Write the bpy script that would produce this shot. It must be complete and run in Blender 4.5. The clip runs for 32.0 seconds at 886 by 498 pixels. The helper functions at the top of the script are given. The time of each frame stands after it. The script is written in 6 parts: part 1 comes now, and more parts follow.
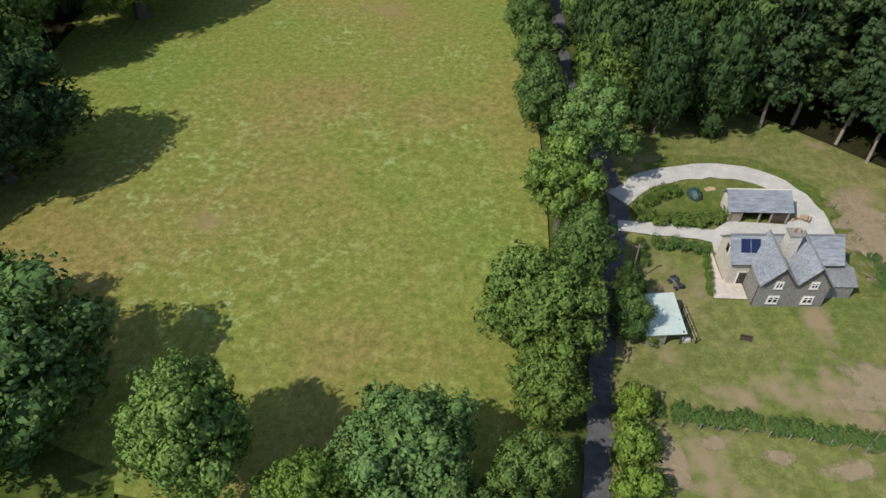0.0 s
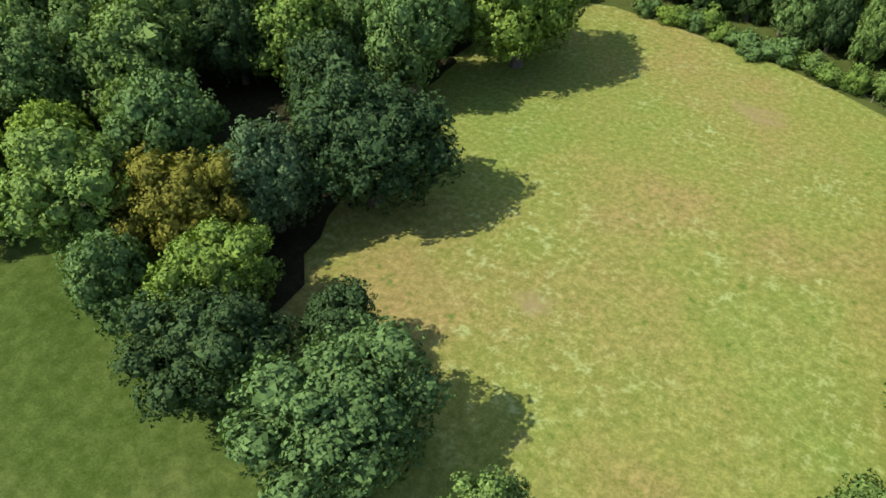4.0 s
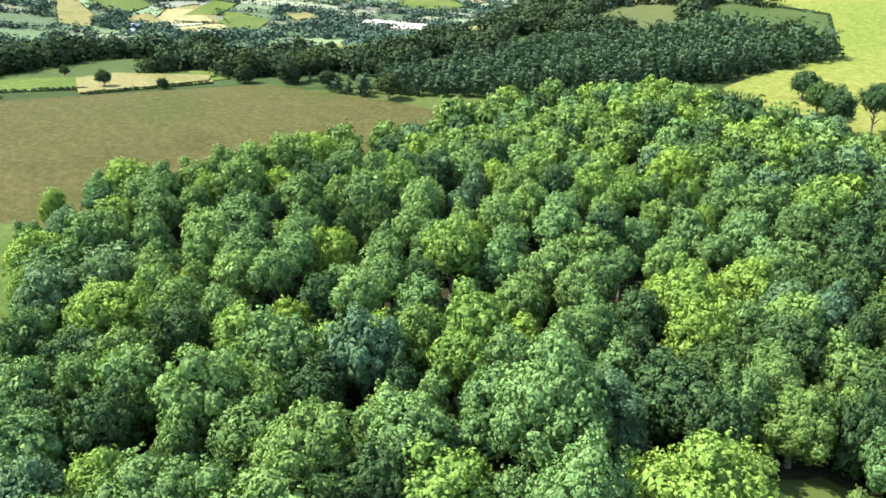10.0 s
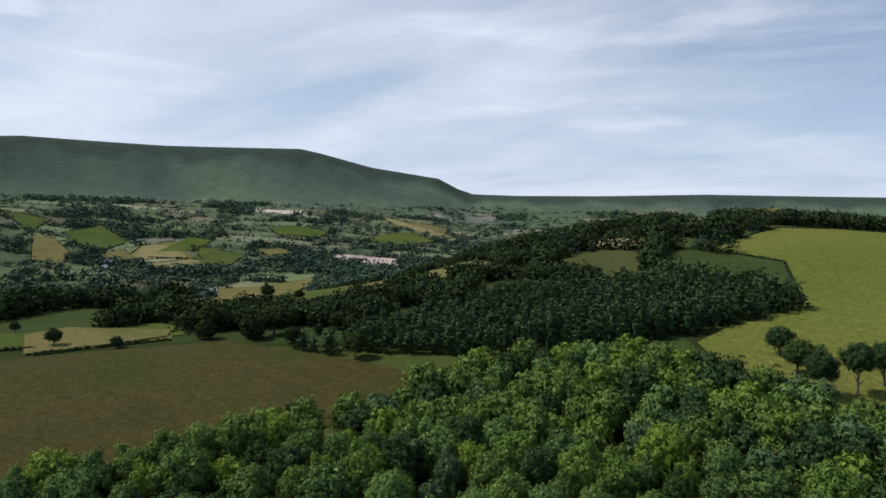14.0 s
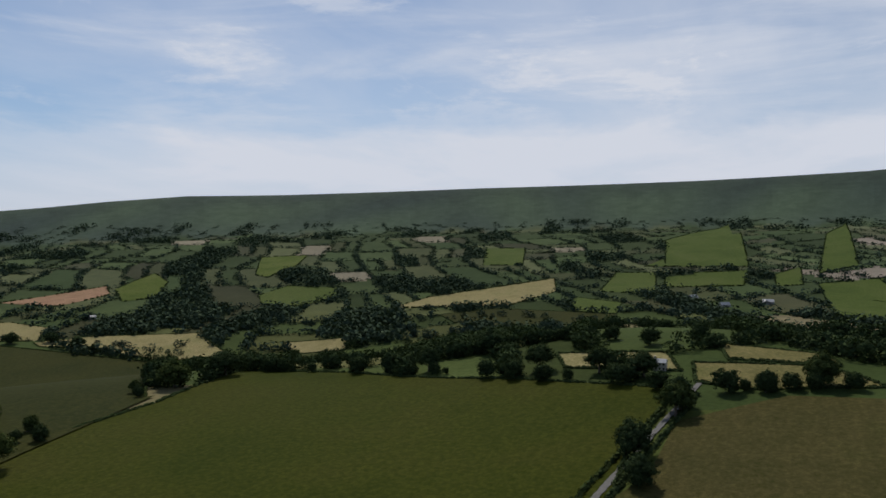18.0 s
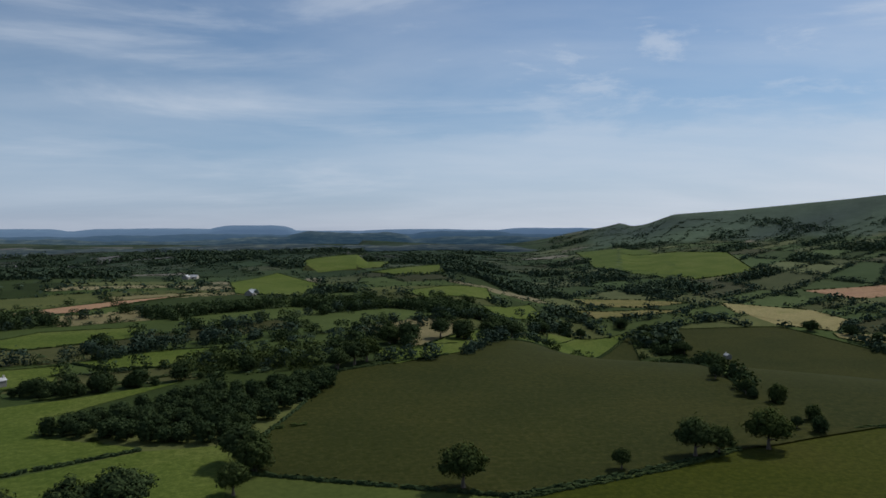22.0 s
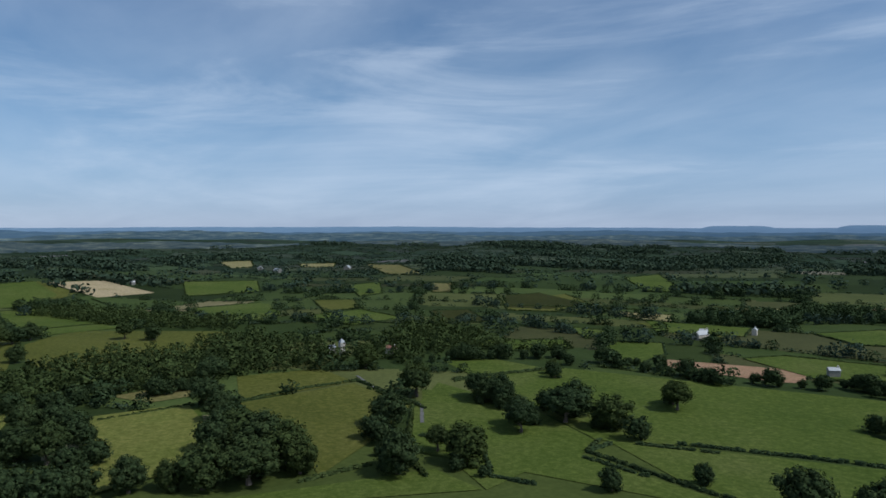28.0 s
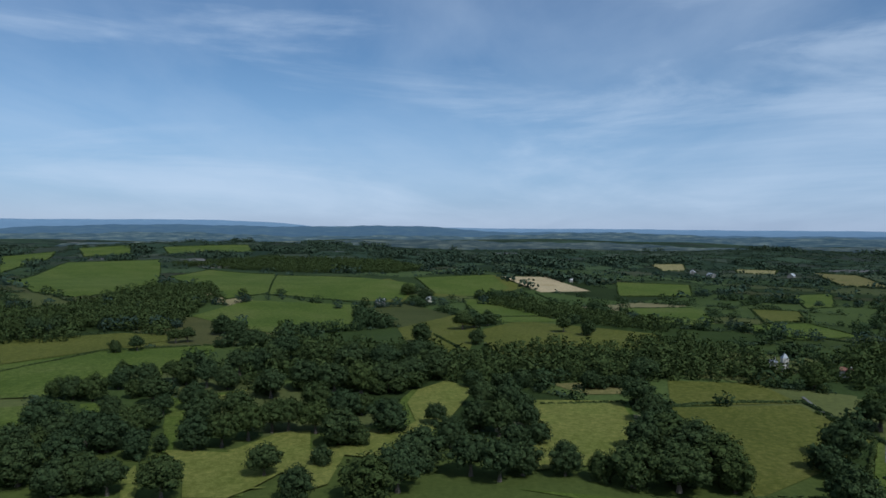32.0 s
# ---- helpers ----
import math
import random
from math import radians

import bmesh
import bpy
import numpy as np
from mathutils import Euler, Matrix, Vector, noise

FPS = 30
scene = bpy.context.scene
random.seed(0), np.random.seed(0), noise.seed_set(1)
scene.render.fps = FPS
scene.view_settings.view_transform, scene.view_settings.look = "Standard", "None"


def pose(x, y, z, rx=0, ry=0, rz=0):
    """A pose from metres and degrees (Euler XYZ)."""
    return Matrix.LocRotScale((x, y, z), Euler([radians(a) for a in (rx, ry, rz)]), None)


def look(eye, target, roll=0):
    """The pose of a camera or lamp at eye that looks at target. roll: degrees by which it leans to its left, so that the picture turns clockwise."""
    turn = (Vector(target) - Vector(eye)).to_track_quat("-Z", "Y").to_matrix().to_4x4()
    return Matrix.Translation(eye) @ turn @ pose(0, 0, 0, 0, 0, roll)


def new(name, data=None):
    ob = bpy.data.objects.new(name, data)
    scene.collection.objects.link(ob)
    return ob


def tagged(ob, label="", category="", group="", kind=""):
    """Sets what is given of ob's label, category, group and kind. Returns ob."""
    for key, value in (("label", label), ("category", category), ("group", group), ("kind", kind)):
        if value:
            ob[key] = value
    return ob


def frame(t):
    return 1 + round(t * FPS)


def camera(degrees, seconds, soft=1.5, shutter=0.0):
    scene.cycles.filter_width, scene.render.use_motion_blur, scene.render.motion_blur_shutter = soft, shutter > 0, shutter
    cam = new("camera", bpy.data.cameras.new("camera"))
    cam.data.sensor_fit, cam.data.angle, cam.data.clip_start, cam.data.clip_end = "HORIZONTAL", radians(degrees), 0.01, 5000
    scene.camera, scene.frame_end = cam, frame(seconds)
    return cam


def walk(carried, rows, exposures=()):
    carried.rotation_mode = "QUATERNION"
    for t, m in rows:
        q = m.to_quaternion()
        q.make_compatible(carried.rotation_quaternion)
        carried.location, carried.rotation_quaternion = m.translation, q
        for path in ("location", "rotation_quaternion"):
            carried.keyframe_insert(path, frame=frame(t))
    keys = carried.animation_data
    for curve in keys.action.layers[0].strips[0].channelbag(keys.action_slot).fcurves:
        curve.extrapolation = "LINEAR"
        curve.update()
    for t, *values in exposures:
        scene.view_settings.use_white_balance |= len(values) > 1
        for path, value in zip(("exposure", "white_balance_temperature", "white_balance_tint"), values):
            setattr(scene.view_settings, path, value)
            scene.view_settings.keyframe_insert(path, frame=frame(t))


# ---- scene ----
cam = camera(64.0, 32.0, soft=1.6)
PATH = [
    (0.0, (-0.01, 0.04, 60.03), (-0.11, 71.47, -9.96), -0.16),
    (0.5, (-2.07, 0.94, 60.70), (-5.21, 72.25, -9.33), -0.10),
    (1.0, (-3.94, 1.65, 61.64), (-14.00, 72.51, -8.20), -0.22),
    (1.5, (-5.78, 2.31, 62.87), (-25.73, 71.16, -6.85), -0.35),
    (2.0, (-7.28, 3.07, 64.19), (-32.34, 70.23, -5.54), -0.40),
    (2.5, (-8.76, 3.76, 65.38), (-34.72, 70.62, -4.30), -0.38),
    (3.0, (-10.21, 4.50, 66.67), (-37.70, 70.94, -2.83), -0.61),
    (3.5, (-11.55, 5.39, 67.95), (-41.41, 70.85, -1.50), -0.50),
    (4.0, (-12.75, 6.39, 69.26), (-44.84, 70.59, -0.37), -0.39),
    (4.5, (-13.68, 7.40, 70.72), (-46.63, 70.05, 0.08), 0.19),
    (5.0, (-14.87, 9.04, 72.31), (-45.72, 68.19, -2.18), 0.45),
    (5.5, (-16.69, 11.58, 74.47), (-53.23, 82.26, 13.90), 1.00),
    (6.0, (-17.82, 12.60, 75.22), (-59.12, 85.84, 21.09), 0.93),
    (6.5, (-19.08, 14.70, 76.74), (-73.97, 78.32, 22.52), 0.97),
    (7.0, (-20.18, 16.78, 78.12), (-78.76, 79.55, 26.84), 1.11),
    (7.5, (-21.62, 18.73, 79.61), (-80.22, 81.52, 28.38), 1.37),
    (8.0, (-23.32, 20.76, 81.28), (-81.99, 83.81, 30.47), 1.64),
    (8.5, (-24.93, 22.75, 82.87), (-85.99, 88.35, 38.51), 1.60),
    (9.0, (-26.30, 24.75, 84.16), (-89.18, 92.10, 45.30), 1.51),
    (9.5, (-27.98, 26.73, 85.62), (-91.45, 94.72, 48.90), 1.48),
    (10.0, (-29.46, 28.85, 87.23), (-90.33, 99.82, 51.75), 1.55),
    (10.5, (-31.31, 30.88, 88.78), (-87.90, 106.14, 55.12), 1.60),
    (11.0, (-33.13, 32.89, 90.48), (-90.34, 110.20, 63.11), 1.54),
    (11.5, (-34.95, 35.01, 92.08), (-93.50, 114.01, 73.92), 1.49),
    (12.0, (-36.62, 37.13, 93.50), (-95.80, 116.87, 81.66), 1.55),
    (12.5, (-38.10, 39.07, 95.20), (-97.49, 119.07, 86.68), 1.59),
    (13.0, (-39.72, 40.97, 96.85), (-99.13, 121.12, 90.01), 1.65),
    (13.5, (-41.20, 42.73, 98.54), (-100.63, 122.95, 92.80), 1.67),
    (15.5, (-51.28, 46.28, 101.17), (-135.17, 100.64, 98.43), 0.33),
    (16.0, (-53.74, 46.96, 101.33), (-144.02, 89.87, 98.53), 0.30),
    (16.5, (-56.02, 47.66, 101.37), (-151.88, 76.01, 98.52), 0.16),
    (17.0, (-58.14, 48.33, 101.37), (-157.85, 55.42, 98.46), -0.11),
    (17.5, (-60.10, 48.95, 101.35), (-158.32, 30.41, 98.42), -0.26),
    (18.0, (-61.94, 49.47, 101.34), (-153.16, 8.59, 98.50), -0.64),
    (18.5, (-63.67, 49.84, 101.32), (-145.62, -7.40, 98.58), -0.72),
    (19.0, (-65.31, 50.06, 101.29), (-138.98, -17.50, 98.46), -0.83),
    (19.5, (-66.89, 50.10, 101.25), (-133.76, -24.20, 98.39), -0.59),
    (20.0, (-68.46, 49.95, 101.21), (-125.17, -32.36, 98.28), -0.44),
    (20.5, (-70.05, 49.63, 101.19), (-115.15, -39.57, 98.09), -0.51),
    (21.0, (-71.57, 49.16, 101.17), (-104.34, -45.27, 98.06), -0.41),
    (21.5, (-73.07, 48.57, 101.19), (-93.92, -49.18, 97.97), -0.23),
    (22.0, (-74.48, 47.94, 101.21), (-85.57, -51.39, 97.95), -0.22),
    (22.5, (-75.76, 47.27, 101.24), (-78.26, -52.64, 97.95), -0.19),
    (23.0, (-76.97, 46.70, 101.27), (-70.08, -53.00, 97.94), -0.08),
    (23.5, (-78.09, 46.26, 101.31), (-61.88, -52.36, 97.86), 0.02),
    (24.0, (-79.06, 46.02, 101.33), (-53.88, -50.69, 97.83), -0.07),
    (24.5, (-79.85, 45.87, 101.37), (-45.62, -48.02, 97.87), 0.07),
    (25.0, (-80.42, 45.84, 101.42), (-36.73, -44.04, 97.90), 0.02),
    (25.5, (-80.73, 45.99, 101.55), (-27.22, -38.42, 97.91), 0.14),
    (26.0, (-80.95, 46.22, 101.66), (-18.56, -31.85, 98.04), 0.09),
    (26.5, (-81.22, 46.39, 101.59), (-10.95, -24.66, 97.97), 0.05),
    (28.5, (-82.24, 47.37, 100.27), (4.48, -2.30, 96.64), 0.08),
    (29.0, (-82.20, 47.65, 100.25), (9.32, 7.52, 96.62), 0.11),
    (29.5, (-82.19, 47.84, 100.24), (12.67, 16.41, 96.63), 0.21),
    (30.0, (-82.05, 48.07, 100.27), (14.26, 21.40, 96.66), 0.26),
    (30.5, (-81.80, 48.34, 100.30), (16.03, 27.92, 96.72), 0.34),
    (31.0, (-81.51, 48.60, 100.34), (17.51, 35.09, 96.77), 0.39),
    (31.5, (-81.18, 48.86, 100.38), (18.55, 42.40, 96.79), 0.49),
    (32.0, (-80.83, 49.11, 100.40), (19.10, 48.30, 96.81), 0.55),
]
EXPOSURES = [(0, 0.0, 6500, 10), (1.0, 0.2, 6500, 10), (2.5, 0.6, 6500, 10), (4.5, 0.62, 6500, 10), (5.4, 0.72, 6500, 10), (6.0, 1.0, 6400, 9), (6.6, 1.4, 6300, 9), (8.5, 1.88, 6150, 9), (10.5, 1.78, 6050, 9), (11.3, 1.1, 6150, 9), (12.0, 0.26, 6150, 10), (12.6, -0.1, 6350, 10), (13.5, -0.4, 6350, 12), (15.5, -0.45, 6250, 12), (18, -0.75, 6500, 12), (20, -0.77, 6550, 10), (22, -0.75, 6350, 9), (25, -0.7, 5950, 8), (28.5, -0.7, 5700, 6), (32, -0.7, 5550, 5)]
walk(cam, [(t, look(eye, target, roll)) for t, eye, target, roll in PATH], EXPOSURES)

# ---- sky and sun ----
SUN_AZ, SUN_EL = 125.0, 50.0          # bearing of the sun, counter-clockwise from +y, and its height
to_sun = Vector((-math.sin(radians(SUN_AZ)) * math.cos(radians(SUN_EL)), math.cos(radians(SUN_AZ)) * math.cos(radians(SUN_EL)), math.sin(radians(SUN_EL))))
sun = new("sun", bpy.data.lights.new("sun", "SUN"))
sun.data.energy, sun.data.angle, sun.data.color = 4.6, radians(0.6), (1.0, 0.95, 0.86)
sun.matrix_world = look((0, 0, 600), Vector((0, 0, 600)) - to_sun)

world = bpy.data.worlds.new("sky")
scene.world = world
world.use_nodes = True
wn, wl = world.node_tree.nodes, world.node_tree.links
sky = wn.new("ShaderNodeTexSky")
sky.sky_type, sky.sun_disc = "NISHITA", False
sky.sun_elevation, sky.sun_rotation = radians(SUN_EL), radians(-SUN_AZ)
sky.air_density, sky.dust_density, sky.ozone_density = 1.0, 0.1, 4.0


def wnode(kind, **sets):
    n = wn.new(kind)
    for key, value in sets.items():
        n.inputs[key].default_value = value
    return n


coord = wn.new("ShaderNodeTexCoord")
split = wn.new("ShaderNodeSeparateXYZ")
wl.new(coord.outputs["Generated"], split.inputs[0])
lift = wn.new("ShaderNodeMath"); lift.operation = "ADD"; lift.inputs[1].default_value = 0.16
wl.new(split.outputs["Z"], lift.inputs[0])
flat = []
for axis in "XY":
    d = wn.new("ShaderNodeMath"); d.operation = "DIVIDE"
    wl.new(split.outputs[axis], d.inputs[0]); wl.new(lift.outputs[0], d.inputs[1])
    flat.append(d)
join = wn.new("ShaderNodeCombineXYZ")
wl.new(flat[0].outputs[0], join.inputs["X"]); wl.new(flat[1].outputs[0], join.inputs["Y"])
turn = wn.new("ShaderNodeMapping")
turn.inputs["Rotation"].default_value = (0, 0, radians(35))
turn.inputs["Scale"].default_value = (0.62, 1.15, 1)
wl.new(join.outputs[0], turn.inputs["Vector"])
streak = wnode("ShaderNodeTexNoise", Scale=1.0, Detail=8.0, Roughness=0.55, Distortion=0.35)
wl.new(turn.outputs[0], streak.inputs["Vector"])
thin = wn.new("ShaderNodeValToRGB")
thin.color_ramp.elements[0].position, thin.color_ramp.elements[1].position = 0.36, 1.0
wl.new(streak.outputs[0], thin.inputs[0])
# more cloud towards the sun's side and low down
side = wn.new("ShaderNodeVectorMath"); side.operation = "DOT_PRODUCT"
side.inputs[1].default_value = (-0.93, 0.37, -0.35)
wl.new(coord.outputs["Generated"], side.inputs[0])
veil = wn.new("ShaderNodeMapRange")
for key, value in (("From Min", -0.3), ("From Max", 1.0), ("To Min", 0.52), ("To Max", 1.0)):
    veil.inputs[key].default_value = value
wl.new(side.outputs["Value"], veil.inputs["Value"])
body = wn.new("ShaderNodeMath"); body.operation = "MULTIPLY"
wl.new(thin.outputs[0], body.inputs[0]); wl.new(veil.outputs[0], body.inputs[1])
# a soft white sheet of high cloud over the hills
sheet = wn.new("ShaderNodeMapRange"); sheet.interpolation_type = "SMOOTHSTEP"
for key, value in (("From Min", -0.1), ("From Max", 0.98), ("To Min", 0.0), ("To Max", 0.4)):
    sheet.inputs[key].default_value = value
wl.new(side.outputs["Value"], sheet.inputs["Value"])
# thin drawn-out wisps
comb = wn.new("ShaderNodeMapping")
comb.inputs["Rotation"].default_value, comb.inputs["Scale"].default_value = (radians(13), radians(4), 0), (1.6, 1.6, 10)
wl.new(coord.outputs["Generated"], comb.inputs["Vector"])
wisp = wnode("ShaderNodeTexNoise", Scale=1.15, Detail=7.0, Roughness=0.58, Distortion=0.5)
wl.new(comb.outputs[0], wisp.inputs["Vector"])
fine = wn.new("ShaderNodeMapRange"); fine.interpolation_type = "SMOOTHSTEP"
for key, value in (("From Min", 0.5), ("From Max", 0.72), ("To Min", 0.0), ("To Max", 0.36)):
    fine.inputs[key].default_value = value
wl.new(wisp.outputs[0], fine.inputs["Value"])
first = wn.new("ShaderNodeMath"); first.operation = "ADD"
wl.new(body.outputs[0], first.inputs[0]); wl.new(sheet.outputs[0], first.inputs[1])
second = wn.new("ShaderNodeMath"); second.operation = "ADD"
wl.new(first.outputs[0], second.inputs[0]); wl.new(fine.outputs[0], second.inputs[1])


def span(source, a, b, lo, hi):
    m = wn.new("ShaderNodeMapRange"); m.interpolation_type = "SMOOTHSTEP"
    for key, value in (("From Min", a), ("From Max", b), ("To Min", lo), ("To Max", hi)):
        m.inputs[key].default_value = value
    wl.new(source, m.inputs["Value"])
    return m.outputs[0]


def wmath(kind, a, b):
    m = wn.new("ShaderNodeMath"); m.operation = kind
    for socket, value in zip(m.inputs, (a, b)):
        if isinstance(value, float):
            socket.default_value = value
        else:
            wl.new(value, socket)
    return m.outputs[0]


# a low bank of white cloud with a torn upper rim, and torn scraps above it, over the western hills
flake = wn.new("ShaderNodeMapping")
flake.inputs["Scale"].default_value = (2.6, 2.6, 9.0)
wl.new(coord.outputs["Generated"], flake.inputs["Vector"])
torn = wnode("ShaderNodeTexNoise", Scale=1.9, Detail=9.0, Roughness=0.62, Distortion=0.25)
wl.new(flake.outputs[0], torn.inputs["Vector"])
west_side = wn.new("ShaderNodeVectorMath"); west_side.operation = "DOT_PRODUCT"
west_side.inputs[1].default_value = (-0.87, -0.5, 0.0)
wl.new(coord.outputs["Generated"], west_side.inputs[0])
toward = span(west_side.outputs["Value"], 0.35, 0.8, 0.0, 1.0)
rim = wmath("ADD", split.outputs["Z"], wmath("MULTIPLY", torn.outputs[0], -0.1))
bank = wmath("MULTIPLY", span(rim, 0.064, 0.094, 0.34, 0.0), toward)
scrap = wmath("MULTIPLY", wmath("MULTIPLY", span(torn.outputs[0], 0.54, 0.67, 0.0, 0.34), span(split.outputs["Z"], 0.1, 0.2, 0.0, 1.0)), toward)
cover = wn.new("ShaderNodeMath"); cover.operation = "ADD"; cover.use_clamp = True
wl.new(second.outputs[0], cover.inputs[0]); wl.new(wmath("MAXIMUM", bank, scrap), cover.inputs[1])
mixc = wn.new("ShaderNodeMix"); mixc.data_type = "RGBA"
mixc.inputs["B"].default_value = (8.3, 8.9, 9.9, 1)
# pale haze low over the horizon
low = wn.new("ShaderNodeMapRange")
for key, value in (("From Min", 0.0), ("From Max", 0.22), ("To Min", 0.6), ("To Max", 0.0)):
    low.inputs[key].default_value = value
low.interpolation_type = "SMOOTHSTEP"
wl.new(split.outputs["Z"], low.inputs["Value"])
haze = wn.new("ShaderNodeMix"); haze.data_type = "RGBA"
haze.inputs["B"].default_value = (3.7, 5.1, 8.2, 1)
wl.new(low.outputs[0], haze.inputs["Factor"]); wl.new(sky.outputs[0], haze.inputs["A"])
back = wn["Background"]
back.inputs["Strength"].default_value = 0.125
wl.new(cover.outputs[0], mixc.inputs["Factor"]); wl.new(haze.outputs["Result"], mixc.inputs["A"])
wl.new(mixc.outputs["Result"], back.inputs["Color"])

# ---- materials ----
def material(name):
    ma = bpy.data.materials.new(name)
    ma.use_nodes = True
    return ma, ma.node_tree.nodes, ma.node_tree.links, ma.node_tree.nodes["Principled BSDF"]


def noise_node(nodes, links, scale, detail=4.0, rough=0.6, stretch=None):
    geo = nodes.new("ShaderNodeNewGeometry")
    n = nodes.new("ShaderNodeTexNoise")
    n.inputs["Scale"].default_value, n.inputs["Detail"].default_value, n.inputs["Roughness"].default_value = scale, detail, rough
    if stretch:
        mp = nodes.new("ShaderNodeMapping")
        mp.inputs["Rotation"].default_value, mp.inputs["Scale"].default_value = (0, 0, stretch[0]), stretch[1]
        links.new(geo.outputs["Position"], mp.inputs["Vector"])
        links.new(mp.outputs[0], n.inputs["Vector"])
    else:
        links.new(geo.outputs["Position"], n.inputs["Vector"])
    return n


def ramp(nodes, links, source, stops):
    r = nodes.new("ShaderNodeValToRGB")
    el = r.color_ramp.elements
    while len(el) < len(stops):
        el.new(0.5)
    for e, (p, c) in zip(el, stops):
        e.position, e.color = p, (*c, 1)
    links.new(source, r.inputs[0])
    return r


def blend(nodes, links, fac, a, b, mode="MIX"):
    m = nodes.new("ShaderNodeMix")
    m.data_type, m.blend_type = "RGBA", mode
    for socket, value in ((m.inputs["Factor"], fac), (m.inputs["A"], a), (m.inputs["B"], b)):
        if isinstance(value, bpy.types.NodeSocket):
            links.new(value, socket)
        elif isinstance(value, float):
            socket.default_value = value
        else:
            socket.default_value = (*value, 1)
    return m.outputs["Result"]


def bump(nodes, links, height_socket, p, strength=0.4, distance=0.05):
    b = nodes.new("ShaderNodeBump")
    b.inputs["Strength"].default_value, b.inputs["Distance"].default_value = strength, distance
    links.new(height_socket, b.inputs["Height"])
    links.new(b.outputs[0], p.inputs["Normal"])


def grass(name, low, mid, high, big=0.03, small=0.7, bare=None, lines=None, flecks=None):
    """Turf: broad patches of two colours, tufts, and bare or bleached spots."""
    ma, n, l, p = material(name)
    a = noise_node(n, l, big, 5, 0.6)
    b = noise_node(n, l, small, 8, 0.78)
    c = noise_node(n, l, small * 7, 3, 0.6)
    col = ramp(n, l, a.outputs[0], [(0.34, low), (0.5, mid), (0.68, high)]).outputs[0]
    tuft = ramp(n, l, b.outputs[0], [(0.36, (0.62, 0.72, 0.5)), (0.5, (1, 1, 1)), (0.62, (1.5, 1.42, 1.5))]).outputs[0]
    col = blend(n, l, 0.8, col, tuft, "MULTIPLY")
    fine = ramp(n, l, c.outputs[0], [(0.3, (0.72, 0.75, 0.7)), (0.7, (1.25, 1.22, 1.15))]).outputs[0]
    col = blend(n, l, 0.7, col, fine, "MULTIPLY")
    if lines:
        w = noise_node(n, l, 0.25, 2, 0.5, (radians(lines), (0.03, 1.2, 1)))
        col = blend(n, l, 0.16, col, ramp(n, l, w.outputs[0], [(0.4, (0.75, 0.78, 0.7)), (0.6, (1.2, 1.15, 1.1))]).outputs[0], "MULTIPLY")
    if flecks:
        e = noise_node(n, l, 0.55, 7, 0.72)
        zone = noise_node(n, l, 0.045, 2, 0.5)
        k = blend(n, l, 1.0, ramp(n, l, e.outputs[0], [(0.54, (0, 0, 0)), (0.66, (1, 1, 1))]).outputs[0], ramp(n, l, zone.outputs[0], [(0.44, (0.04, 0.04, 0.04)), (0.6, (0.8, 0.8, 0.8))]).outputs[0], "MULTIPLY")
        col = blend(n, l, k, col, flecks)
        k = ramp(n, l, e.outputs[0], [(0.3, (1, 1, 1)), (0.4, (0, 0, 0))]).outputs[0]
        col = blend(n, l, k, col, tuple(v * f for v, f in zip(mid, (0.5, 0.75, 0.5))))
    if bare:
        d = noise_node(n, l, big * 2.3, 4, 0.55)
        k = ramp(n, l, d.outputs[0], [(bare[1], (0, 0, 0)), (bare[1] + 0.12, (1, 1, 1))]).outputs[0]
        col = blend(n, l, k, col, bare[0])
    l.new(col, p.inputs["Base Color"])
    p.inputs["Roughness"].default_value = 0.9
    p.inputs["Specular IOR Level"].default_value = 0.03
    bump(n, l, c.outputs[0], p, 0.35, 0.06)
    return ma


GRASS = {
    "brown": grass("dry_brown_pasture", (0.046, 0.044, 0.014), (0.06, 0.053, 0.018), (0.048, 0.052, 0.014), 0.012, 0.4, lines=20),
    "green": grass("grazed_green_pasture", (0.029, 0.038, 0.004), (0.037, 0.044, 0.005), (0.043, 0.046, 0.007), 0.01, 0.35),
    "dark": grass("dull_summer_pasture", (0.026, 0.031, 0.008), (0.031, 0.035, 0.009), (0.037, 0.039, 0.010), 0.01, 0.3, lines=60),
    "pasture": grass("green_pasture", (0.058, 0.083, 0.016), (0.073, 0.097, 0.020), (0.09, 0.107, 0.028), 0.012, 0.3),
    "bright": grass("bright_hill_pasture", (0.106, 0.128, 0.024), (0.128, 0.140, 0.030), (0.145, 0.145, 0.038), 0.008, 0.3),
    "hay": grass("pale_mown_hay", (0.191, 0.166, 0.076), (0.230, 0.197, 0.095), (0.178, 0.166, 0.071), 0.02, 0.4, lines=35),
    "hay2": grass("yellowed_meadow", (0.120, 0.109, 0.041), (0.150, 0.131, 0.053), (0.105, 0.105, 0.034), 0.02, 0.4),
    "hayb": grass("bleached_meadow", (0.120, 0.112, 0.040), (0.144, 0.128, 0.048), (0.112, 0.112, 0.036), 0.02, 0.4),
    "wheat": grass("ripe_cereal", (0.336, 0.264, 0.160), (0.384, 0.304, 0.192), (0.304, 0.240, 0.136), 0.02, 0.5, lines=80),
    "plough": grass("pink_bare_soil", (0.255, 0.150, 0.098), (0.300, 0.188, 0.120), (0.225, 0.135, 0.083), 0.03, 0.6, lines=10),
    "lush": grass("lush_hillside_pasture", (0.052, 0.076, 0.018), (0.063, 0.088, 0.021), (0.073, 0.094, 0.026), 0.01, 0.3),
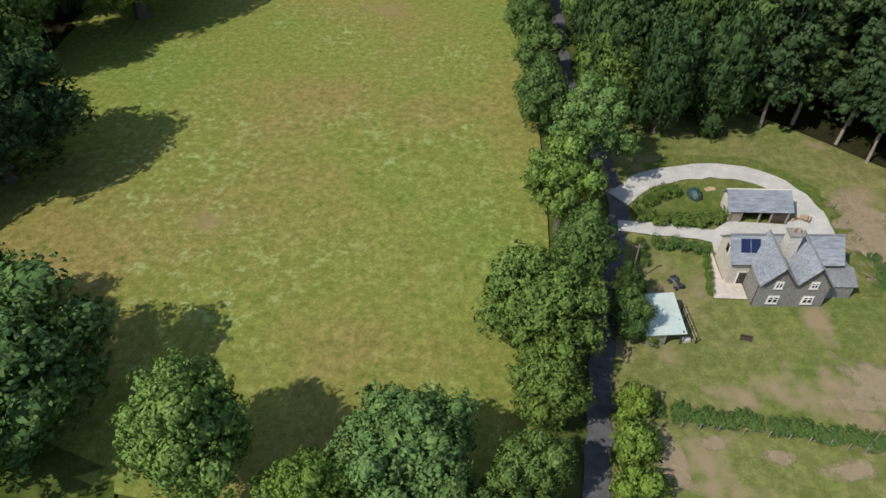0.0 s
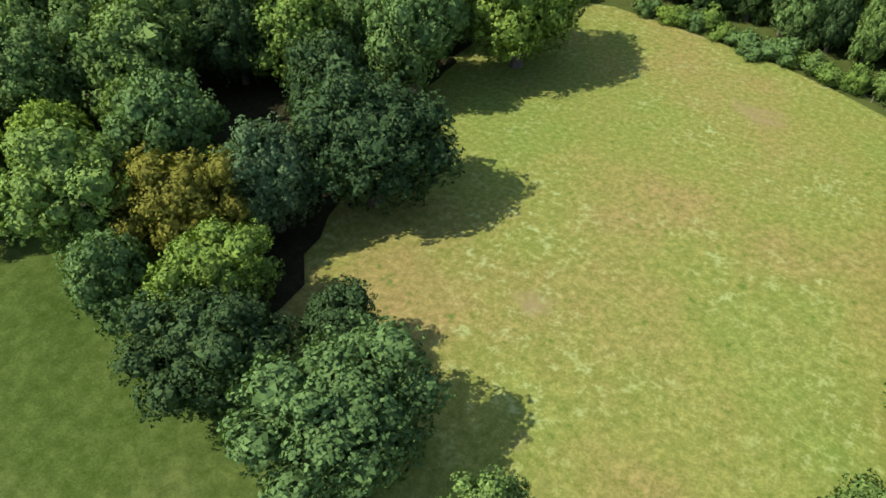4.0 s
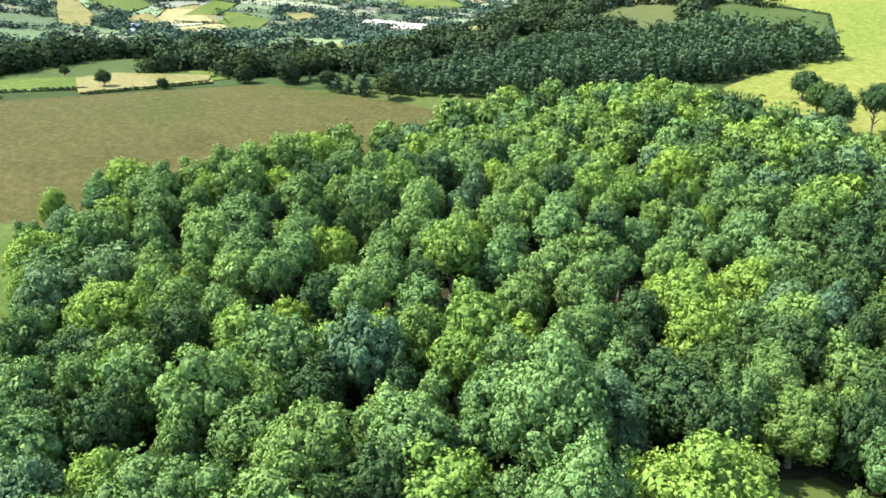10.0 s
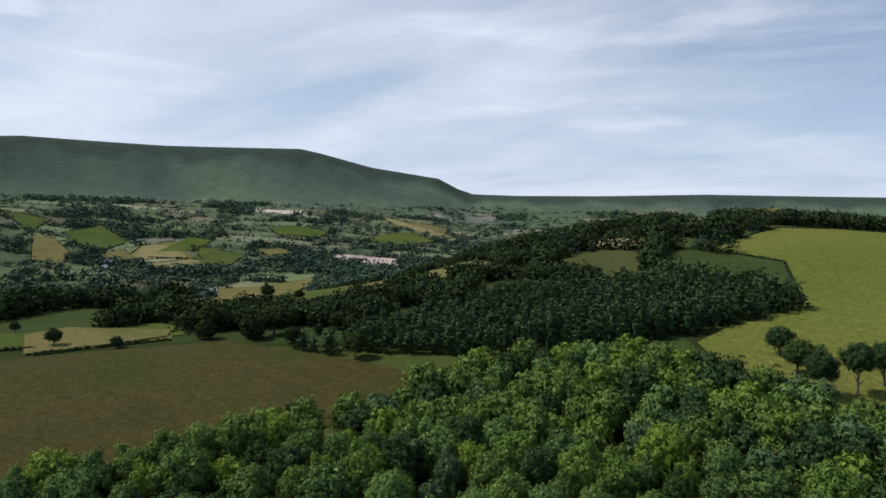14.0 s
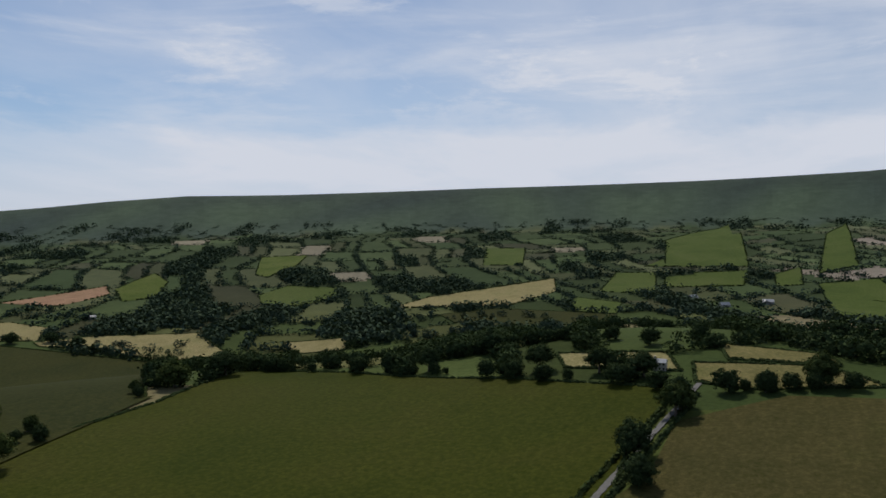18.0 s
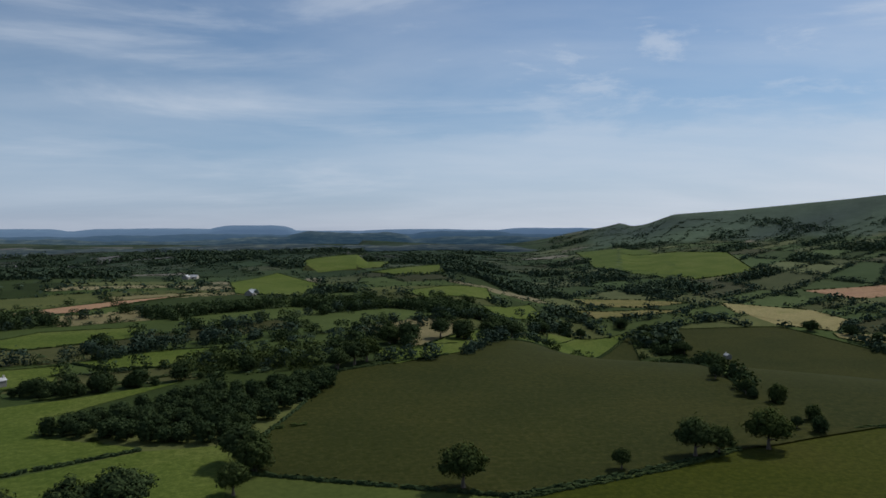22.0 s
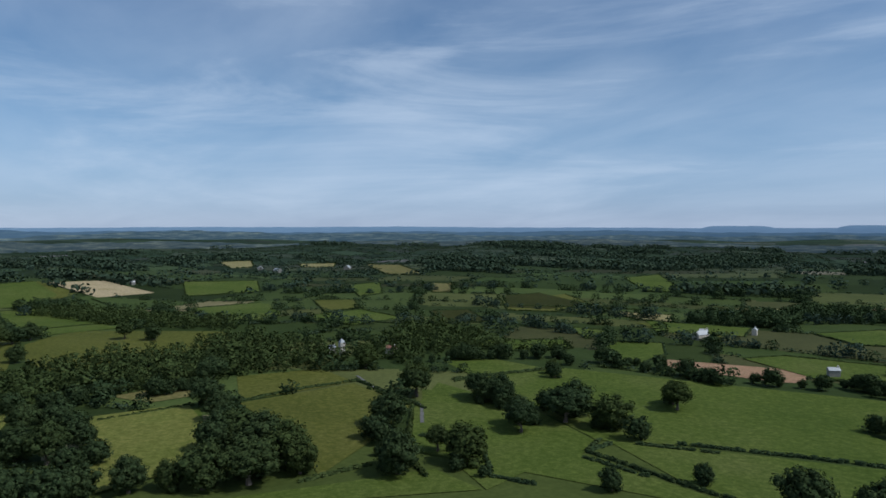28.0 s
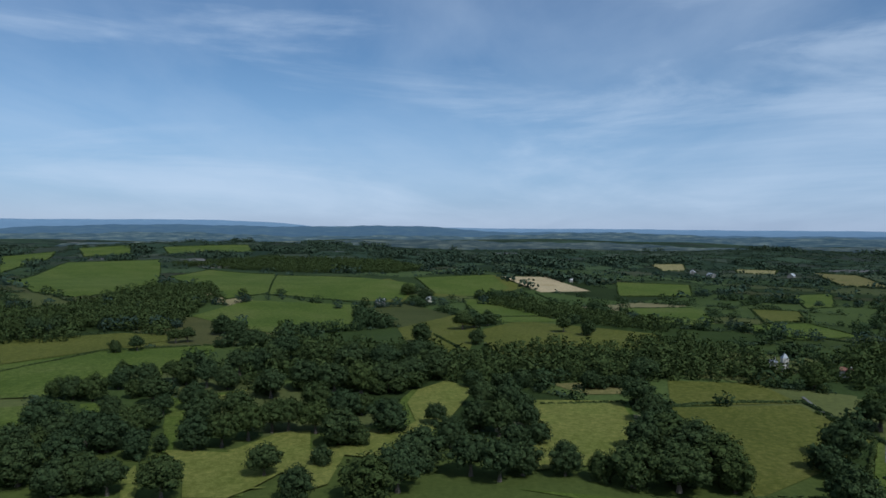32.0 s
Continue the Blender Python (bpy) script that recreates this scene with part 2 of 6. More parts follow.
    "meadow": grass("mottled_cattle_meadow", (0.205, 0.162, 0.06), (0.165, 0.176, 0.044), (0.128, 0.182, 0.038), 0.024, 1.1, ((0.22, 0.17, 0.085), 0.62), flecks=(0.27, 0.33, 0.13)),
    "strip": grass("lush_green_pasture", (0.044, 0.07, 0.014), (0.054, 0.08, 0.017), (0.07, 0.088, 0.024), 0.03, 0.5),
    "lawn": grass("worn_garden_lawn", (0.1, 0.13, 0.035), (0.13, 0.145, 0.045), (0.16, 0.15, 0.065), 0.06, 0.8, ((0.24, 0.19, 0.11), 0.55)),
    "dull": grass("dull_olive_pasture", (0.074, 0.08, 0.018), (0.088, 0.093, 0.021), (0.1, 0.1, 0.026), 0.012, 0.3),
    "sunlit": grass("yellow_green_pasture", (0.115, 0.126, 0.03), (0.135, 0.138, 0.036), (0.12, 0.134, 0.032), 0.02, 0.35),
    # leaf litter with the shade under the trees darkened into its colour
    "litter": grass("shade_dark_leaf_litter", (0.02, 0.019, 0.010), (0.026, 0.024, 0.012), (0.022, 0.028, 0.010), 0.05, 0.9),
    "verge": grass("rough_grass_verge", (0.07, 0.1, 0.025), (0.095, 0.12, 0.03), (0.12, 0.13, 0.045), 0.1, 0.9),
}


def ground_material():
    ma, n, l, p = material("patchwork_farmland")
    at = n.new("ShaderNodeAttribute")
    at.attribute_name = "field_tint"
    b = noise_node(n, l, 0.02, 6, 0.65)
    c = noise_node(n, l, 0.35, 4, 0.6)
    col = blend(n, l, 0.7, at.outputs["Color"], ramp(n, l, b.outputs[0], [(0.3, (0.75, 0.78, 0.75)), (0.7, (1.25, 1.2, 1.2))]).outputs[0], "MULTIPLY")
    col = blend(n, l, 0.6, col, ramp(n, l, c.outputs[0], [(0.3, (0.7, 0.72, 0.7)), (0.7, (1.3, 1.25, 1.25))]).outputs[0], "MULTIPLY")
    l.new(col, p.inputs["Base Color"])
    p.inputs["Roughness"].default_value = 0.95
    p.inputs["Specular IOR Level"].default_value = 0.03
    bump(n, l, c.outputs[0], p, 0.5, 0.3)
    return ma


def leaves(name, dark, light, translucent=0.2, spread=0.14, gloss=0.08):
    """Foliage: every clump of leaves and every tree has its own green."""
    ma, n, l, p = material(name)
    geo, info = n.new("ShaderNodeNewGeometry"), n.new("ShaderNodeObjectInfo")
    col = ramp(n, l, geo.outputs["Random Per Island"], [(0.0, dark), (0.55, tuple((a + b) / 2 for a, b in zip(dark, light))), (1.0, light)]).outputs[0]
    each = ramp(n, l, info.outputs["Random"], [(0.0, (1 - spread, 1 - spread * 0.6, 1)), (0.5, (1, 1, 1)), (1.0, (1 + spread, 1 + spread * 0.6, 0.85))]).outputs[0]
    col = blend(n, l, 1.0, col, each, "MULTIPLY")
    l.new(col, p.inputs["Base Color"])
    p.inputs["Roughness"].default_value = 0.7
    p.inputs["Specular IOR Level"].default_value = gloss
    tr = n.new("ShaderNodeBsdfTranslucent")
    l.new(blend(n, l, 1.0, col, (1.2, 1.3, 0.6), "MULTIPLY"), tr.inputs["Color"])
    mx = n.new("ShaderNodeMixShader")
    mx.inputs[0].default_value = translucent
    l.new(p.outputs[0], mx.inputs[1]); l.new(tr.outputs[0], mx.inputs[2])
    l.new(mx.outputs[0], n["Material Output"].inputs["Surface"])
    return ma


def rough(name, a, b, scale=3.0, roughness=0.85, relief=0.3, metal=0.0, stretch=None):
    ma, n, l, p = material(name)
    t = noise_node(n, l, scale, 6, 0.65, stretch)
    u = noise_node(n, l, scale * 0.13, 3, 0.5)
    col = ramp(n, l, t.outputs[0], [(0.3, a), (0.7, b)]).outputs[0]
    col = blend(n, l, 0.5, col, ramp(n, l, u.outputs[0], [(0.3, (0.75, 0.75, 0.75)), (0.7, (1.25, 1.22, 1.2))]).outputs[0], "MULTIPLY")
    l.new(col, p.inputs["Base Color"])
    p.inputs["Roughness"].default_value, p.inputs["Metallic"].default_value = roughness, metal
    bump(n, l, t.outputs[0], p, relief, 0.03)
    return ma


LEAF = {
    "oak": leaves("oak_leaves", (0.07, 0.122, 0.036), (0.165, 0.25, 0.07)),
    "dark": leaves("dark_leaves", (0.03, 0.06, 0.022), (0.077, 0.126, 0.04)),
    "ash": leaves("ash_leaves", (0.09, 0.157, 0.046), (0.195, 0.292, 0.085)),
    "lime": leaves("bright_leaves", (0.104, 0.17, 0.03), (0.222, 0.315, 0.06)),
    "gold": leaves("yellowing_leaves", (0.13, 0.135, 0.02), (0.25, 0.23, 0.038), spread=0.08),
    "blue": leaves("blue_green_leaves", (0.06, 0.108, 0.05), (0.13, 0.2, 0.088)),
    "pine": leaves("pine_needles", (0.028, 0.053, 0.024), (0.066, 0.106, 0.042), 0.12),
    "hedge": leaves("hedge_leaves", (0.055, 0.096, 0.024), (0.12, 0.182, 0.045)),
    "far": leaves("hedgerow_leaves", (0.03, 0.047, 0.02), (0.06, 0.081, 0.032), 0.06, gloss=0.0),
    # far foliage: the blue haze of distance is mixed into these two greens
    "distant": leaves("hazy_valley_leaves", (0.05, 0.08, 0.054), (0.086, 0.118, 0.076), 0.05, gloss=0.0),
    "dusky": leaves("hazed_distant_leaves", (0.032, 0.052, 0.037), (0.058, 0.082, 0.055), 0.05, gloss=0.0),
}
BARK = rough("grey_brown_bark", (0.07, 0.055, 0.04), (0.16, 0.13, 0.1), 2.5, 0.95, 0.8)
PALE_BARK = rough("pale_pine_bark", (0.16, 0.13, 0.1), (0.32, 0.28, 0.23), 2.0, 0.9, 0.6)

# ---- the lie of the land ----
CX, CY = -70.0, 48.0
CREST_YAW = [-10, 5, 18, 26, 32.5, 36, 37.2, 38.8, 44.2, 48.5, 49.9, 60, 69.3, 73, 83, 94, 111, 127, 134, 139.5, 143.5, 151, 155.5, 157.5, 158.6, 159.5, 161, 168, 190]
CREST_EL = [1.3, 1.9, 2.0, 1.75, 1.65, 1.7, 2.1, 2.9, 3.65, 4.7, 4.95, 4.7, 4.8, 4.45, 3.75, 3.5, 3.3, 2.85, 2.75, 2.3, 1.85, 1.15, 0.85, 0.1, -0.1, 0.2, -0.1, -0.6, -0.9]
def smooth(a, b, v):
    t = np.clip((v - a) / (b - a), 0, 1)
    return t * t * (3 - 2 * t)
def height(x, y):
    x, y = np.asarray(x, float), np.asarray(y, float)
    dx, dy = x - CX, y - CY
    r = np.hypot(dx, dy)
    yaw = np.degrees(np.arctan2(-dx, dy))
    z = smooth(350, 1100, r) * (7 * np.sin(x / 260 + 1.0) * np.cos(y / 310 + 0.4) + 5 * np.sin((x + y) / 170))
    d = (y - x) * 0.707
    z = z + 30 * smooth(125, 430, d) * smooth(-60, 20, yaw + 40) * (1 - smooth(95, 135, yaw))
    a, c = dx * -0.17 + dy * 0.985, dx * 0.985 + dy * 0.17
    z = z + 72 * np.exp(-((a - 850) / 360) ** 2 - (c / 380) ** 2)
    yy = np.where(yaw < -120, yaw + 360, yaw)
    west = smooth(-30, -2, yy) * (1 - smooth(159, 174, yy))
    z = z - west * 85 * smooth(480, 1000, r) * np.where(yy < 60, smooth(20, 60, yy), 1)
    crest = np.interp(yy, CREST_YAW, CREST_EL, left=-0.9, right=-0.9)
    top = 101 + 3700 * np.tan(np.radians(crest))
    foot = np.minimum(125, 15 + 0.33 * (top - 101))
    slope = -50 + (foot + 50) * smooth(1150, 2900, r)
    slope = slope + np.maximum(top - foot, 0) * (0.85 * smooth(2750, 3650, r) + 0.15 * smooth(3300, 3800, r))
    far = west * smooth(1000, 1900, r)
    z = z * (1 - far) + slope * far
    return z + (1 - west) * 14 * np.sin(yaw / 9.0) * np.sin(r / 520) * smooth(900, 1600, r)


def hz(x, y):
    return float(height(x, y))


def mesh_object(name, verts, faces, ma, parent=None, normals=None):
    """A mesh from arrays of corners and of faces that all have the same number of them."""
    me = bpy.data.meshes.new(name)
    verts, faces = np.asarray(verts, np.float32), np.asarray(faces, np.int32)
    k = faces.shape[1]
    me.vertices.add(len(verts)); me.vertices.foreach_set("co", verts.ravel())
    me.loops.add(faces.size); me.loops.foreach_set("vertex_index", faces.ravel())
    me.polygons.add(len(faces)); me.polygons.foreach_set("loop_start", np.arange(0, faces.size, k, dtype=np.int32))
    me.update(calc_edges=True)
    if normals is not None:
        me.attributes.new("custom_normal", "FLOAT_VECTOR", "POINT").data.foreach_set("vector", np.asarray(normals, np.float32).ravel())
    me.materials.append(ma)
    ob = new(name, me)
    ob.parent = parent
    return ob


def part(name, bm, ma, parent, label=""):
    me = bpy.data.meshes.new(name)
    bm.to_mesh(me)
    bm.free()
    me.materials.append(ma)
    ob = new(name, me)
    ob.parent = parent
    return tagged(ob, label)


def thing(name, x, y, z, turn, label, category, group=""):
    ob = new(name)
    ob.matrix_world = pose(x, y, z, 0, 0, turn)
    return tagged(ob, label, category, group)


# ---- parcels: jittered lattice of field centres, warped ----
rng = np.random.default_rng(11)
LN = 90
JIT = rng.uniform(-0.36, 0.36, (LN, LN, 2))
USE = rng.uniform(0, 1, (LN, LN))
SHADE = rng.uniform(0.75, 1.3, (LN, LN))


SHIFT = rng.uniform(0, 1, LN)


def parcels(x, y):
    """Index of the parcel, and about how far inside it a place is, in metres: rows of oblong fields, some halved, all bent by the land."""
    wx = x + 70 * np.sin(y / 410.0) + 24 * np.sin(y / 137.0 + x / 300.0) + 14 * np.sin(x / 71.0)
    wy = y + 80 * np.sin(x / 370.0 + 1) + 26 * np.sin(x / 121.0 + y / 260.0) + 12 * np.sin(y / 64.0)
    u, v = (0.87 * wx + 0.5 * wy) / 185.0 + LN / 2, (-0.5 * wx + 0.87 * wy) / 112.0 + LN / 2
    j = np.floor(v).astype(int)
    fv = v - j
    u = u + SHIFT[j % LN]
    i = np.floor(u).astype(int)
    fu = u - i
    at = (i % LN) * LN + j % LN
    edge = np.minimum(np.minimum(fv, 1 - fv) * 112, np.minimum(fu, 1 - fu) * 185)
    cut = JIT[i % LN, j % LN, 0]
    lengthwise, across = cut > 0.12, cut < -0.18
    at = np.where(lengthwise & (fv > 0.52), (at + 37) % (LN * LN), np.where(across & (fu > 0.46), (at + 53) % (LN * LN), at))
    edge = np.where(lengthwise, np.minimum(edge, np.abs(fv - 0.52) * 112), np.where(across, np.minimum(edge, np.abs(fu - 0.46) * 185), edge))
    return at, edge


def inside(poly, x, y):
    res = np.zeros(np.shape(x), bool)
    if np.size(x) > 1000:
        pa = np.array(poly)
        m = np.flatnonzero((x > pa[:, 0].min()) & (x < pa[:, 0].max()) & (y > pa[:, 1].min()) & (y < pa[:, 1].max()))
        for k in range(0, len(m), 900):
            res[m[k:k + 900]] = inside(poly, x[m[k:k + 900]], y[m[k:k + 900]])
        return res
    for (x0, y0), (x1, y1) in zip(poly, poly[1:] + poly[:1]):
        if y0 != y1:
            res ^= ((y0 > y) != (y1 > y)) & (x < (x1 - x0) * (y - y0) / (y1 - y0) + x0)
    return res


PALETTE = np.array([(0.043, 0.062, 0.018), (0.052, 0.072, 0.021), (0.037, 0.055, 0.016), (0.064, 0.074, 0.025), (0.052, 0.056, 0.022), (0.08, 0.09, 0.03), (0.17, 0.15, 0.075), (0.088, 0.09, 0.032)])
STEPS = np.array([0.18, 0.35, 0.48, 0.61, 0.69, 0.76, 0.795, 0.805, 1.01])


def wood_parcel(at):
    return USE.ravel()[at] > 0.805


def tint(x, y):
    at, edge = parcels(x, y)
    kind = np.clip(np.searchsorted(STEPS, USE.ravel()[at]), 0, 8)
    col = np.vstack([PALETTE, [(0.03, 0.045, 0.014)]])[kind] * SHADE.ravel()[at][:, None]
    z = height(x, y)
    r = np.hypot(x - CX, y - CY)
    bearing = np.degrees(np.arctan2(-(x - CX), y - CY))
    # haze over the northern valley is put into the tint: lighter, bluer fields
    paled = (smooth(-5, 15, bearing) * (1 - smooth(62, 95, bearing)) * smooth(600, 1100, r))[:, None]
    col = col * (1 + paled * (1.4, 1.2, 1.8))
    # all far fields get extra blue, again for the haze of distance
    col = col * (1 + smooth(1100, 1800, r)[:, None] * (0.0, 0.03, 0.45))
    # the far plain is darkened and blued, its haze put into the tint
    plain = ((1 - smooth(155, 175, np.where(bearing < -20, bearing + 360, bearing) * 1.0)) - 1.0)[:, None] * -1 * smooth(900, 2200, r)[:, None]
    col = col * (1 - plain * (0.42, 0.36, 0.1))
    col = np.where((r < 330)[:, None], (0.06, 0.078, 0.02), col)
    moor = smooth(105, 150, z + 14 * np.sin(x / 90.0) + 10 * np.sin(y / 70.0)) * (r > 2000)
    moor = np.maximum(moor, smooth(2780, 2960, r + 40 * np.sin(bearing * 1.1) + 30 * np.sin(bearing * 2.7)) * smooth(25, 40, bearing) * (1 - smooth(160, 164, bearing)))
    streak = 0.5 + 0.5 * np.sin(x / 210 + 2 * np.sin(y / 260)) * np.sin(y / 170 + 1)
    gully = np.clip(np.sin(bearing * 1.9 + 1.3 * np.sin(r / 160.0) + np.sin(bearing * 0.7)), 0, 1) ** 2 * smooth(2850, 3150, r)
    # moorland green with the ridge's blue haze mixed in, northern slopes paled by it
    hazed_heath = np.array((0.075, 0.108, 0.068)) * (1 - 0.4 * streak[:, None]) + np.array((0.0, 0.0, 0.014)) * streak[:, None]
    hazed_heath = hazed_heath * (1 - 0.1 * gully[:, None]) * (1 + 0.35 * (1 - smooth(55, 80, bearing)))[:, None]
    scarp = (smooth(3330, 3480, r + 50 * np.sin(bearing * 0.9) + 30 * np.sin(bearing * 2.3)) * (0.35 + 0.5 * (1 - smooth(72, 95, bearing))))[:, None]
    hazed_heath = hazed_heath * (1 - scarp) + np.array((0.04, 0.055, 0.044)) * scarp
    return col * (1 - moor[:, None]) + hazed_heath * moor[:, None]


def make_ground():
    radii = [0.3] + list(np.arange(7, 350, 7.0))
    while radii[-1] < 4750:
        radii.append(radii[-1] * 1.0155)
    radii, na = np.array(radii), 900
    ang = np.arange(na) * 2 * math.pi / na
    x = CX - np.outer(radii, np.sin(ang))
    y = CY + np.outer(radii, np.cos(ang))
    verts = np.stack([x, y, height(x, y)], -1).reshape(-1, 3)
    i, j = np.meshgrid(np.arange(0, len(radii) - 1), np.arange(na), indexing="ij")
    j2 = (j + 1) % na
    faces = np.stack([i * na + j, i * na + j2, (i + 1) * na + j2, (i + 1) * na + j], -1).reshape(-1, 4)[:, ::-1]
    ob = mesh_object("ground", verts, faces, ground_material())
    me = ob.data
    c = verts[faces].mean(1)
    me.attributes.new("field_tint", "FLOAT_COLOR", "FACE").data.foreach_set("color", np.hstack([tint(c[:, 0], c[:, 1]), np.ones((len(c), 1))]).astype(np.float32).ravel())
    me.polygons.foreach_set("use_smooth", np.ones(len(faces), bool))
    return tagged(ob, "green and brown patchwork farmland running up to moorland hills", "ground", kind="structure")


ground = make_ground()


def clip_poly(poly, axis, limit, sign):
    res = []
    for a, b in zip(poly, poly[1:] + poly[:1]):
        ia, ib = (a[axis] - limit) * sign >= 0, (b[axis] - limit) * sign >= 0
        if ia:
            res.append(a)
        if ia != ib:
            t = (limit - a[axis]) / (b[axis] - a[axis])
            res.append((a[0] + t * (b[0] - a[0]), a[1] + t * (b[1] - a[1])))
    return res


def drape(name, poly, ma, cell=14.0, dz=0.25):
    """A sheet in the shape of poly that follows the land."""
    xs, ys = [p[0] for p in poly], [p[1] for p in poly]
    if min(math.hypot(a - CX, b - CY) for a, b in poly) > 700:
        cell *= 2
    bm = bmesh.new()
    for i in range(math.floor(min(xs) / cell), math.ceil(max(xs) / cell)):
        col = clip_poly(clip_poly(list(poly), 0, i * cell, 1), 0, (i + 1) * cell, -1)
        if len(col) < 3:
            continue
        for j in range(math.floor(min(ys) / cell), math.ceil(max(ys) / cell)):
            q = clip_poly(clip_poly(col, 1, j * cell, 1), 1, (j + 1) * cell, -1)
            if len(q) >= 3:
                try:
                    bm.faces.new([bm.verts.new((a, b, hz(a, b) + dz)) for a, b in q])
                except ValueError:
                    pass
    bmesh.ops.remove_doubles(bm, verts=bm.verts, dist=0.02)
    bmesh.ops.triangulate(bm, faces=bm.faces)
    for f in bm.faces:
        if f.normal.z < 0:
            f.normal_flip()
    return part(name, bm, ma, None)


FIELD_POLYS = []
FIELD_WORDS = {"brown": "dry brownish grass field beside the wood", "green": "wide green grazed field with a hedge round it", "dark": "dull green summer pasture between hedges", "pasture": "green pasture bounded by hedges and trees",
               "bright": "bright yellow-green pasture on the hill", "hay": "pale mown hay field behind trees", "hay2": "yellowed meadow between hedgerow trees", "hayb": "bleached meadow below the wood",
               "wheat": "pale ripe cereal field", "plough": "pink bare-soil field behind a hedge", "meadow": "mottled cattle meadow with worn bare patches", "strip": "lush green pasture along the wood", "lush": "fresh green pasture on the valley side", "dull": "dull olive pasture between hedges", "sunlit": "yellow-green pasture between groups of trees", "litter": "leaf litter under the trees, darkened to carry their shade", "lawn": "worn garden lawn round the stone house", "verge": "rough grass beside the drive"}


HEDGED = []


def field(kind, poly, cell=14.0, dz=0.25, hedged=True):
    FIELD_POLYS.append(poly)
    if hedged:
        HEDGED.append(poly)
    return tagged(drape("field", poly, GRASS[kind], cell, dz + 0.005 * len(FIELD_POLYS) if hedged or dz == 0.25 else dz), FIELD_WORDS[kind], "field", kind="structure")


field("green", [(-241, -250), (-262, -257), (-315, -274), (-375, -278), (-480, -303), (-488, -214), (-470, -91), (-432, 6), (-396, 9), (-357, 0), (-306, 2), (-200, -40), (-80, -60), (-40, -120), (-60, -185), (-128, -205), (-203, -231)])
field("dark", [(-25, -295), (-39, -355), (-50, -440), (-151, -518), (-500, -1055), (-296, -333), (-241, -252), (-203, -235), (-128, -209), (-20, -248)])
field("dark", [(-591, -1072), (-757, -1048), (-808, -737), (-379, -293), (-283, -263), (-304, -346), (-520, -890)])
field("hay", [(-771, -1278), (-882, -1064), (-818, -992), (-761, -1064)])
field("hay", [(-827, -988), (-983, -816), (-891, -673), (-818, -733)])
field("pasture", [(282, -236), (273, -296), (98, -387), (44, -428), (92, -346), (83, -309), (26, -286), (121, -221), (210, -215)], hedged=False)
field("pasture", [(145, -199), (25, -281), (-12, -286), (-23, -215), (34, -188), (86, -182)], hedged=False)
field("pasture", [(241, -154), (285, -200), (200, -207), (143, -193), (136, -175), (49, -180), (181, -116)], hedged=False)
field("pasture", [(-53, -446), (-152, -523), (-508, -1075), (-393, -998), (-82, -469)])
field("plough", [(254, -381), (174, -429), (155, -390), (167, -378), (235, -359)], hedged=False)
field("pasture", [(309, -9), (309, -59), (239, -46), (220, -25), (225, 6)], hedged=False)
field("dull", [(305, -80), (312, -155), (248, -157), (208, -114), (175, -69), (223, -79)], hedged=False)
field("pasture", [(276, -182), (254, -199), (190, -179), (147, -193), (126, -115), (197, -132)], hedged=False)
field("dull", [(371, -100), (363, -155), (316, -157), (308, -81)], hedged=False)
field("pasture", [(275, -222), (273, -279), (172, -328), (107, -233), (146, -195), (199, -208)], hedged=False)
field("hay2", [(224, 87), (313, 58), (351, 41), (338, 30), (287, 47), (255, 57), (213, 62)], hedged=False)
field("pasture", [(184, 18), (165, -65), (156, -111), (127, -114)], hedged=False)
field("dull", [(599, 4), (675, -40), (562, -150), (487, -138), (443, -5), (499, 10)], hedged=False)
field("dull", [(606, 87), (749, 23), (701, -3), (456, 25), (477, 69)], hedged=False)
field("hay2", [(360, -23), (368, -64), (336, -67), (333, -38)], hedged=False)
field("pasture", [(346, -241), (320, -276), (279, -285), (282, -228)], hedged=False)
field("pasture", [(925, 11), (948, -34), (720, -94), (687, -41), (713, -4)], hedged=False)
field("dull", [(1071, 218), (1166, 134), (1049, 82), (877, 96), (875, 190)], hedged=False)
field("dull", [(1190, 78), (1244, -58), (1096, -98), (980, -29), (959, 59)], hedged=False)
field("wheat", [(1226, -70), (1238, -155), (1068, -201), (1042, -116)], hedged=False)
field("pasture", [(411, 353), (471, 311), (495, 230), (443, 214), (383, 284), (317, 295)], hedged=False)
field("dull", [(508, 412), (541, 368), (556, 295), (494, 266), (466, 321), (422, 359)], hedged=False)
field("pasture", [(222, 161), (227, 131), (174, 119), (173, 139)], hedged=False)
field("pasture", [(224, 91), (343, 63), (351, 32), (327, 30), (259, 52), (218, 66)], hedged=False)
field("pasture", [(679, 312), (823, 290), (828, 149), (590, 126), (568, 201)], hedged=False)
field("bright", [(-236, 637), (-216, 774), (-120, 830), (60, 850), (90, 470), (-60, 436), (-86, 438), (-124, 435), (-156, 426), (-137, 505), (-173, 615)])
field("pasture", [(-437, 282), (-1078, 882), (-398, 556), (-382, 523), (-401, 416), (-410, 342)])
field("hayb", [(-435, 197), (-428, 237), (-394, 253), (-374, 238), (-390, 179)])
field("pasture", [(-447, 108), (-465, 159), (-422, 266), (-380, 252), (-402, 185)])
field("hay2", [(-479, 15), (-470, 81), (-431, 102), (-427, 49), (-440, 20)])
field("hay", [(-522, -74), (-504, -2), (-462, 10), (-484, -59)])
field("hay", [(-995, -654), (-1057, -570), (-984, -530), (-941, -593)])
field("hay", [(-805, -985), (-887, -947), (-993, -824), (-935, -776), (-842, -810), (-791, -953)])
field("hay", [(-1315, -631), (-1453, -607), (-1725, -404), (-1570, -356), (-1380, -401)])
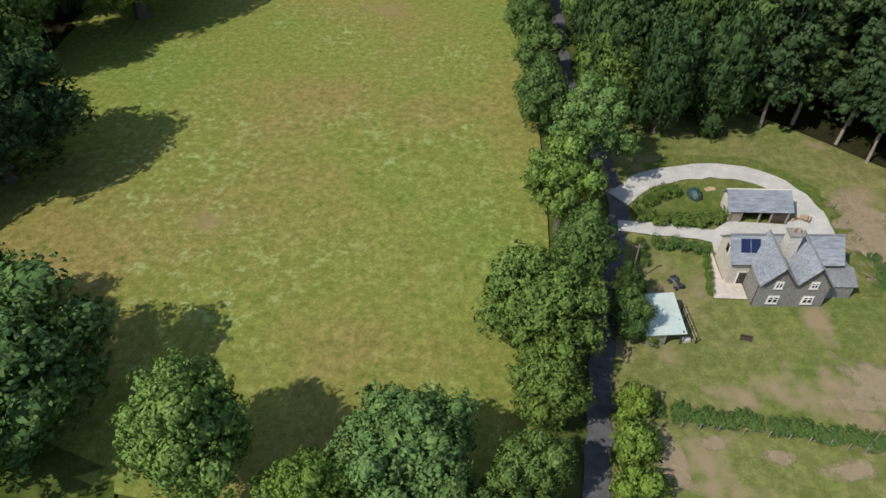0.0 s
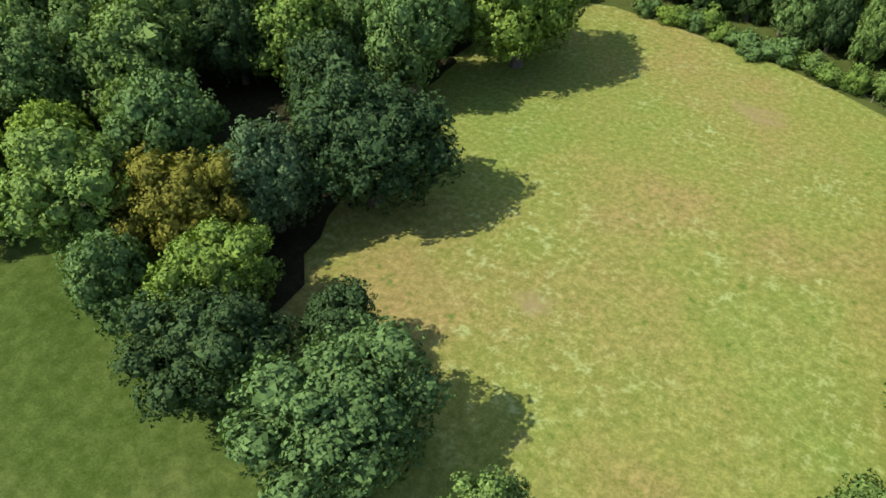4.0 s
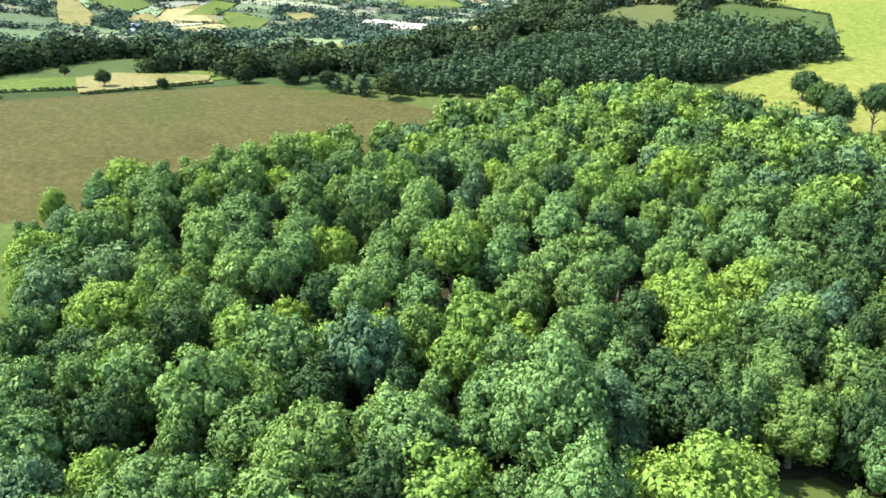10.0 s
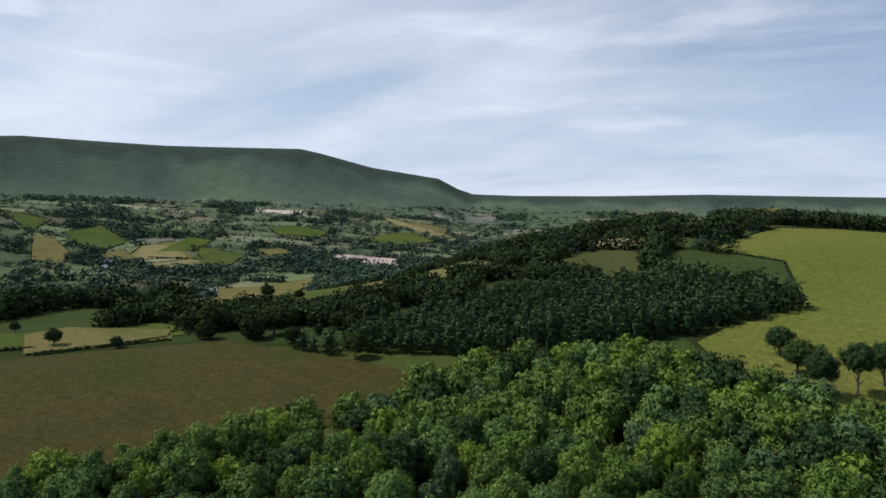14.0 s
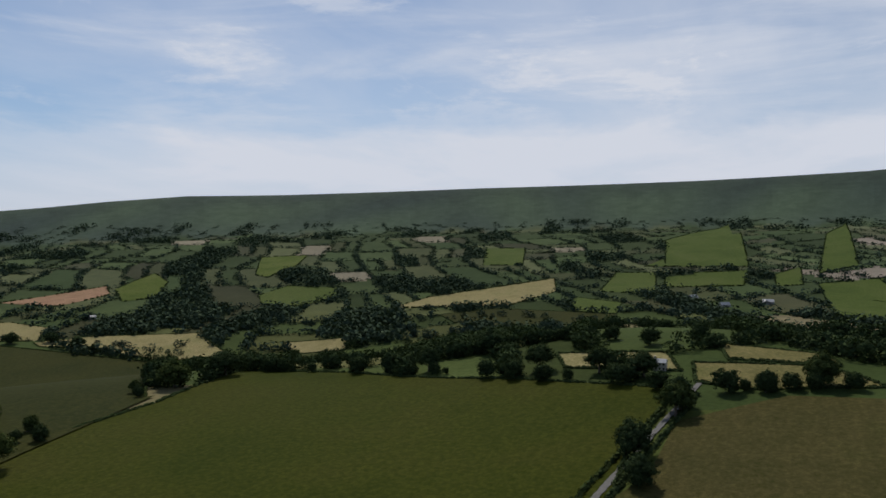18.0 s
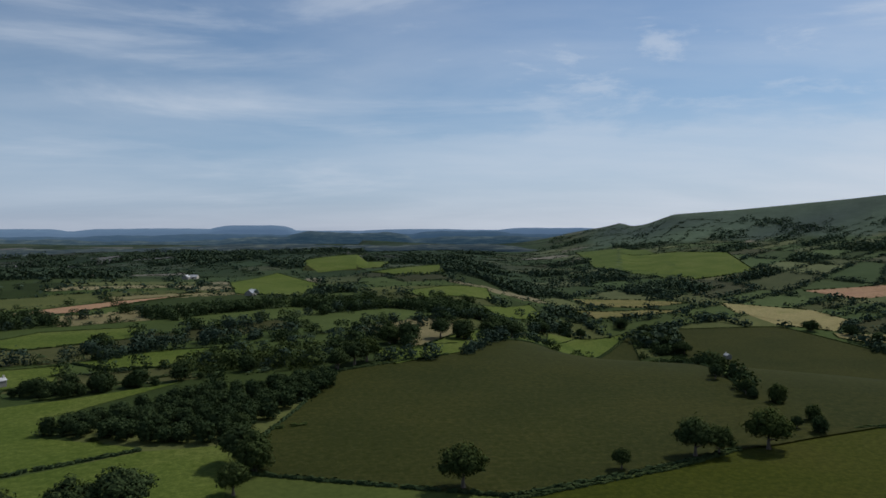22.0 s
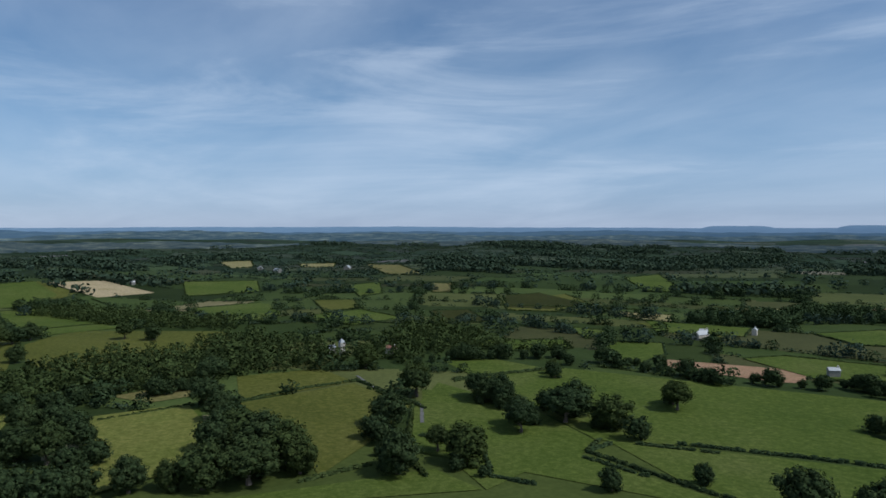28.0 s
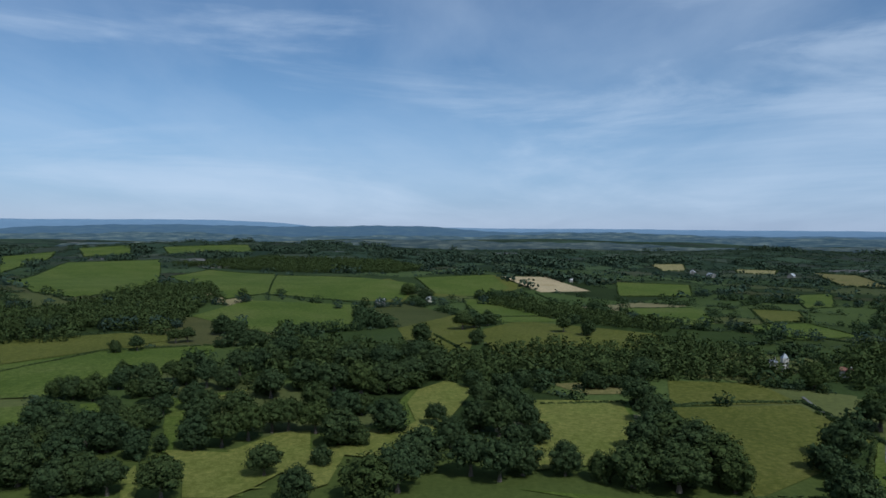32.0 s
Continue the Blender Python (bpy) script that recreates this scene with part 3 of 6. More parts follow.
field("lush", [(-1914, -220), (-2639, -12), (-1937, 24)])
field("lush", [(-1586, -267), (-1822, -274), (-1838, -182), (-1568, -147)])
field("lush", [(-1337, -267), (-1504, -303), (-1454, -196), (-1325, -183)])
field("lush", [(-1752, 164), (-1810, 292), (-1596, 263), (-1555, 178)])
field("lush", [(-1837, -629), (-2137, -733), (-2166, -614), (-1866, -527)])
field("lush", [(-1749, 162), (-1802, 278), (-1594, 303), (-1502, 165)])
field("lush", [(-1790, -155), (-1899, 25), (-1709, 16), (-1668, -141)])
field("hay2", [(-1683, 913), (-1700, 1025), (-1497, 960), (-1570, 885)])
field("lush", [(-2336, 847), (-2101, 895), (-1932, 773)])
field("plough", [(-994, -1347), (-1218, -1307), (-1166, -1238), (-1037, -1238)])
field("pasture", [(1043, 723), (1529, 886), (1661, 727), (1283, 602), (917, 481), (782, 491), (821, 562)])
field("pasture", [(1294, 568), (1462, 545), (1363, 376), (902, 283), (823, 318), (947, 384)])
field("pasture", [(1324, 367), (1186, 184), (1094, 85), (911, 95), (866, 180), (889, 280)])
field("pasture", [(1185, 88), (1247, -53), (1082, -69), (966, -24), (989, 52)])
field("pasture", [(938, 11), (948, -31), (663, -81), (654, 4)])
field("pasture", [(846, -198), (799, -281), (629, -232), (669, -178)])
field("pasture", [(1200, -276), (1185, -404), (998, -342), (1006, -231)])
field("pasture", [(246, 123), (252, 108), (192, 97), (204, 111)], hedged=False)
field("pasture", [(289, 278), (290, 262), (237, 236), (229, 241)], hedged=False)
field("pasture", [(325, 180), (339, 161), (310, 166)], hedged=False)
field("pasture", [(317, 200), (288, 177), (248, 170), (257, 180)], hedged=False)
field("pasture", [(1860, 1243), (2027, 1178), (1451, 919), (1210, 844)])
field("pasture", [(2142, 1170), (2271, 1067), (1999, 941), (1891, 1028)])
field("pasture", [(2237, 942), (2460, 725), (2090, 609), (1992, 831)])
field("pasture", [(833, -187), (825, -280), (671, -248), (600, -211), (652, -178)])
field("pasture", [(613, -235), (633, -327), (540, -330), (526, -264)])
field("dull", [(782, -336), (742, -375), (648, -335), (643, -288)])
field("dull", [(607, -513), (652, -664), (560, -616), (507, -509), (540, -467)])
field("hay2", [(1523, -800), (1376, -821), (1076, -699), (1120, -643)])
field("hay", [(1681, -480), (1758, -591), (1491, -506), (1479, -447)])
field("hay", [(1629, -672), (1617, -770), (1454, -687), (1498, -624)])
field("hay2", [(896, -597), (860, -613), (739, -528), (751, -503)])
field("pasture", [(408, -435), (369, -455), (352, -399)])
field("pasture", [(307, -364), (306, -409), (269, -403), (254, -354), (270, -335)])
field("hay", [(462, -558), (422, -601), (384, -560), (415, -544)])
field("pasture", [(975, -484), (988, -551), (791, -445), (774, -400)])
field("dull", [(402, -521), (340, -575), (293, -506), (323, -487)])
field("pasture", [(403, -301), (356, -376), (325, -356), (344, -298)])
field("pasture", [(293, -348), (330, -406), (302, -438), (261, -390), (268, -349)])
field("pasture", [(224, -432), (214, -468), (142, -494), (126, -433), (155, -407)])
field("pasture", [(141, -503), (91, -549), (49, -557), (67, -481), (105, -474)])
field("dark", [(661, -559), (676, -638), (556, -607), (527, -519), (559, -483)])
field("dark", [(575, -384), (562, -428), (469, -385), (503, -347)])
field("pasture", [(805, -962), (814, -1070), (596, -860), (634, -818)])
field("pasture", [(267, -608), (242, -684), (153, -697), (136, -624), (210, -572)])
field("dark", [(69, -1768), (-41, -1817), (-68, -1577), (67, -1604)])
field("pasture", [(-88, -1504), (-272, -1731), (-238, -1413), (-135, -1423)])
field("plough", [(366, -839), (311, -903), (180, -1040), (274, -852), (324, -797)])
field("hay", [(437, -739), (370, -838), (364, -792), (405, -717)])
field("hay", [(477, -579), (428, -614), (403, -576), (450, -557)])
field("pasture", [(407, -543), (320, -594), (289, -534), (348, -487)])
field("pasture", [(-136, -1107), (-304, -1268), (-287, -1114), (-166, -979)])
field("hay2", [(-504, -1396), (-628, -1376), (-724, -1309), (-620, -1277), (-513, -1319)])
field("hay2", [(-465, -1247), (-610, -1254), (-683, -1222), (-488, -1183)])
field("pasture", [(-81, -523), (-152, -548), (-151, -508), (-97, -467)])
field("pasture", [(-247, -983), (-371, -1204), (-375, -1108), (-259, -919)])
field("lush", [(-877, -2592), (-1078, -2403), (-903, -1744), (-799, -1597), (-724, -1892)])
field("pasture", [(185, -1364), (119, -1576), (14, -1361), (22, -1074), (124, -1083)])
field("pasture", [(87, -1806), (-188, -2314), (-116, -1640), (27, -1562)])
field("pasture", [(-343, -969), (-520, -1078), (-427, -1022), (-314, -866)])
field("hay", [(-781, -1292), (-898, -1176), (-899, -1064), (-808, -1026), (-756, -1192)])
field("lush", [(-1333, -972), (-1436, -967), (-1472, -855), (-1400, -809), (-1258, -829), (-1272, -915)])
field("pasture", [(-1733, -1281), (-1829, -1184), (-1653, -1099), (-1481, -1062), (-1491, -1107)])
field("dark", [(-1262, -497), (-1339, -417), (-1320, -182), (-1210, -161), (-1157, -270), (-1199, -440)])
field("pasture", [(-1205, -1267), (-1383, -1333), (-1318, -1224), (-1199, -1141), (-1137, -1169)])
field("pasture", [(-918, -2217), (-1175, -2005), (-1030, -1595), (-855, -1548), (-773, -1798)])
field("lush", [(-2402, -225), (-2972, -61), (-2078, -3), (-2003, -110), (-1967, -175)])
field("lush", [(-1846, -98), (-1880, 13), (-1721, 21), (-1701, -66)])
field("lush", [(-2520, 233), (-2952, 327), (-1950, 257), (-1856, 170)])
field("lush", [(-1838, 78), (-1933, 136), (-1736, 132), (-1713, 81)])
field("lush", [(-1576, 161), (-1592, 239), (-1541, 300), (-1354, 268), (-1361, 163)])
field("pasture", [(-1737, 398), (-1737, 493), (-1562, 440), (-1552, 371)])
field("pasture", [(-1616, 474), (-1655, 539), (-1504, 492), (-1500, 448)])
field("lush", [(-1907, 841), (-1988, 978), (-1734, 923), (-1713, 846)])
field("pasture", [(-1636, 1030), (-1500, 1068), (-1429, 1018), (-1490, 972)])
field("pasture", [(-1518, 1544), (-1523, 1736), (-1364, 1668), (-1348, 1496)])
field("hay2", [(-1759, 1953), (-1574, 1991), (-1434, 1790), (-1533, 1770)])
field("hay2", [(-477, 303), (-1139, 814), (-1048, 821), (-455, 374), (-431, 292)])
field("hay2", [(-485, 455), (-689, 819), (-375, 552), (-352, 515), (-406, 492), (-400, 409)])
field("hay2", [(-430, 357), (-415, 394), (-393, 397), (-384, 325)])
field("hay2", [(-527, 26), (-498, 83), (-471, 87), (-486, 33)])
field("dull", [(506, 411), (558, 331), (547, 287), (519, 276), (475, 303), (408, 350)], hedged=True)
field("pasture", [(1039, 737), (894, 602), (798, 478), (929, 446), (1580, 695), (1477, 760), (1190, 770)])
field("pasture", [(398, 344), (435, 305), (490, 228), (461, 221), (408, 234), (368, 224), (385, 247), (359, 257), (333, 268), (316, 267), (310, 290)], hedged=False)
field("pasture", [(290, 278), (296, 265), (260, 243), (229, 233), (221, 236)], hedged=False)
field("pasture", [(300, 241), (302, 231), (264, 215), (265, 224)], hedged=False)
field("pasture", [(324, 203), (304, 184), (267, 175), (224, 163), (220, 166)], hedged=False)
field("sunlit", [(318, 0), (317, -55), (255, -51), (211, -26), (207, -4), (203, 8), (228, 8)], hedged=False)
field("sunlit", [(224, 167), (222, 139), (250, 124), (256, 109), (226, 104), (233, 92), (261, 82), (252, 68), (273, 59), (310, 65), (340, 60), (365, 43), (344, 26), (282, 41), (252, 52), (235, 62), (214, 66), (220, 88), (186, 90), (180, 96), (198, 110), (180, 118), (171, 124), (171, 140), (203, 151)], hedged=False)
field("sunlit", [(190, 170), (205, 171), (184, 161), (168, 156), (168, 161)], hedged=False)
field("sunlit", [(317, 176), (340, 161), (323, 159), (310, 169)], hedged=False)
field("hay", [(-1609, 861), (-1691, 939), (-1646, 985), (-1525, 956), (-1559, 860)], hedged=True)
field("hay", [(-1517, 857), (-1508, 952), (-1454, 963), (-1429, 930), (-1462, 844)], hedged=True)
field("hay2", [(-1892, 764), (-1843, 794), (-1686, 762), (-1591, 709), (-1641, 664)], hedged=True)
field("lush", [(-1804, 795), (-1952, 922), (-1721, 907), (-1674, 830)], hedged=True)
field("hay2", [(-1643, 790), (-1665, 877), (-1559, 860), (-1565, 801)], hedged=True)
field("pasture", [(-1513, 1537), (-1544, 1693), (-1396, 1681), (-1352, 1483), (-1462, 1485)], hedged=True)
field("hay", [(-1976, 2036), (-1649, 1894), (-1426, 1830), (-1402, 1742), (-1702, 1837)], hedged=True)
field("hayb", [(-483, 313), (-1222, 821), (-1177, 902), (-1166, 1036), (-1066, 934), (-465, 363), (-447, 297)], hedged=False)
field("hayb", [(-412, 340), (-427, 405), (-984, 1047), (-447, 590), (-398, 523), (-392, 416), (-397, 377), (-386, 328)], hedged=False)
field("hay2", [(-440, 195), (-447, 220), (-397, 252), (-382, 241), (-385, 206), (-392, 176)], hedged=False)
field("pasture", [(-1721, 1335), (-1725, 1419), (-1616, 1476), (-1538, 1364), (-1625, 1298)], hedged=True)
field("lush", [(-1522, 961), (-1544, 1034), (-1477, 1081), (-1405, 985), (-1442, 952)], hedged=True)
field("pasture", [(-1607, 927), (-1733, 1092), (-1657, 1109), (-1579, 1011)], hedged=True)
field("hay2", [(-1508, 1120), (-1489, 1191), (-1415, 1183), (-1437, 1116)], hedged=True)
field("hay2", [(-312, 755), (-1012, 3176), (-793, 3324), (-836, 3137), (-284, 777)], hedged=True)
field("bright", [(-133, 442), (-68, 446), (-61, 369), (-84, 350), (-111, 364)], hedged=False)
field("bright", [(-160, 392), (-154, 443), (-130, 444), (-107, 355), (-128, 350)], hedged=False)


field("dark", [(-238, -250), (-292, -336), (-308, -352), (-384, -290), (-283, -261), (-262, -254)], hedged=False)


def ragged(poly, step=2.5, amp=1.1, seed=4):
    """poly with an uneven, wandering outline."""
    g, res = random.Random(seed), []
    for (x0, y0), (x1, y1) in zip(poly, poly[1:] + poly[:1]):
        n = max(1, round(math.hypot(x1 - x0, y1 - y0) / step))
        for k in range(n):
            x, y = x0 + (x1 - x0) * k / n, y0 + (y1 - y0) * k / n
            res.append((x + amp * (1.6 * noise.noise(Vector((x / 9, y / 9, seed))) + g.uniform(-0.5, 0.5)), y + amp * (1.6 * noise.noise(Vector((x / 9, y / 9, seed + 7))) + g.uniform(-0.5, 0.5))))
    return res


MEADOW = [(9, 27), (11, 38), (12, 52), (13, 66), (14, 90), (15, 118), (10, 131), (0, 137), (-11, 142), (-27, 147), (-44, 151), (-57, 149), (-72, 140), (-76, 110), (-74, 84), (-76, 60), (-66, 46), (-50, 38), (-30, 30), (-10, 26)]
field("meadow", MEADOW, 7.0, 0.3, False)
field("strip", [(-30, 32), (-60, 44), (-100, 54), (-140, 66), (-190, 86), (-226, 98), (-254, 108), (-270, 96), (-270, 60), (-254, 0), (-212, -36), (-80, -60), (-20, 0)], 14.0, 0.3, False)
field("brown", [(-330, 12), (-306, 2), (-214, -38), (-254, 0), (-270, 60), (-270, 96), (-254, 108), (-242, 150), (-232, 205), (-224, 250), (-226, 270), (-256, 274), (-290, 266), (-322, 258), (-350, 255), (-409, 128), (-417, 61), (-384, 16)], 14.0, 0.32, False)
field("lawn", [(12.5, 20), (80, 14), (100, 96), (21, 96), (23, 70), (21, 62), (18, 48), (16, 38)], 7.0, 0.2, False)
# litter sheets under wood and pines, their dark colour deepening the shade there
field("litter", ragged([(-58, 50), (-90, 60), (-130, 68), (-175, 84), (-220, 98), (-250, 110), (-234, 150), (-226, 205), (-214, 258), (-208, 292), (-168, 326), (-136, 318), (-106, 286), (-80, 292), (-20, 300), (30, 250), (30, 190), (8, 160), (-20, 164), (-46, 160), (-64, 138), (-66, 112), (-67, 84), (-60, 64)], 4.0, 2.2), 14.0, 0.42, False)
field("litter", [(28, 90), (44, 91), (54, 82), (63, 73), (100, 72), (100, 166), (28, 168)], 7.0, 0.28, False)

# ---- trees ----
def unit(v):
    return v / np.maximum(np.linalg.norm(v, axis=1), 1e-9)[:, None]


def facets(g, centre, radius, fine):
    """The inner mass of a lobe: loose leafy facets that stand a little apart. Corners, triangles and normals."""
    bm = bmesh.new()
    bmesh.ops.create_icosphere(bm, subdivisions=fine, radius=1.0)
    tri = np.array([[v.co[:] for v in f.verts] for f in bm.faces])
    bm.free()
    mid = tri.mean(1, keepdims=True)
    tri = (mid + (tri - mid) * 1.35 + g.normal(0, 0.06, tri.shape)) * g.uniform(0.8, 1.06, (len(tri), 1, 1)) * radius
    nrm = unit(mid[:, 0] + g.normal(0, 0.3, (len(tri), 3)))
    return (tri + centre).reshape(-1, 3), np.arange(len(tri) * 3).reshape(-1, 3), np.repeat(nrm, 3, axis=0)


def crown_arrays(seed, form, count, size, per=9, core=2):
    """Crown of a tree 10 m high: lobes set with tufts, each tuft of a few folded leaf sprays. Corners, triangles and normals."""
    g = np.random.default_rng(seed)

    def shell(n, cz, rx, rz, small, big, low=-0.55):
        k = np.arange(n) + 0.5
        up = low + (1 - low) * k / n
        a = k * 2.39996 + g.uniform(0, 6)
        out = g.uniform(0.6, 1.0, n) * (1 + 0.16 * np.sin(a * 2 + g.uniform(0, 6)))
        flat = np.sqrt(np.maximum(1 - up ** 2, 0.02))
        return [(rx * flat[q] * out[q] * math.cos(a[q]), rx * flat[q] * out[q] * math.sin(a[q]), cz + rz * up[q] * out[q], g.uniform(small, big)) for q in range(n)]

    if form == "round":
        lobes = [(0, 0, 6.2, 2.8), (1.2, 0.4, 5.2, 2.2), (-1.1, -0.5, 5.3, 2.2)] + shell(24, 5.9, 3.4, 3.1, 0.75, 1.5)
    elif form == "full":
        lobes = [(0, 0, 5.8, 2.9), (1.0, 0.4, 4.0, 2.5), (-1.0, -0.5, 3.6, 2.5)] + shell(28, 4.9, 3.4, 3.9, 0.8, 1.6, -0.92)
    elif form == "tall":
        lobes = [(0, 0, 4.2, 1.9), (0, 0, 6.0, 2.0), (0, 0, 7.6, 1.5)] + shell(24, 5.6, 2.5, 3.7, 0.6, 1.25, -0.8)
    elif form == "ragged":
        lobes = [(0, 0, 5.6, 2.0), (0.6, -0.6, 7.0, 1.5)] + shell(24, 5.8, 3.5, 3.3, 0.55, 1.25, -0.7)
    elif form == "cone":
        lobes = [(g.normal(0, 0.15), g.normal(0, 0.15), z, r) for z, r in ((2.4, 1.5), (3.6, 1.45), (4.8, 1.25), (6.0, 1.05), (7.2, 0.85), (8.3, 0.6), (9.3, 0.4))]
    elif form == "pine":
        lobes = [(g.uniform(0.2, 1.5) * math.cos(a), g.uniform(0.2, 1.5) * math.sin(a), g.uniform(2.8, 9.4), g.uniform(0.45, 0.9)) for a in np.arange(40) * 2.4 + g.uniform(0, 6)]
    else:  # bush, on the ground
        lobes = [(g.uniform(0, 2.6) * math.cos(a), g.uniform(0, 2.6) * math.sin(a), g.uniform(1.2, 4.6), g.uniform(1.5, 2.6)) for a in np.arange(9) * 2.4]
    lobes = np.array(lobes)
    c, r = lobes[:, :3], lobes[:, 3]
    tufts = max(6, count // per)
    pick = g.choice(len(lobes), tufts * 3, p=r ** 2 / (r ** 2).sum())
    d = g.normal(size=(tufts * 3, 3))
    d[:, 2] = np.where(d[:, 2] < 0, d[:, 2] * 0.75, d[:, 2])
    d = unit(d)
    lump = 1 + 0.12 * np.sin(d[:, 0] * 5 + pick) * np.sin(d[:, 1] * 5 + 2 * pick) + 0.08 * np.sin(d[:, 2] * 9 + pick)
    pos = c[pick] + d * (r[pick] * lump * g.uniform(0.84, 1.04, tufts * 3))[:, None]
    gap = (np.linalg.norm(pos[:, None, :] - c[None], axis=2) / r[None])
    gap[np.arange(len(pos)), pick] = 9
    ok = np.flatnonzero(gap.min(1) > 0.86)[:tufts]
    pos, d = pos[ok], d[ok]
    # leaf sprays over the outer half of every tuft
    tr = size * 2.1 * g.uniform(0.6, 1.5, len(pos))
    own = np.repeat(np.arange(len(pos)), per)
    e = unit(g.normal(size=(len(own), 3)) + d[own] * 0.9)
    spot = pos[own] + e * (tr[own] * g.uniform(0.55, 1.1, len(own)))[:, None]
    nrm = unit(e * 0.7 + d[own] * 0.5 + g.normal(0, 0.45, (len(own), 3)))
    t1 = unit(np.cross(nrm, g.normal(size=(len(own), 3))))
    t2 = np.cross(nrm, t1)
    s = size * g.uniform(0.6, 1.35, len(own))[:, None]
    quad = np.stack([spot - t1 * s, spot - t2 * s * 0.7 + nrm * s * 0.25, spot + t1 * s, spot + t2 * s * 0.7 + nrm * s * 0.25], 1).reshape(-1, 3)
    b = np.arange(len(own))[:, None] * 4
    tris = np.vstack([b + (0, 1, 2), b + (0, 2, 3)])
    # shading follows tuft, lobe and crown more than each leaf
    whole = unit(spot - c.mean(0))
    soft = {True: (0.45, 0.3, 0.3, 0.3), False: (0.3, 0.4, 0.5, 0.15)}[count > 1400]
    shade = unit(e * soft[0] + d[own] * soft[1] + whole * soft[2] + nrm * soft[3])
    vs, ts, ns, off = [quad], [tris], [np.repeat(shade, 4, axis=0)], len(quad)
    if core:
        for x, y, z, lr in lobes:
            v, t, n = facets(g, (x, y, z), lr * 0.7, core + (1 if lr > 1.6 else 0))
            vs.append(v); ts.append(t + off); ns.append(n); off += len(v)
    return np.vstack(vs), np.vstack(ts), np.vstack(ns)


def tube(bm, points, radii, sides=7):
    rings = []
    for i, (p, rad) in enumerate(zip(points, radii)):
        ahead = (Vector(points[min(i + 1, len(points) - 1)]) - Vector(points[max(i - 1, 0)])).normalized()
        a = ahead.orthogonal().normalized()
        b = ahead.cross(a)
        rings.append([bm.verts.new(Vector(p) + (a * math.cos(k * 2 * math.pi / sides) + b * math.sin(k * 2 * math.pi / sides)) * rad) for k in range(sides)])
    for p, q in zip(rings, rings[1:]):
        for k in range(sides):
            bm.faces.new((p[k], p[(k + 1) % sides], q[(k + 1) % sides], q[k]))
    bm.faces.new(rings[-1])


def trunk_mesh(seed, form):
    g = random.Random(seed)
    bm = bmesh.new()
    top = {"pine": 9.0, "cone": 9.0, "bush": 2.5}.get(form, 6.5)
    w = {"pine": 0.1, "cone": 0.2, "bush": 0.2}.get(form, 0.36)
    pts = [(g.uniform(-0.12, 0.12) * k, g.uniform(-0.12, 0.12) * k, top * k / 4 - (0.25 if k == 0 else 0)) for k in range(5)]
    tube(bm, pts, [w * (1.5 if k == 0 else 1 - 0.18 * k) for k in range(5)])
    if form not in ("cone", "bush"):
        for k in range(7):
            a, z = k * 2.4 + g.uniform(0, 1), g.uniform(2.2, 5.5) if form != "pine" else g.uniform(3.5, 8)
            reach = g.uniform(1.4, 2.6) if form != "pine" else g.uniform(0.6, 1.2)
            tube(bm, [(0, 0, z), (reach * 0.5 * math.cos(a), reach * 0.5 * math.sin(a), z + 0.6), (reach * math.cos(a), reach * math.sin(a), z + 1.4)], [w * 0.45, w * 0.3, w * 0.12], 5)
    me = bpy.data.meshes.new("trunk")
    bm.to_mesh(me); bm.free()
    me.materials.append(PALE_BARK if form == "pine" else BARK)
    return me


KINDS = {}
TRUNKS = {form: [trunk_mesh(s, form) for s in (1, 2)] for form in ("round", "full", "tall", "ragged", "pine", "cone", "bush")}
for form, n, size in (("round", 5000, 0.15), ("full", 5600, 0.15), ("tall", 4000, 0.15), ("ragged", 3400, 0.155), ("pine", 2300, 0.16), ("cone", 1100, 0.2), ("bush", 1300, 0.22)):
    for s in range(3):
        KINDS[form, s] = crown_arrays(31 * s + len(form), form, n, size)
for form in ("round", "full", "tall", "ragged"):
    for s in (3, 4):
        KINDS[form, s] = crown_arrays(57 * s + len(form), form, {"tall": 6500, "ragged": 6000}.get(form, 9500), 0.11, 9, 3)
CROWNS = {}


def crown_for(form, s, leaf):
    if (form, s, leaf) not in CROWNS:
        v, t, nn = KINDS[form, s]
        ob = mesh_object("crown", v, t, LEAF[leaf], None, nn)
        CROWNS[form, s, leaf] = ob.data
        bpy.data.objects.remove(ob)
    return CROWNS[form, s, leaf]


LEAF_WORDS = {"oak": "mid-green", "dark": "dark green", "ash": "pale grey-green", "lime": "bright yellow-green", "gold": "yellowing olive", "blue": "blue-green", "pine": "dark needled", "hedge": "green", "far": "dark green"}
FORM_WORDS = {"round": "broad round-crowned tree", "full": "broad tree leafy to the ground", "tall": "tall narrow-crowned tree", "ragged": "loose ragged-crowned tree", "pine": "conifer with a bare pale trunk", "cone": "pointed conifer", "bush": "low spreading bush"}


def tree(x, y, tall, wide, form="round", leaf="oak", where="in the wood", s=None, group="trees of the wood", base=None):
    """A tree of that height and crown radius, in metres."""
    s = random.randrange(3) if s is None else s
    ob = thing("bush" if form == "bush" else "conifer" if form in ("pine", "cone") else "tree", x, y, (hz(x, y) if base is None else base) - 0.1, random.uniform(0, 360),
               f"{LEAF_WORDS[leaf]} {FORM_WORDS[form]} {where}", "bush" if form == "bush" else "tree", group)
    own = {"round": 4.3, "full": 4.4, "tall": 3.2, "ragged": 4.1, "pine": 2.0, "cone": 1.7, "bush": 4.2}[form]
    full = {"bush": 6.8}.get(form, 10.0)
    k = wide / own
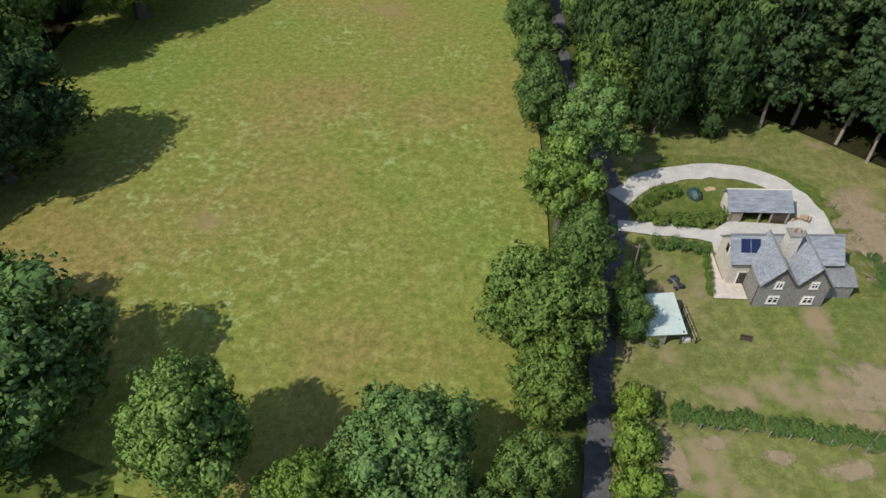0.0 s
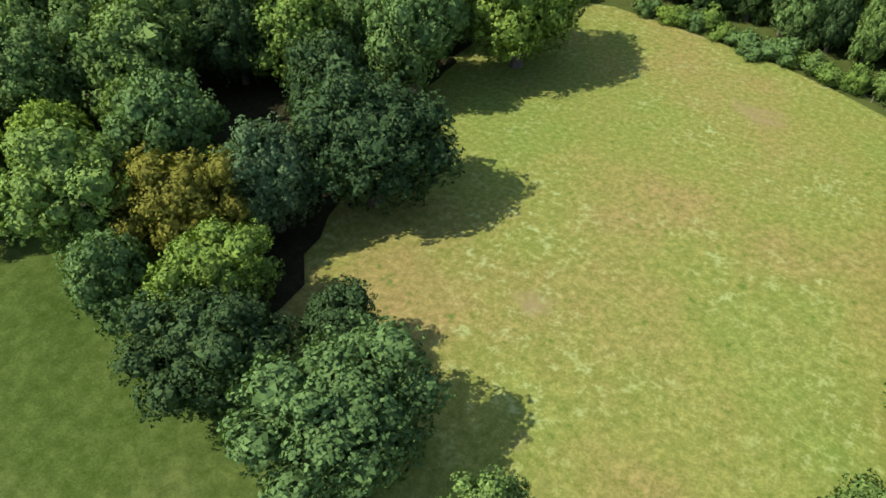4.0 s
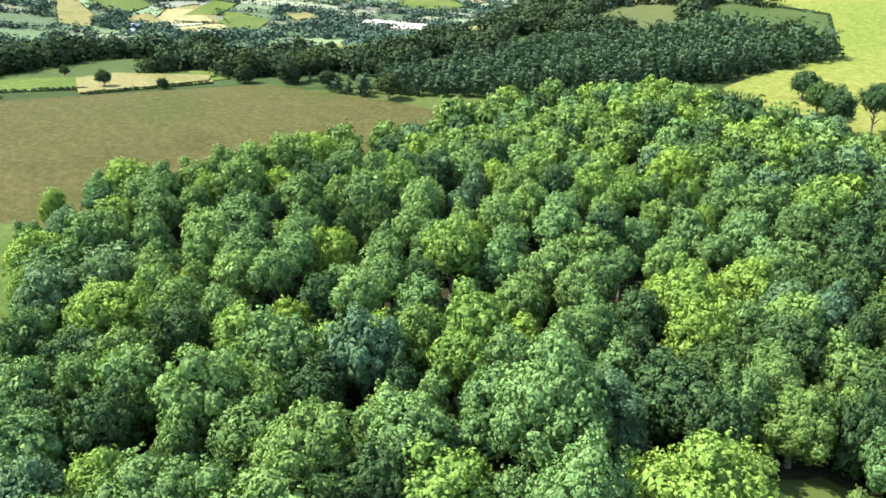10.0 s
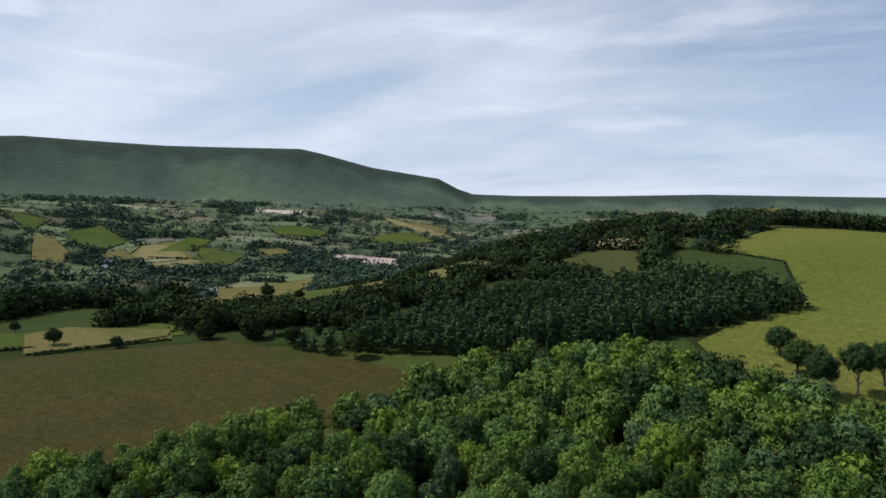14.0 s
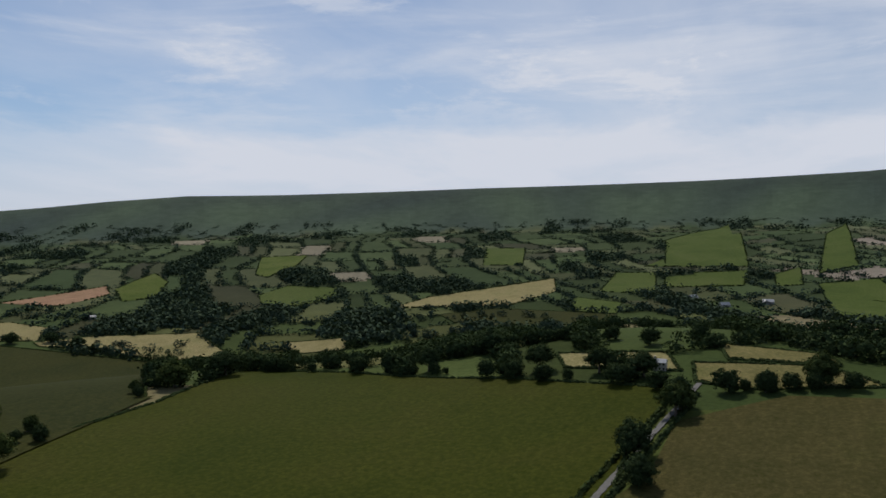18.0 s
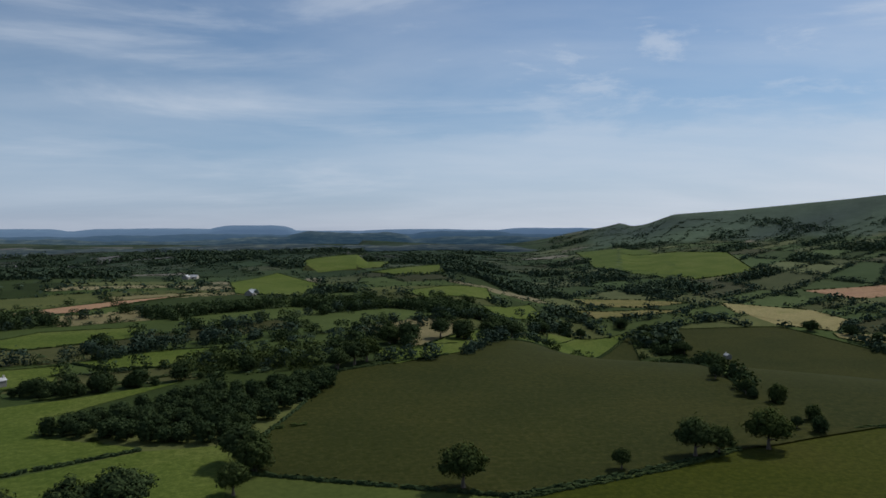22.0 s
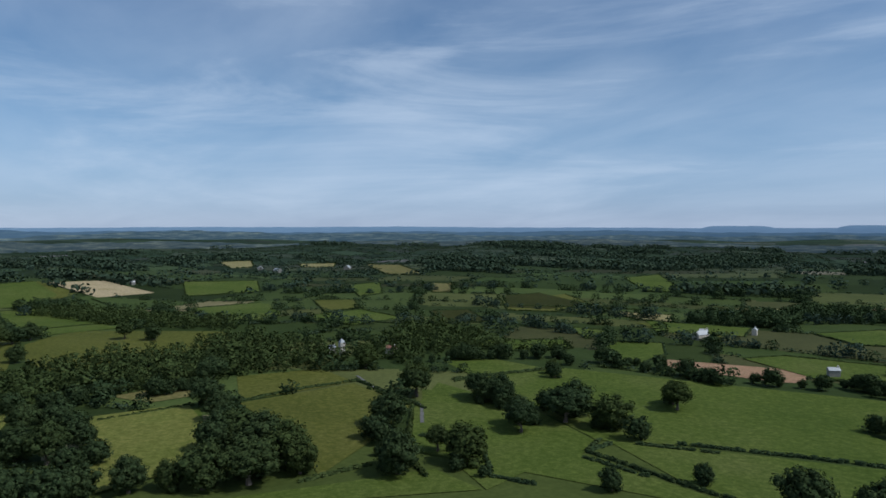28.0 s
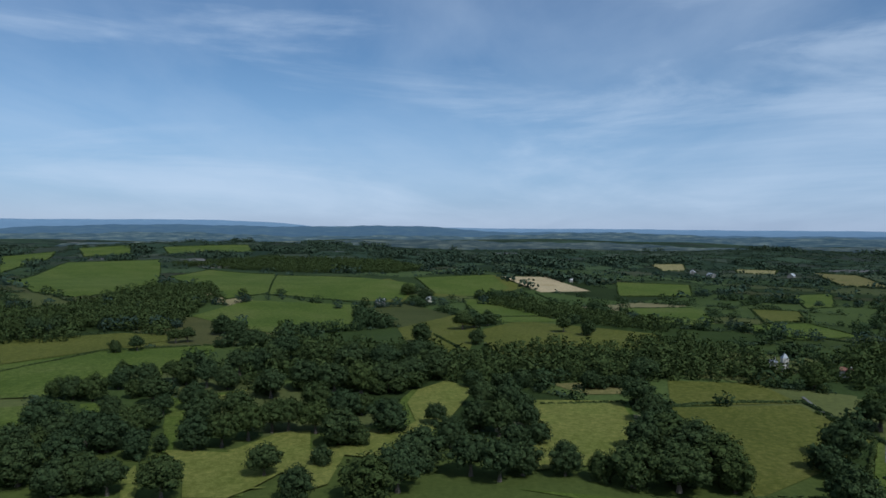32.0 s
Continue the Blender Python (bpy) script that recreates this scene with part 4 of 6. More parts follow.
    trunk, crown = new("trunk", TRUNKS[form][s % 2]), new("crown", crown_for(form, s, leaf))
    trunk.parent = crown.parent = ob
    trunk.scale = (k, k, tall / full)
    if form in ("round", "tall", "ragged"):
        kz = min(k * 1.15, tall / 9.0)
        crown.scale, crown.location = (k, k, kz), (0, 0, tall - 9.6 * kz)
    else:
        crown.scale = (k, k, tall / full)
    return ob


def scatter(poly, spacing, seed, keep=lambda x, y: True):
    """Places in poly, no two nearer than spacing."""
    g = random.Random(seed)
    xs, ys = [p[0] for p in poly], [p[1] for p in poly]
    grid, res = {}, []
    spots = np.array([(g.uniform(min(xs), max(xs)), g.uniform(min(ys), max(ys))) for _ in range(int((max(xs) - min(xs)) * (max(ys) - min(ys)) / spacing ** 2 * 14))])
    for x, y in spots[inside(poly, spots[:, 0], spots[:, 1])].tolist():
        i, j = int(x // spacing), int(y // spacing)
        if not keep(x, y):
            continue
        if all((x - a) ** 2 + (y - b) ** 2 > spacing ** 2 for di in (-1, 0, 1) for dj in (-1, 0, 1) for a, b in grid.get((i + di, j + dj), ())):
            grid.setdefault((i, j), []).append((x, y))
            res.append((x, y))
    return res


def edge_gap(poly, x, y):
    """Distance from the outline of poly."""
    best = 1e9
    for (x0, y0), (x1, y1) in zip(poly, poly[1:] + poly[:1]):
        t = max(0, min(1, ((x - x0) * (x1 - x0) + (y - y0) * (y1 - y0)) / ((x1 - x0) ** 2 + (y1 - y0) ** 2)))
        best = min(best, math.hypot(x - x0 - t * (x1 - x0), y - y0 - t * (y1 - y0)))
    return best


# trees at the edge of the meadow and along the lane
EDGE = [
    (-21, 31, 15, 6.2, "round", "ash"), (-39, 36, 19, 10.6, "full", "oak"), (-56, 37, 18, 9.0, "full", "dark"), (-73, 53, 20, 8.6, "full", "gold"), (-63, 46, 17, 8.0, "full", "lime"),
    (-58, 74, 23, 12.0, "full", "dark"), (-85, 47, 22, 8.4, "tall", "ash"), (-67, 63, 20, 8.0, "full", "blue"), (-114, 66, 24, 10.5, "full", "oak"),
    (-3, 30, 12, 7.0, "round", "ash"), (-11, 27, 11, 4.5, "full", "lime"), (7, 29, 11, 4.0, "full", "oak"), (9.6, 46.5, 14, 6.6, "full", "oak"), (9.5, 38, 11, 4.4, "full", "oak"),
    (18.5, 75, 15, 6.2, "ragged", "ash"), (14, 64, 13, 5.4, "ragged", "ash"), (14.5, 98, 11, 4.0, "tall", "oak"), (15, 55, 12, 4.2, "full", "oak"), (19.3, 47.5, 8, 2.4, "full", "oak"),
    (-54, 120, 28, 13.0, "full", "lime"), (-82, 119, 30, 12, "round", "ash"), (-107, 86, 25, 11.0, "full", "oak"), (-67, 104, 29, 10.0, "full", "ash"), 
    (14, 110, 12, 4.4, "full", "oak"), (16, 122, 12, 4.5, "full", "dark"), (14, 86, 12, 4.6, "full", "oak"), (24, 88, 16, 5.6, "full", "oak"), (19.8, 51, 8, 2.2, "full", "dark"), (-46, 47, 13, 6.0, "full", "dark"),
    (2, 24, 11, 5.0, "full", "oak"), (-52, 158, 19, 7.5, "full", "oak"), (-43, 167, 18, 7.0, "full", "dark"), (-35, 160, 17, 6.5, "full", "ash"), (-60, 168, 20, 7.5, "full", "oak"), (-78, 132, 24, 9.0, "full", "blue"),
]
for x, y, tall, wide, form, leaf in EDGE:
    tree(x, y, tall, wide, form, leaf, "beside the cattle meadow", random.choice((3, 4)), "trees round the meadow")
for x, y, tall, wide in ((17.6, 34, 4.5, 2.6), (17.0, 29.5, 4.5, 2.4), (18.2, 38, 4.0, 2.2), (21.5, 47.2, 2.6, 1.5)):
    tree(x, y, tall, wide, "bush", "lime", "beside the lane", group="lane bushes")

WOOD = [(-70, 40), (-100, 43), (-130, 51), (-175, 67), (-235, 93), (-256, 106), (-250, 126), (-238, 148), (-230, 179), (-222, 211), (-216, 240), (-212, 275), (-205, 300), (-168, 335), (-136, 338), (-108, 338), (-80, 344), (-30, 348), (40, 270), (46, 190), (14, 154), (-20, 156), (-48, 160), (-66, 140), (-68, 112), (-70, 84)]
taken = [(t[0], t[1], t[3]) for t in EDGE] + [(-85, 79, 8.0), (-78, 74, 5.0)]   # and a shady hollow
CON_WOOD = [(-312, 267), (-246, 301), (-195, 352), (-162, 419), (-134, 491), (-148, 499), (-211, 538), (-277, 511), (-319, 454), (-316, 335), (-289, 268)]
back_wood = []
for x, y in scatter(WOOD, 9.0, 5, lambda x, y: all((x - a) ** 2 + (y - b) ** 2 > (0.8 * c + 3.6) ** 2 for a, b, c in taken)):
    back_wood.append((x, y))
back_wood.sort(key=lambda p: math.hypot(p[0] + 60, p[1] - 60))
near_wood, back_wood = back_wood[:290], back_wood[290:]
g = random.Random(8)
for x, y in near_wood:
    # dark leaves weigh more at the eastern end, putting its shade into leaf colour
    leaf = g.choices(("oak", "dark", "ash", "lime", "blue"), (3, 5, 0.8, 0.7, 1.2) if x > -72 and y > 125 else (6, 2.2, 1.8, 2.8, 0.5))[0]
    form = g.choices(("full", "round", "tall"), (7, 2, 1.5))[0]
    if edge_gap(WOOD, x, y) < 11 and y < 150:
        form = "full"
    wide = g.choice((5.2, 6.2, 7.0, 7.8, 9.0)) * g.uniform(0.9, 1.1) * (0.85 if form == "tall" else 1)
    tree(x, y, (g.uniform(9, 13) + 1.15 * wide) * (0.95 if x < -185 else 1), wide, form, leaf)

# pines behind the house
for x, y in scatter([(24, 90), (30, 84), (42, 86), (50, 83), (54, 77), (60, 71), (70, 66), (96, 70), (100, 165), (26, 170)], 4.5, 3):
    tree(x, y, g.uniform(19, 25), g.uniform(3.4, 4.8) if x > 44 else g.uniform(4.6, 6.6), "pine" if x > 44 else "full" if y < 125 else "round", "pine" if x > 44 else g.choice(("oak", "dark", "dark", "oak")), "behind the house", group="trees behind the house")
# trees standing behind the meadow fence
for k in range(11):
    x = -46 + k * 5.6 + g.uniform(-1.5, 1.5)
    tree(x, 163 - 0.32 * (x + 40) + g.uniform(-2, 4), g.uniform(15, 21), g.uniform(4.2, 6.0), g.choice(("full", "tall", "full")), g.choice(("oak", "dark", "dark", "ash")), "behind the meadow fence", group="trees behind the meadow fence")
# scrub along the far side of the meadow
for k in range(24):
    x = -40 + k * 2.4 + g.uniform(-1, 1)
    tree(x, 152 - 0.32 * (x + 40) + g.uniform(-1, 3), g.uniform(3, 6), g.uniform(2, 3.4), "bush", g.choice(("oak", "lime", "ash")), "along the meadow fence", group="meadow scrub")

# ---- joined far foliage ----
LOW = {}
for form, n, size in (("round", 900, 0.27), ("full", 900, 0.27), ("cone", 170, 0.5)):
    for s in range(4):
        LOW[form, 0, s] = crown_arrays(100 + s, form, n, size, 5, 1)
for s in range(5):
    LOW["round", 1, s] = crown_arrays(200 + s, "full", 150, 0.8, 2, 0)
    LOW["full", 1, s] = LOW["round", 1, s]
    LOW["cone", 1, s] = crown_arrays(200 + s, "cone", 60, 0.9, 1, 0)
    LOW["round", 2, s] = crown_arrays(300 + s, "full", 14, 2.5, 1, 0)
    LOW["cone", 2, s] = crown_arrays(300 + s, "cone", 16, 1.6, 1, 0)


def joined(name, places, ma, label, category):
    """One object of many trees: rows of x, y, height, radius, form, fineness."""
    vs, ts, ns, off = [], [], [], 0
    g = random.Random(len(places))
    for x, y, tall, wide, form, lod in places:
        v, t, nn = LOW[form, lod, g.randrange(4)]
        a = g.uniform(0, 6.28)
        k = wide / {"round": 4.3, "full": 4.4, "tall": 3.2, "cone": 1.7, "pine": 2.0}[form]
        c, s = math.cos(a) * k, math.sin(a) * k
        kz = min(k * 1.15, tall / 9.0) if form == "round" else tall / 9.6
        w = np.stack([v[:, 0] * c - v[:, 1] * s + x, v[:, 0] * s + v[:, 1] * c + y, v[:, 2] * kz + tall - 9.6 * kz + hz(x, y) - 0.3], 1)
        vs.append(w); ts.append(t + off); off += len(w)
        ns.append(np.stack([nn[:, 0] * math.cos(a) - nn[:, 1] * math.sin(a), nn[:, 0] * math.sin(a) + nn[:, 1] * math.cos(a), nn[:, 2]], 1))
    return tagged(mesh_object(name, np.vstack(vs), np.vstack(ts), ma, None, np.vstack(ns)), label, category, kind="stuff")


shares = {leaf: [] for leaf in ("oak", "dark", "ash", "blue", "lime")}
for x, y in back_wood:
    wide = g.uniform(5.4, 9.0)
    # same weighting here: eastern shade is carried by darker leaf colours
    shares[g.choices(list(shares), (3, 5, 0.8, 1.2, 0.6) if x > -90 else (6, 2.6, 1.8, 1.0, 2.2))[0]].append((x, y, (g.uniform(8, 12) + 1.15 * wide) * (0.95 if x < -185 else 1), wide, "full", 0))
for leaf, rows in shares.items():
    joined("woodland", rows, LEAF[leaf], f"dense {LEAF_WORDS[leaf]} broadleaf woodland canopy", "woodland")
joined("plantation", [(x, y, g.uniform(10, 18) * (0.62 if x < -235 else 1), g.uniform(2.2, 3.7), "cone", 0 if y < 440 else 1) for x, y in scatter(CON_WOOD, 5.6, 21)], LEAF["pine"], "dark conifer plantation on the hillside", "woodland")
COPSE = [(81, -312), (29, -295), (-11, -291), (-54, -404), (-48, -423), (24, -376), (69, -333)]
joined("copse", [(x, y, g.uniform(7.5, 11.5), g.uniform(4.5, 6.5), "full", 0) for x, y in scatter(COPSE, 8.0, 9)], LEAF["far"], "dark green copse standing between pastures", "woodland")


EAST_WOODS = [[(639, 492), (697, 448), (854, 409), (786, 335), (658, 310), (579, 324), (586, 407), (530, 426)],
              [(405, -1), (427, -44), (383, -85), (466, -130), (481, -180), (380, -184), (379, -180), (381, -99), (387, -78), (386, -25), (401, 7)],
              [(934, -13), (919, -77), (684, -155), (689, -159), (561, -166), (576, -150), (675, -89)],
              [(1515, 651), (1766, 482), (1757, 172), (1357, 76), (1280, 129), (1431, 379), (1511, 549)],
              [(394, -206), (487, -304), (437, -332), (351, -311), (325, -343), (334, -357), (337, -305), (367, -255), (337, -212)],
              [(56, -443), (-5, -533), (-39, -511), (-4, -477)],
              [(48, -465), (58, -508), (-18, -457), (-45, -467), (-40, -485)],
              [(484, 118), (479, 82), (447, 44), (364, 45), (330, 73), (329, 106), (328, 138), (314, 145), (360, 173), (359, 187), (410, 188), (513, 188), (514, 160)],
              [(415, 44), (473, 1), (487, -55), (482, -103), (516, -127), (516, -161), (419, -147), (391, -167), (369, -164), (359, -149), (368, -120), (368, -87), (361, -68), (371, -34), (359, 4), (358, 45)],
              [(688, 449), (810, 456), (945, 444), (964, 385), (801, 318), (722, 326), (544, 290), (574, 348), (604, 395)],
              [(577, 454), (591, 431), (555, 370), (508, 356), (494, 403)]]
east_rows = []
for n, poly in enumerate(EAST_WOODS):
    east_rows += [(x, y, g.uniform(7, 13), g.uniform(4.2, 8.0), "full", 0 if math.hypot(x - CX, y - CY) < 420 else 1) for x, y in scatter(poly, 11.5, 40 + n)]
joined("valley_wood", east_rows, LEAF["far"], "dark green broadleaf wood in the valley", "woodland")


def far_trees(rows):
    for x, y, wide in rows:
        wide = min(max(wide, 2.8), 13)
        ob = thing("hedgerow_tree", x, y, hz(x, y) - 0.3, random.uniform(0, 360), "dark green round-crowned tree standing in a hedgerow", "tree", "hedgerow trees")
        ob.scale = (wide / 4.4, wide / 4.4, min(1.5 * wide + 2.5, 18) / 9.6)
        new("trunk", TRUNKS["full"][0]).parent = ob
        new("crown", FAR_CROWNS[random.randrange(4)]).parent = ob


FAR_CROWNS = []
for s in range(4):
    v, t, nn = crown_arrays(400 + s, ("full", "round")[s % 2], 2400, 0.19, 6)
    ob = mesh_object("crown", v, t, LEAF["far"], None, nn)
    FAR_CROWNS.append(ob.data)
    bpy.data.objects.remove(ob)
far_trees([(-432, 75, 9.3), (-423, 52, 5.3), (-391, 15, 8.4), (-417, 140, 6.1), (-401, 193, 4.6), (-479, 144, 7.1), (-489, 175, 3.3), (-453, 195, 2.1), (-476, 377, 5.4), (-429, 368, 4.0), (-400, 415, 4.1), (-382, 266, 8.0), (-344, 266, 7.4), (-344, 280, 9.1), (-277, 274, 6.5), (-400, 16, 8.4), (-345, 4, 9.0), (-319, 10, 6.6), (-410, -299, 16.1), (-455, -297, 12.8), (-388, -311, 4.0), (-303, -289, 4.8), (-481, -74, 9.8), (-495, -156, 9.8)])
far_trees([(-495, -186, 8.0), (-468, -35, 8.4), (-453, -8, 8.0), (-544, -129, 12.5), (-903, -566, 16.9), (-916, -521, 12.5), (-67, -469, 11.6), (-112, -220, 9.9), (-180, -233, 4.5), (-218, -245, 9.6), (-229, -245, 7.0), (-255, -250, 10.9), (-293, -269, 4.8), (-286, -277, 3.2), (-306, -326, 6.3), (-303, -391, 5.1), (-298, -337, 3.7), (-526, -921, 23.9), (-506, -997, 20.6), (-406, -1012, 9.0), (-379, -298, 3.8), (-857, -610, 24.9), (-811, -893, 16.9), (-820, -963, 12.7)])
far_trees([(-783, -1007, 17.9), (-21, -258, 10.4), (168, -278, 7.6), (264, -277, 5.8), (185, -181, 8.7), (184, -217, 13.9), (156, -214, 11.7), (226, -202, 9.7), (241, -197, 8.3), (83, -187, 4.8), (10, -205, 14.8), (-29, -248, 9.4), (-14, -303, 5.9), (-54, -459, 6.2), (45, -191, 11.4), (-25, -223, 7.0), (99, -153, 5.1), (154, -126, 11.1), (270, -174, 10.2), (26, -201, 9.2), (254, -270, 5.7)])
far_trees([(175, -174, 8.2), (159, -270, 9.0), (220, -126, 10.9), (160, -96, 10.7), (263, -170, 9.2), (174, -125, 6.5), (218, -198, 7.2), (231, -195, 9.8), (176, -204, 14.9)])
far_trees([(962, 93, 16.8), (902, 65, 11.9), (349, -183, 10.0)])

for x, y, tall in ((-99, 358, 21), (-88, 371, 23), (-81, 388, 20), (-72, 403, 18), (-112, 378, 17), (-124, 397, 15)):
    tree(x, y, tall, 7.2, "round", "dark", "in a row on the hill", group="row of trees on the hill")

far_trees([(314, 261, 6.5), (312, 251, 7.8), (310, 239, 8.4), (337, 237, 6.2), (378, 253, 4.8), (349, 224, 8.2), (317, 219, 6.2), (301, 202, 9.3), (281, 189, 6.3), (459, 294, 5.6), (467, 281, 6.6), (359, 213, 7.5), (350, 201, 9.5), (344, 187, 8.6), (339, 173, 8.4), (378, 177, 9.9), (384, 167, 10.7), (397, 159, 10.9), (293, 178, 8.3), (283, 166, 8.0), (253, 237, 8.7), (222, 212, 9.2), (213, 217, 7.7), (229, 203, 9.3), (223, 191, 9.8), (238, 187, 9.3), (254, 186, 7.6), (274, 212, 6.9), (215, 175, 7.4), (224, 168, 4.0)])
far_trees([(182, 205, 10.5), (172, 187, 7.6), (177, 179, 9.1), (174, 168, 7.5), (206, 222, 9.8), (200, 198, 9.4), (170, 147, 9.4), (228, 155, 8.8), (231, 144, 8.8), (241, 135, 9.8), (254, 127, 8.9), (266, 166, 7.7), (270, 148, 9.5), (194, 116, 7.5), (258, 120, 9.0), (253, 106, 8.8), (234, 92, 10.9), (293, 112, 9.8), (275, 95, 9.3), (234, 83, 5.7), (207, 96, 4.8), (286, 88, 6.6), (255, 71, 11.0), (320, 143, 9.9), (341, 127, 11.7), (333, 109, 11.4), (334, 93, 11.4), (340, 77, 11.5), (355, 64, 10.5), (371, 50, 10.8)])
far_trees([(398, 107, 13.1), (403, 131, 13.3), (436, 160, 14.3), (399, 84, 13.1), (419, 62, 13.6), (461, 188, 13.3), (526, 220, 13.0), (560, 244, 11.6), (170, 74, 11.7), (180, 63, 10.9), (169, 99, 7.7), (204, 56, 11.3), (267, 49, 6.2), (234, 42, 8.5), (258, 30, 9.1), (251, 19, 10.3), (198, 35, 9.7), (192, 24, 9.6), (199, 14, 8.4), (261, 5, 7.9), (303, 9, 8.7), (303, 24, 8.7), (199, -3, 7.5), (193, -16, 6.5), (187, -27, 11.1), (228, -44, 10.0), (228, -54, 13.9), (214, -61, 14.2), (195, -64, 12.3), (182, -64, 8.5)])
far_trees([(182, -43, 12.7), (276, -60, 8.5), (305, -62, 9.7), (359, -81, 11.0), (556, 391, 9.1), (524, 407, 10.0), (530, 396, 10.0), (570, 378, 8.1), (507, 266, 6.9), (513, 258, 7.0), (513, 61, 10.4), (595, 24, 10.7), (611, 12, 12.1), (627, -2, 9.0), (575, -69, 8.4), (553, -87, 8.2), (505, 16, 7.5), (404, 51, 11.6), (411, 62, 11.8)])
far_trees([(-194, -613, 15.2), (-218, -633, 11.2), (-328, -944, 24.8), (-385, -1025, 19.8), (-507, -1107, 15.9), (-523, -1048, 22.9), (-525, -966, 14.3), (-527, -913, 15.5), (-162, -576, 12.2), (-142, -578, 10.2), (-111, -560, 13.8), (-96, -556, 11.7), (-76, -481, 11.2), (-56, -453, 8.2), (-311, -404, 5.8), (-299, -347, 5.2)])

# belts of trees along the field boundaries
BELTS = [
         [(141, -397), (96, -405), (54, -423), (7, -462), (-39, -482)],
         [(158, -517), (114, -534), (93, -584), (9, -604)],
         [(96, -615), (59, -658), (23, -709)],
         [(319, -768), (240, -791), (162, -846)],
         [(141, -397), (96, -405), (54, -423), (7, -462), (-39, -482)],
         [(123, -511), (91, -578), (9, -597)],
         [(-382, 176), (-379, 206), (-369, 238), (-358, 266), (-322, 267), (-331, 317), (-298, 306)],
         [(-406, 567), (-332, 620)],
         [(-442, 618), (-367, 688), (-271, 710)],
         [(-243, 629), (-224, 743), (-621, 3075)],
         [(-480, -302), (-488, -214), (-488, -152), (-470, -90), (-451, -34), (-432, 6)],
         [(-793, -1048), (-851, -867), (-867, -628)],
         [(-427, 7), (-425, 35), (-425, 100)],
         [(-1050, -561), (-1123, -352), (-573, -81), (-529, -15), (-557, 67), (-594, 123)],
         [(-925, -1244), (-1069, -971), (-1148, -621), (-1267, -363), (-1229, -112)],
         [(-29, -485), (-51, -486), (-146, -482), (-321, -869)],
         [(47, -461), (6, -542), (-103, -606), (-359, -1008)],
         [(72, -570), (-36, -634), (-194, -733), (-473, -1188)],
         [(-312, -1034), (-681, -1213), (-706, -1100)],
         [(-808, -737), (-949, -795), (-1055, -741)],
         [(282, -305), (222, -343), (101, -395), (49, -431)],
         [(495, -312), (481, -409), (387, -407), (329, -406), (255, -481), (151, -515), (66, -569), (-15, -636)],
         [(157, -529), (102, -628), (23, -747), (-175, -863)],
         [(131, -840), (-12, -1064), (-195, -1012)],
         [(607, -462), (452, -542), (319, -653), (256, -770)],
         [(333, -209), (343, -234), (312, -309), (248, -346), (179, -339)],
         [(354, 29), (350, -14), (349, -85)],
         [(777, 175), (835, 87), (887, -15)],
         [(684, -136), (588, -231), (488, -305), (426, -379)],
         [(521, 420), (576, 349), (626, 237)],
         [(688, 522), (734, 356), (849, 252)],
         [(1026, -352), (796, -438), (739, -694), (586, -856)],
         [(204, -213), (172, -211), (136, -211)],
         [(270, -203), (229, -199), (183, -186)],
         [(346, -239), (305, -312), (229, -356), (185, -348)],
         [(209, -114), (167, -96), (158, -115), (141, -124), (122, -124)],
         [(224, 5), (206, -21), (183, -57)],
         [(309, -59), (286, -65), (226, -52)],
         [(354, 29), (290, 0), (234, 6), (214, 29)]]
belt_near, belt_far = [], []
for line in BELTS:
    for (x0, y0), (x1, y1) in zip(line, line[1:]):
        along = math.hypot(x1 - x0, y1 - y0)
        far = math.hypot((x0 + x1) / 2 - CX, (y0 + y1) / 2 - CY)
        for k in range(max(1, int(along / g.uniform(8, 11)))):
            if g.random() < 0.22:
                continue
            t, wide = g.random(), g.choice((2.6, 3.2, 4.0, 5.0, 6.0, 7.2))
            (belt_near if far < 520 else belt_far).append((x0 + t * (x1 - x0) + g.uniform(-3, 3), y0 + t * (y1 - y0) + g.uniform(-3, 3), wide * 1.55 + 1.5, wide, "full", 0 if far < 520 else 1))
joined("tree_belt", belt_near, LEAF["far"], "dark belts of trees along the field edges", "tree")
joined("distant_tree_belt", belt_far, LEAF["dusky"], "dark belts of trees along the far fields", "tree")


# ---- hedges ----
def hedge_arrays(seed, count, size):
    """A metre of hedge, 2 m high and wide."""
    g = np.random.default_rng(seed)
    pos = np.stack([g.uniform(-0.55, 0.55, count), g.uniform(-0.9, 0.9, count), g.uniform(0.1, 2.0, count)], 1)
    out = np.stack([np.zeros(count), pos[:, 1], (pos[:, 2] - 0.8)], 1) + g.normal(0, 0.35, (count, 3))
    out /= np.linalg.norm(out, axis=1)[:, None]
    t1 = np.cross(out, g.normal(size=(count, 3))); t1 /= np.linalg.norm(t1, axis=1)[:, None]
    t2 = np.cross(out, t1)
    s = size * g.uniform(0.6, 1.4, count)[:, None]
    v = np.stack([pos - t1 * s, pos - t2 * s * 0.8 + out * 0.2 * s, pos + t1 * s, pos + t2 * s * 0.8 + out * 0.2 * s], 1).reshape(-1, 3)
    b = np.arange(count)[:, None] * 4
    core = np.array([(-0.5, -0.6, 0), (-0.5, -0.4, 1.3), (-0.5, 0.4, 1.3), (-0.5, 0.6, 0), (0.5, -0.6, 0), (0.5, -0.4, 1.3), (0.5, 0.4, 1.3), (0.5, 0.6, 0)])
    o = len(v)
    ct = np.array([(0, 4, 5), (0, 5, 1), (1, 5, 6), (1, 6, 2), (2, 6, 7), (2, 7, 3), (0, 1, 2), (0, 2, 3), (4, 6, 5), (4, 7, 6)]) + o
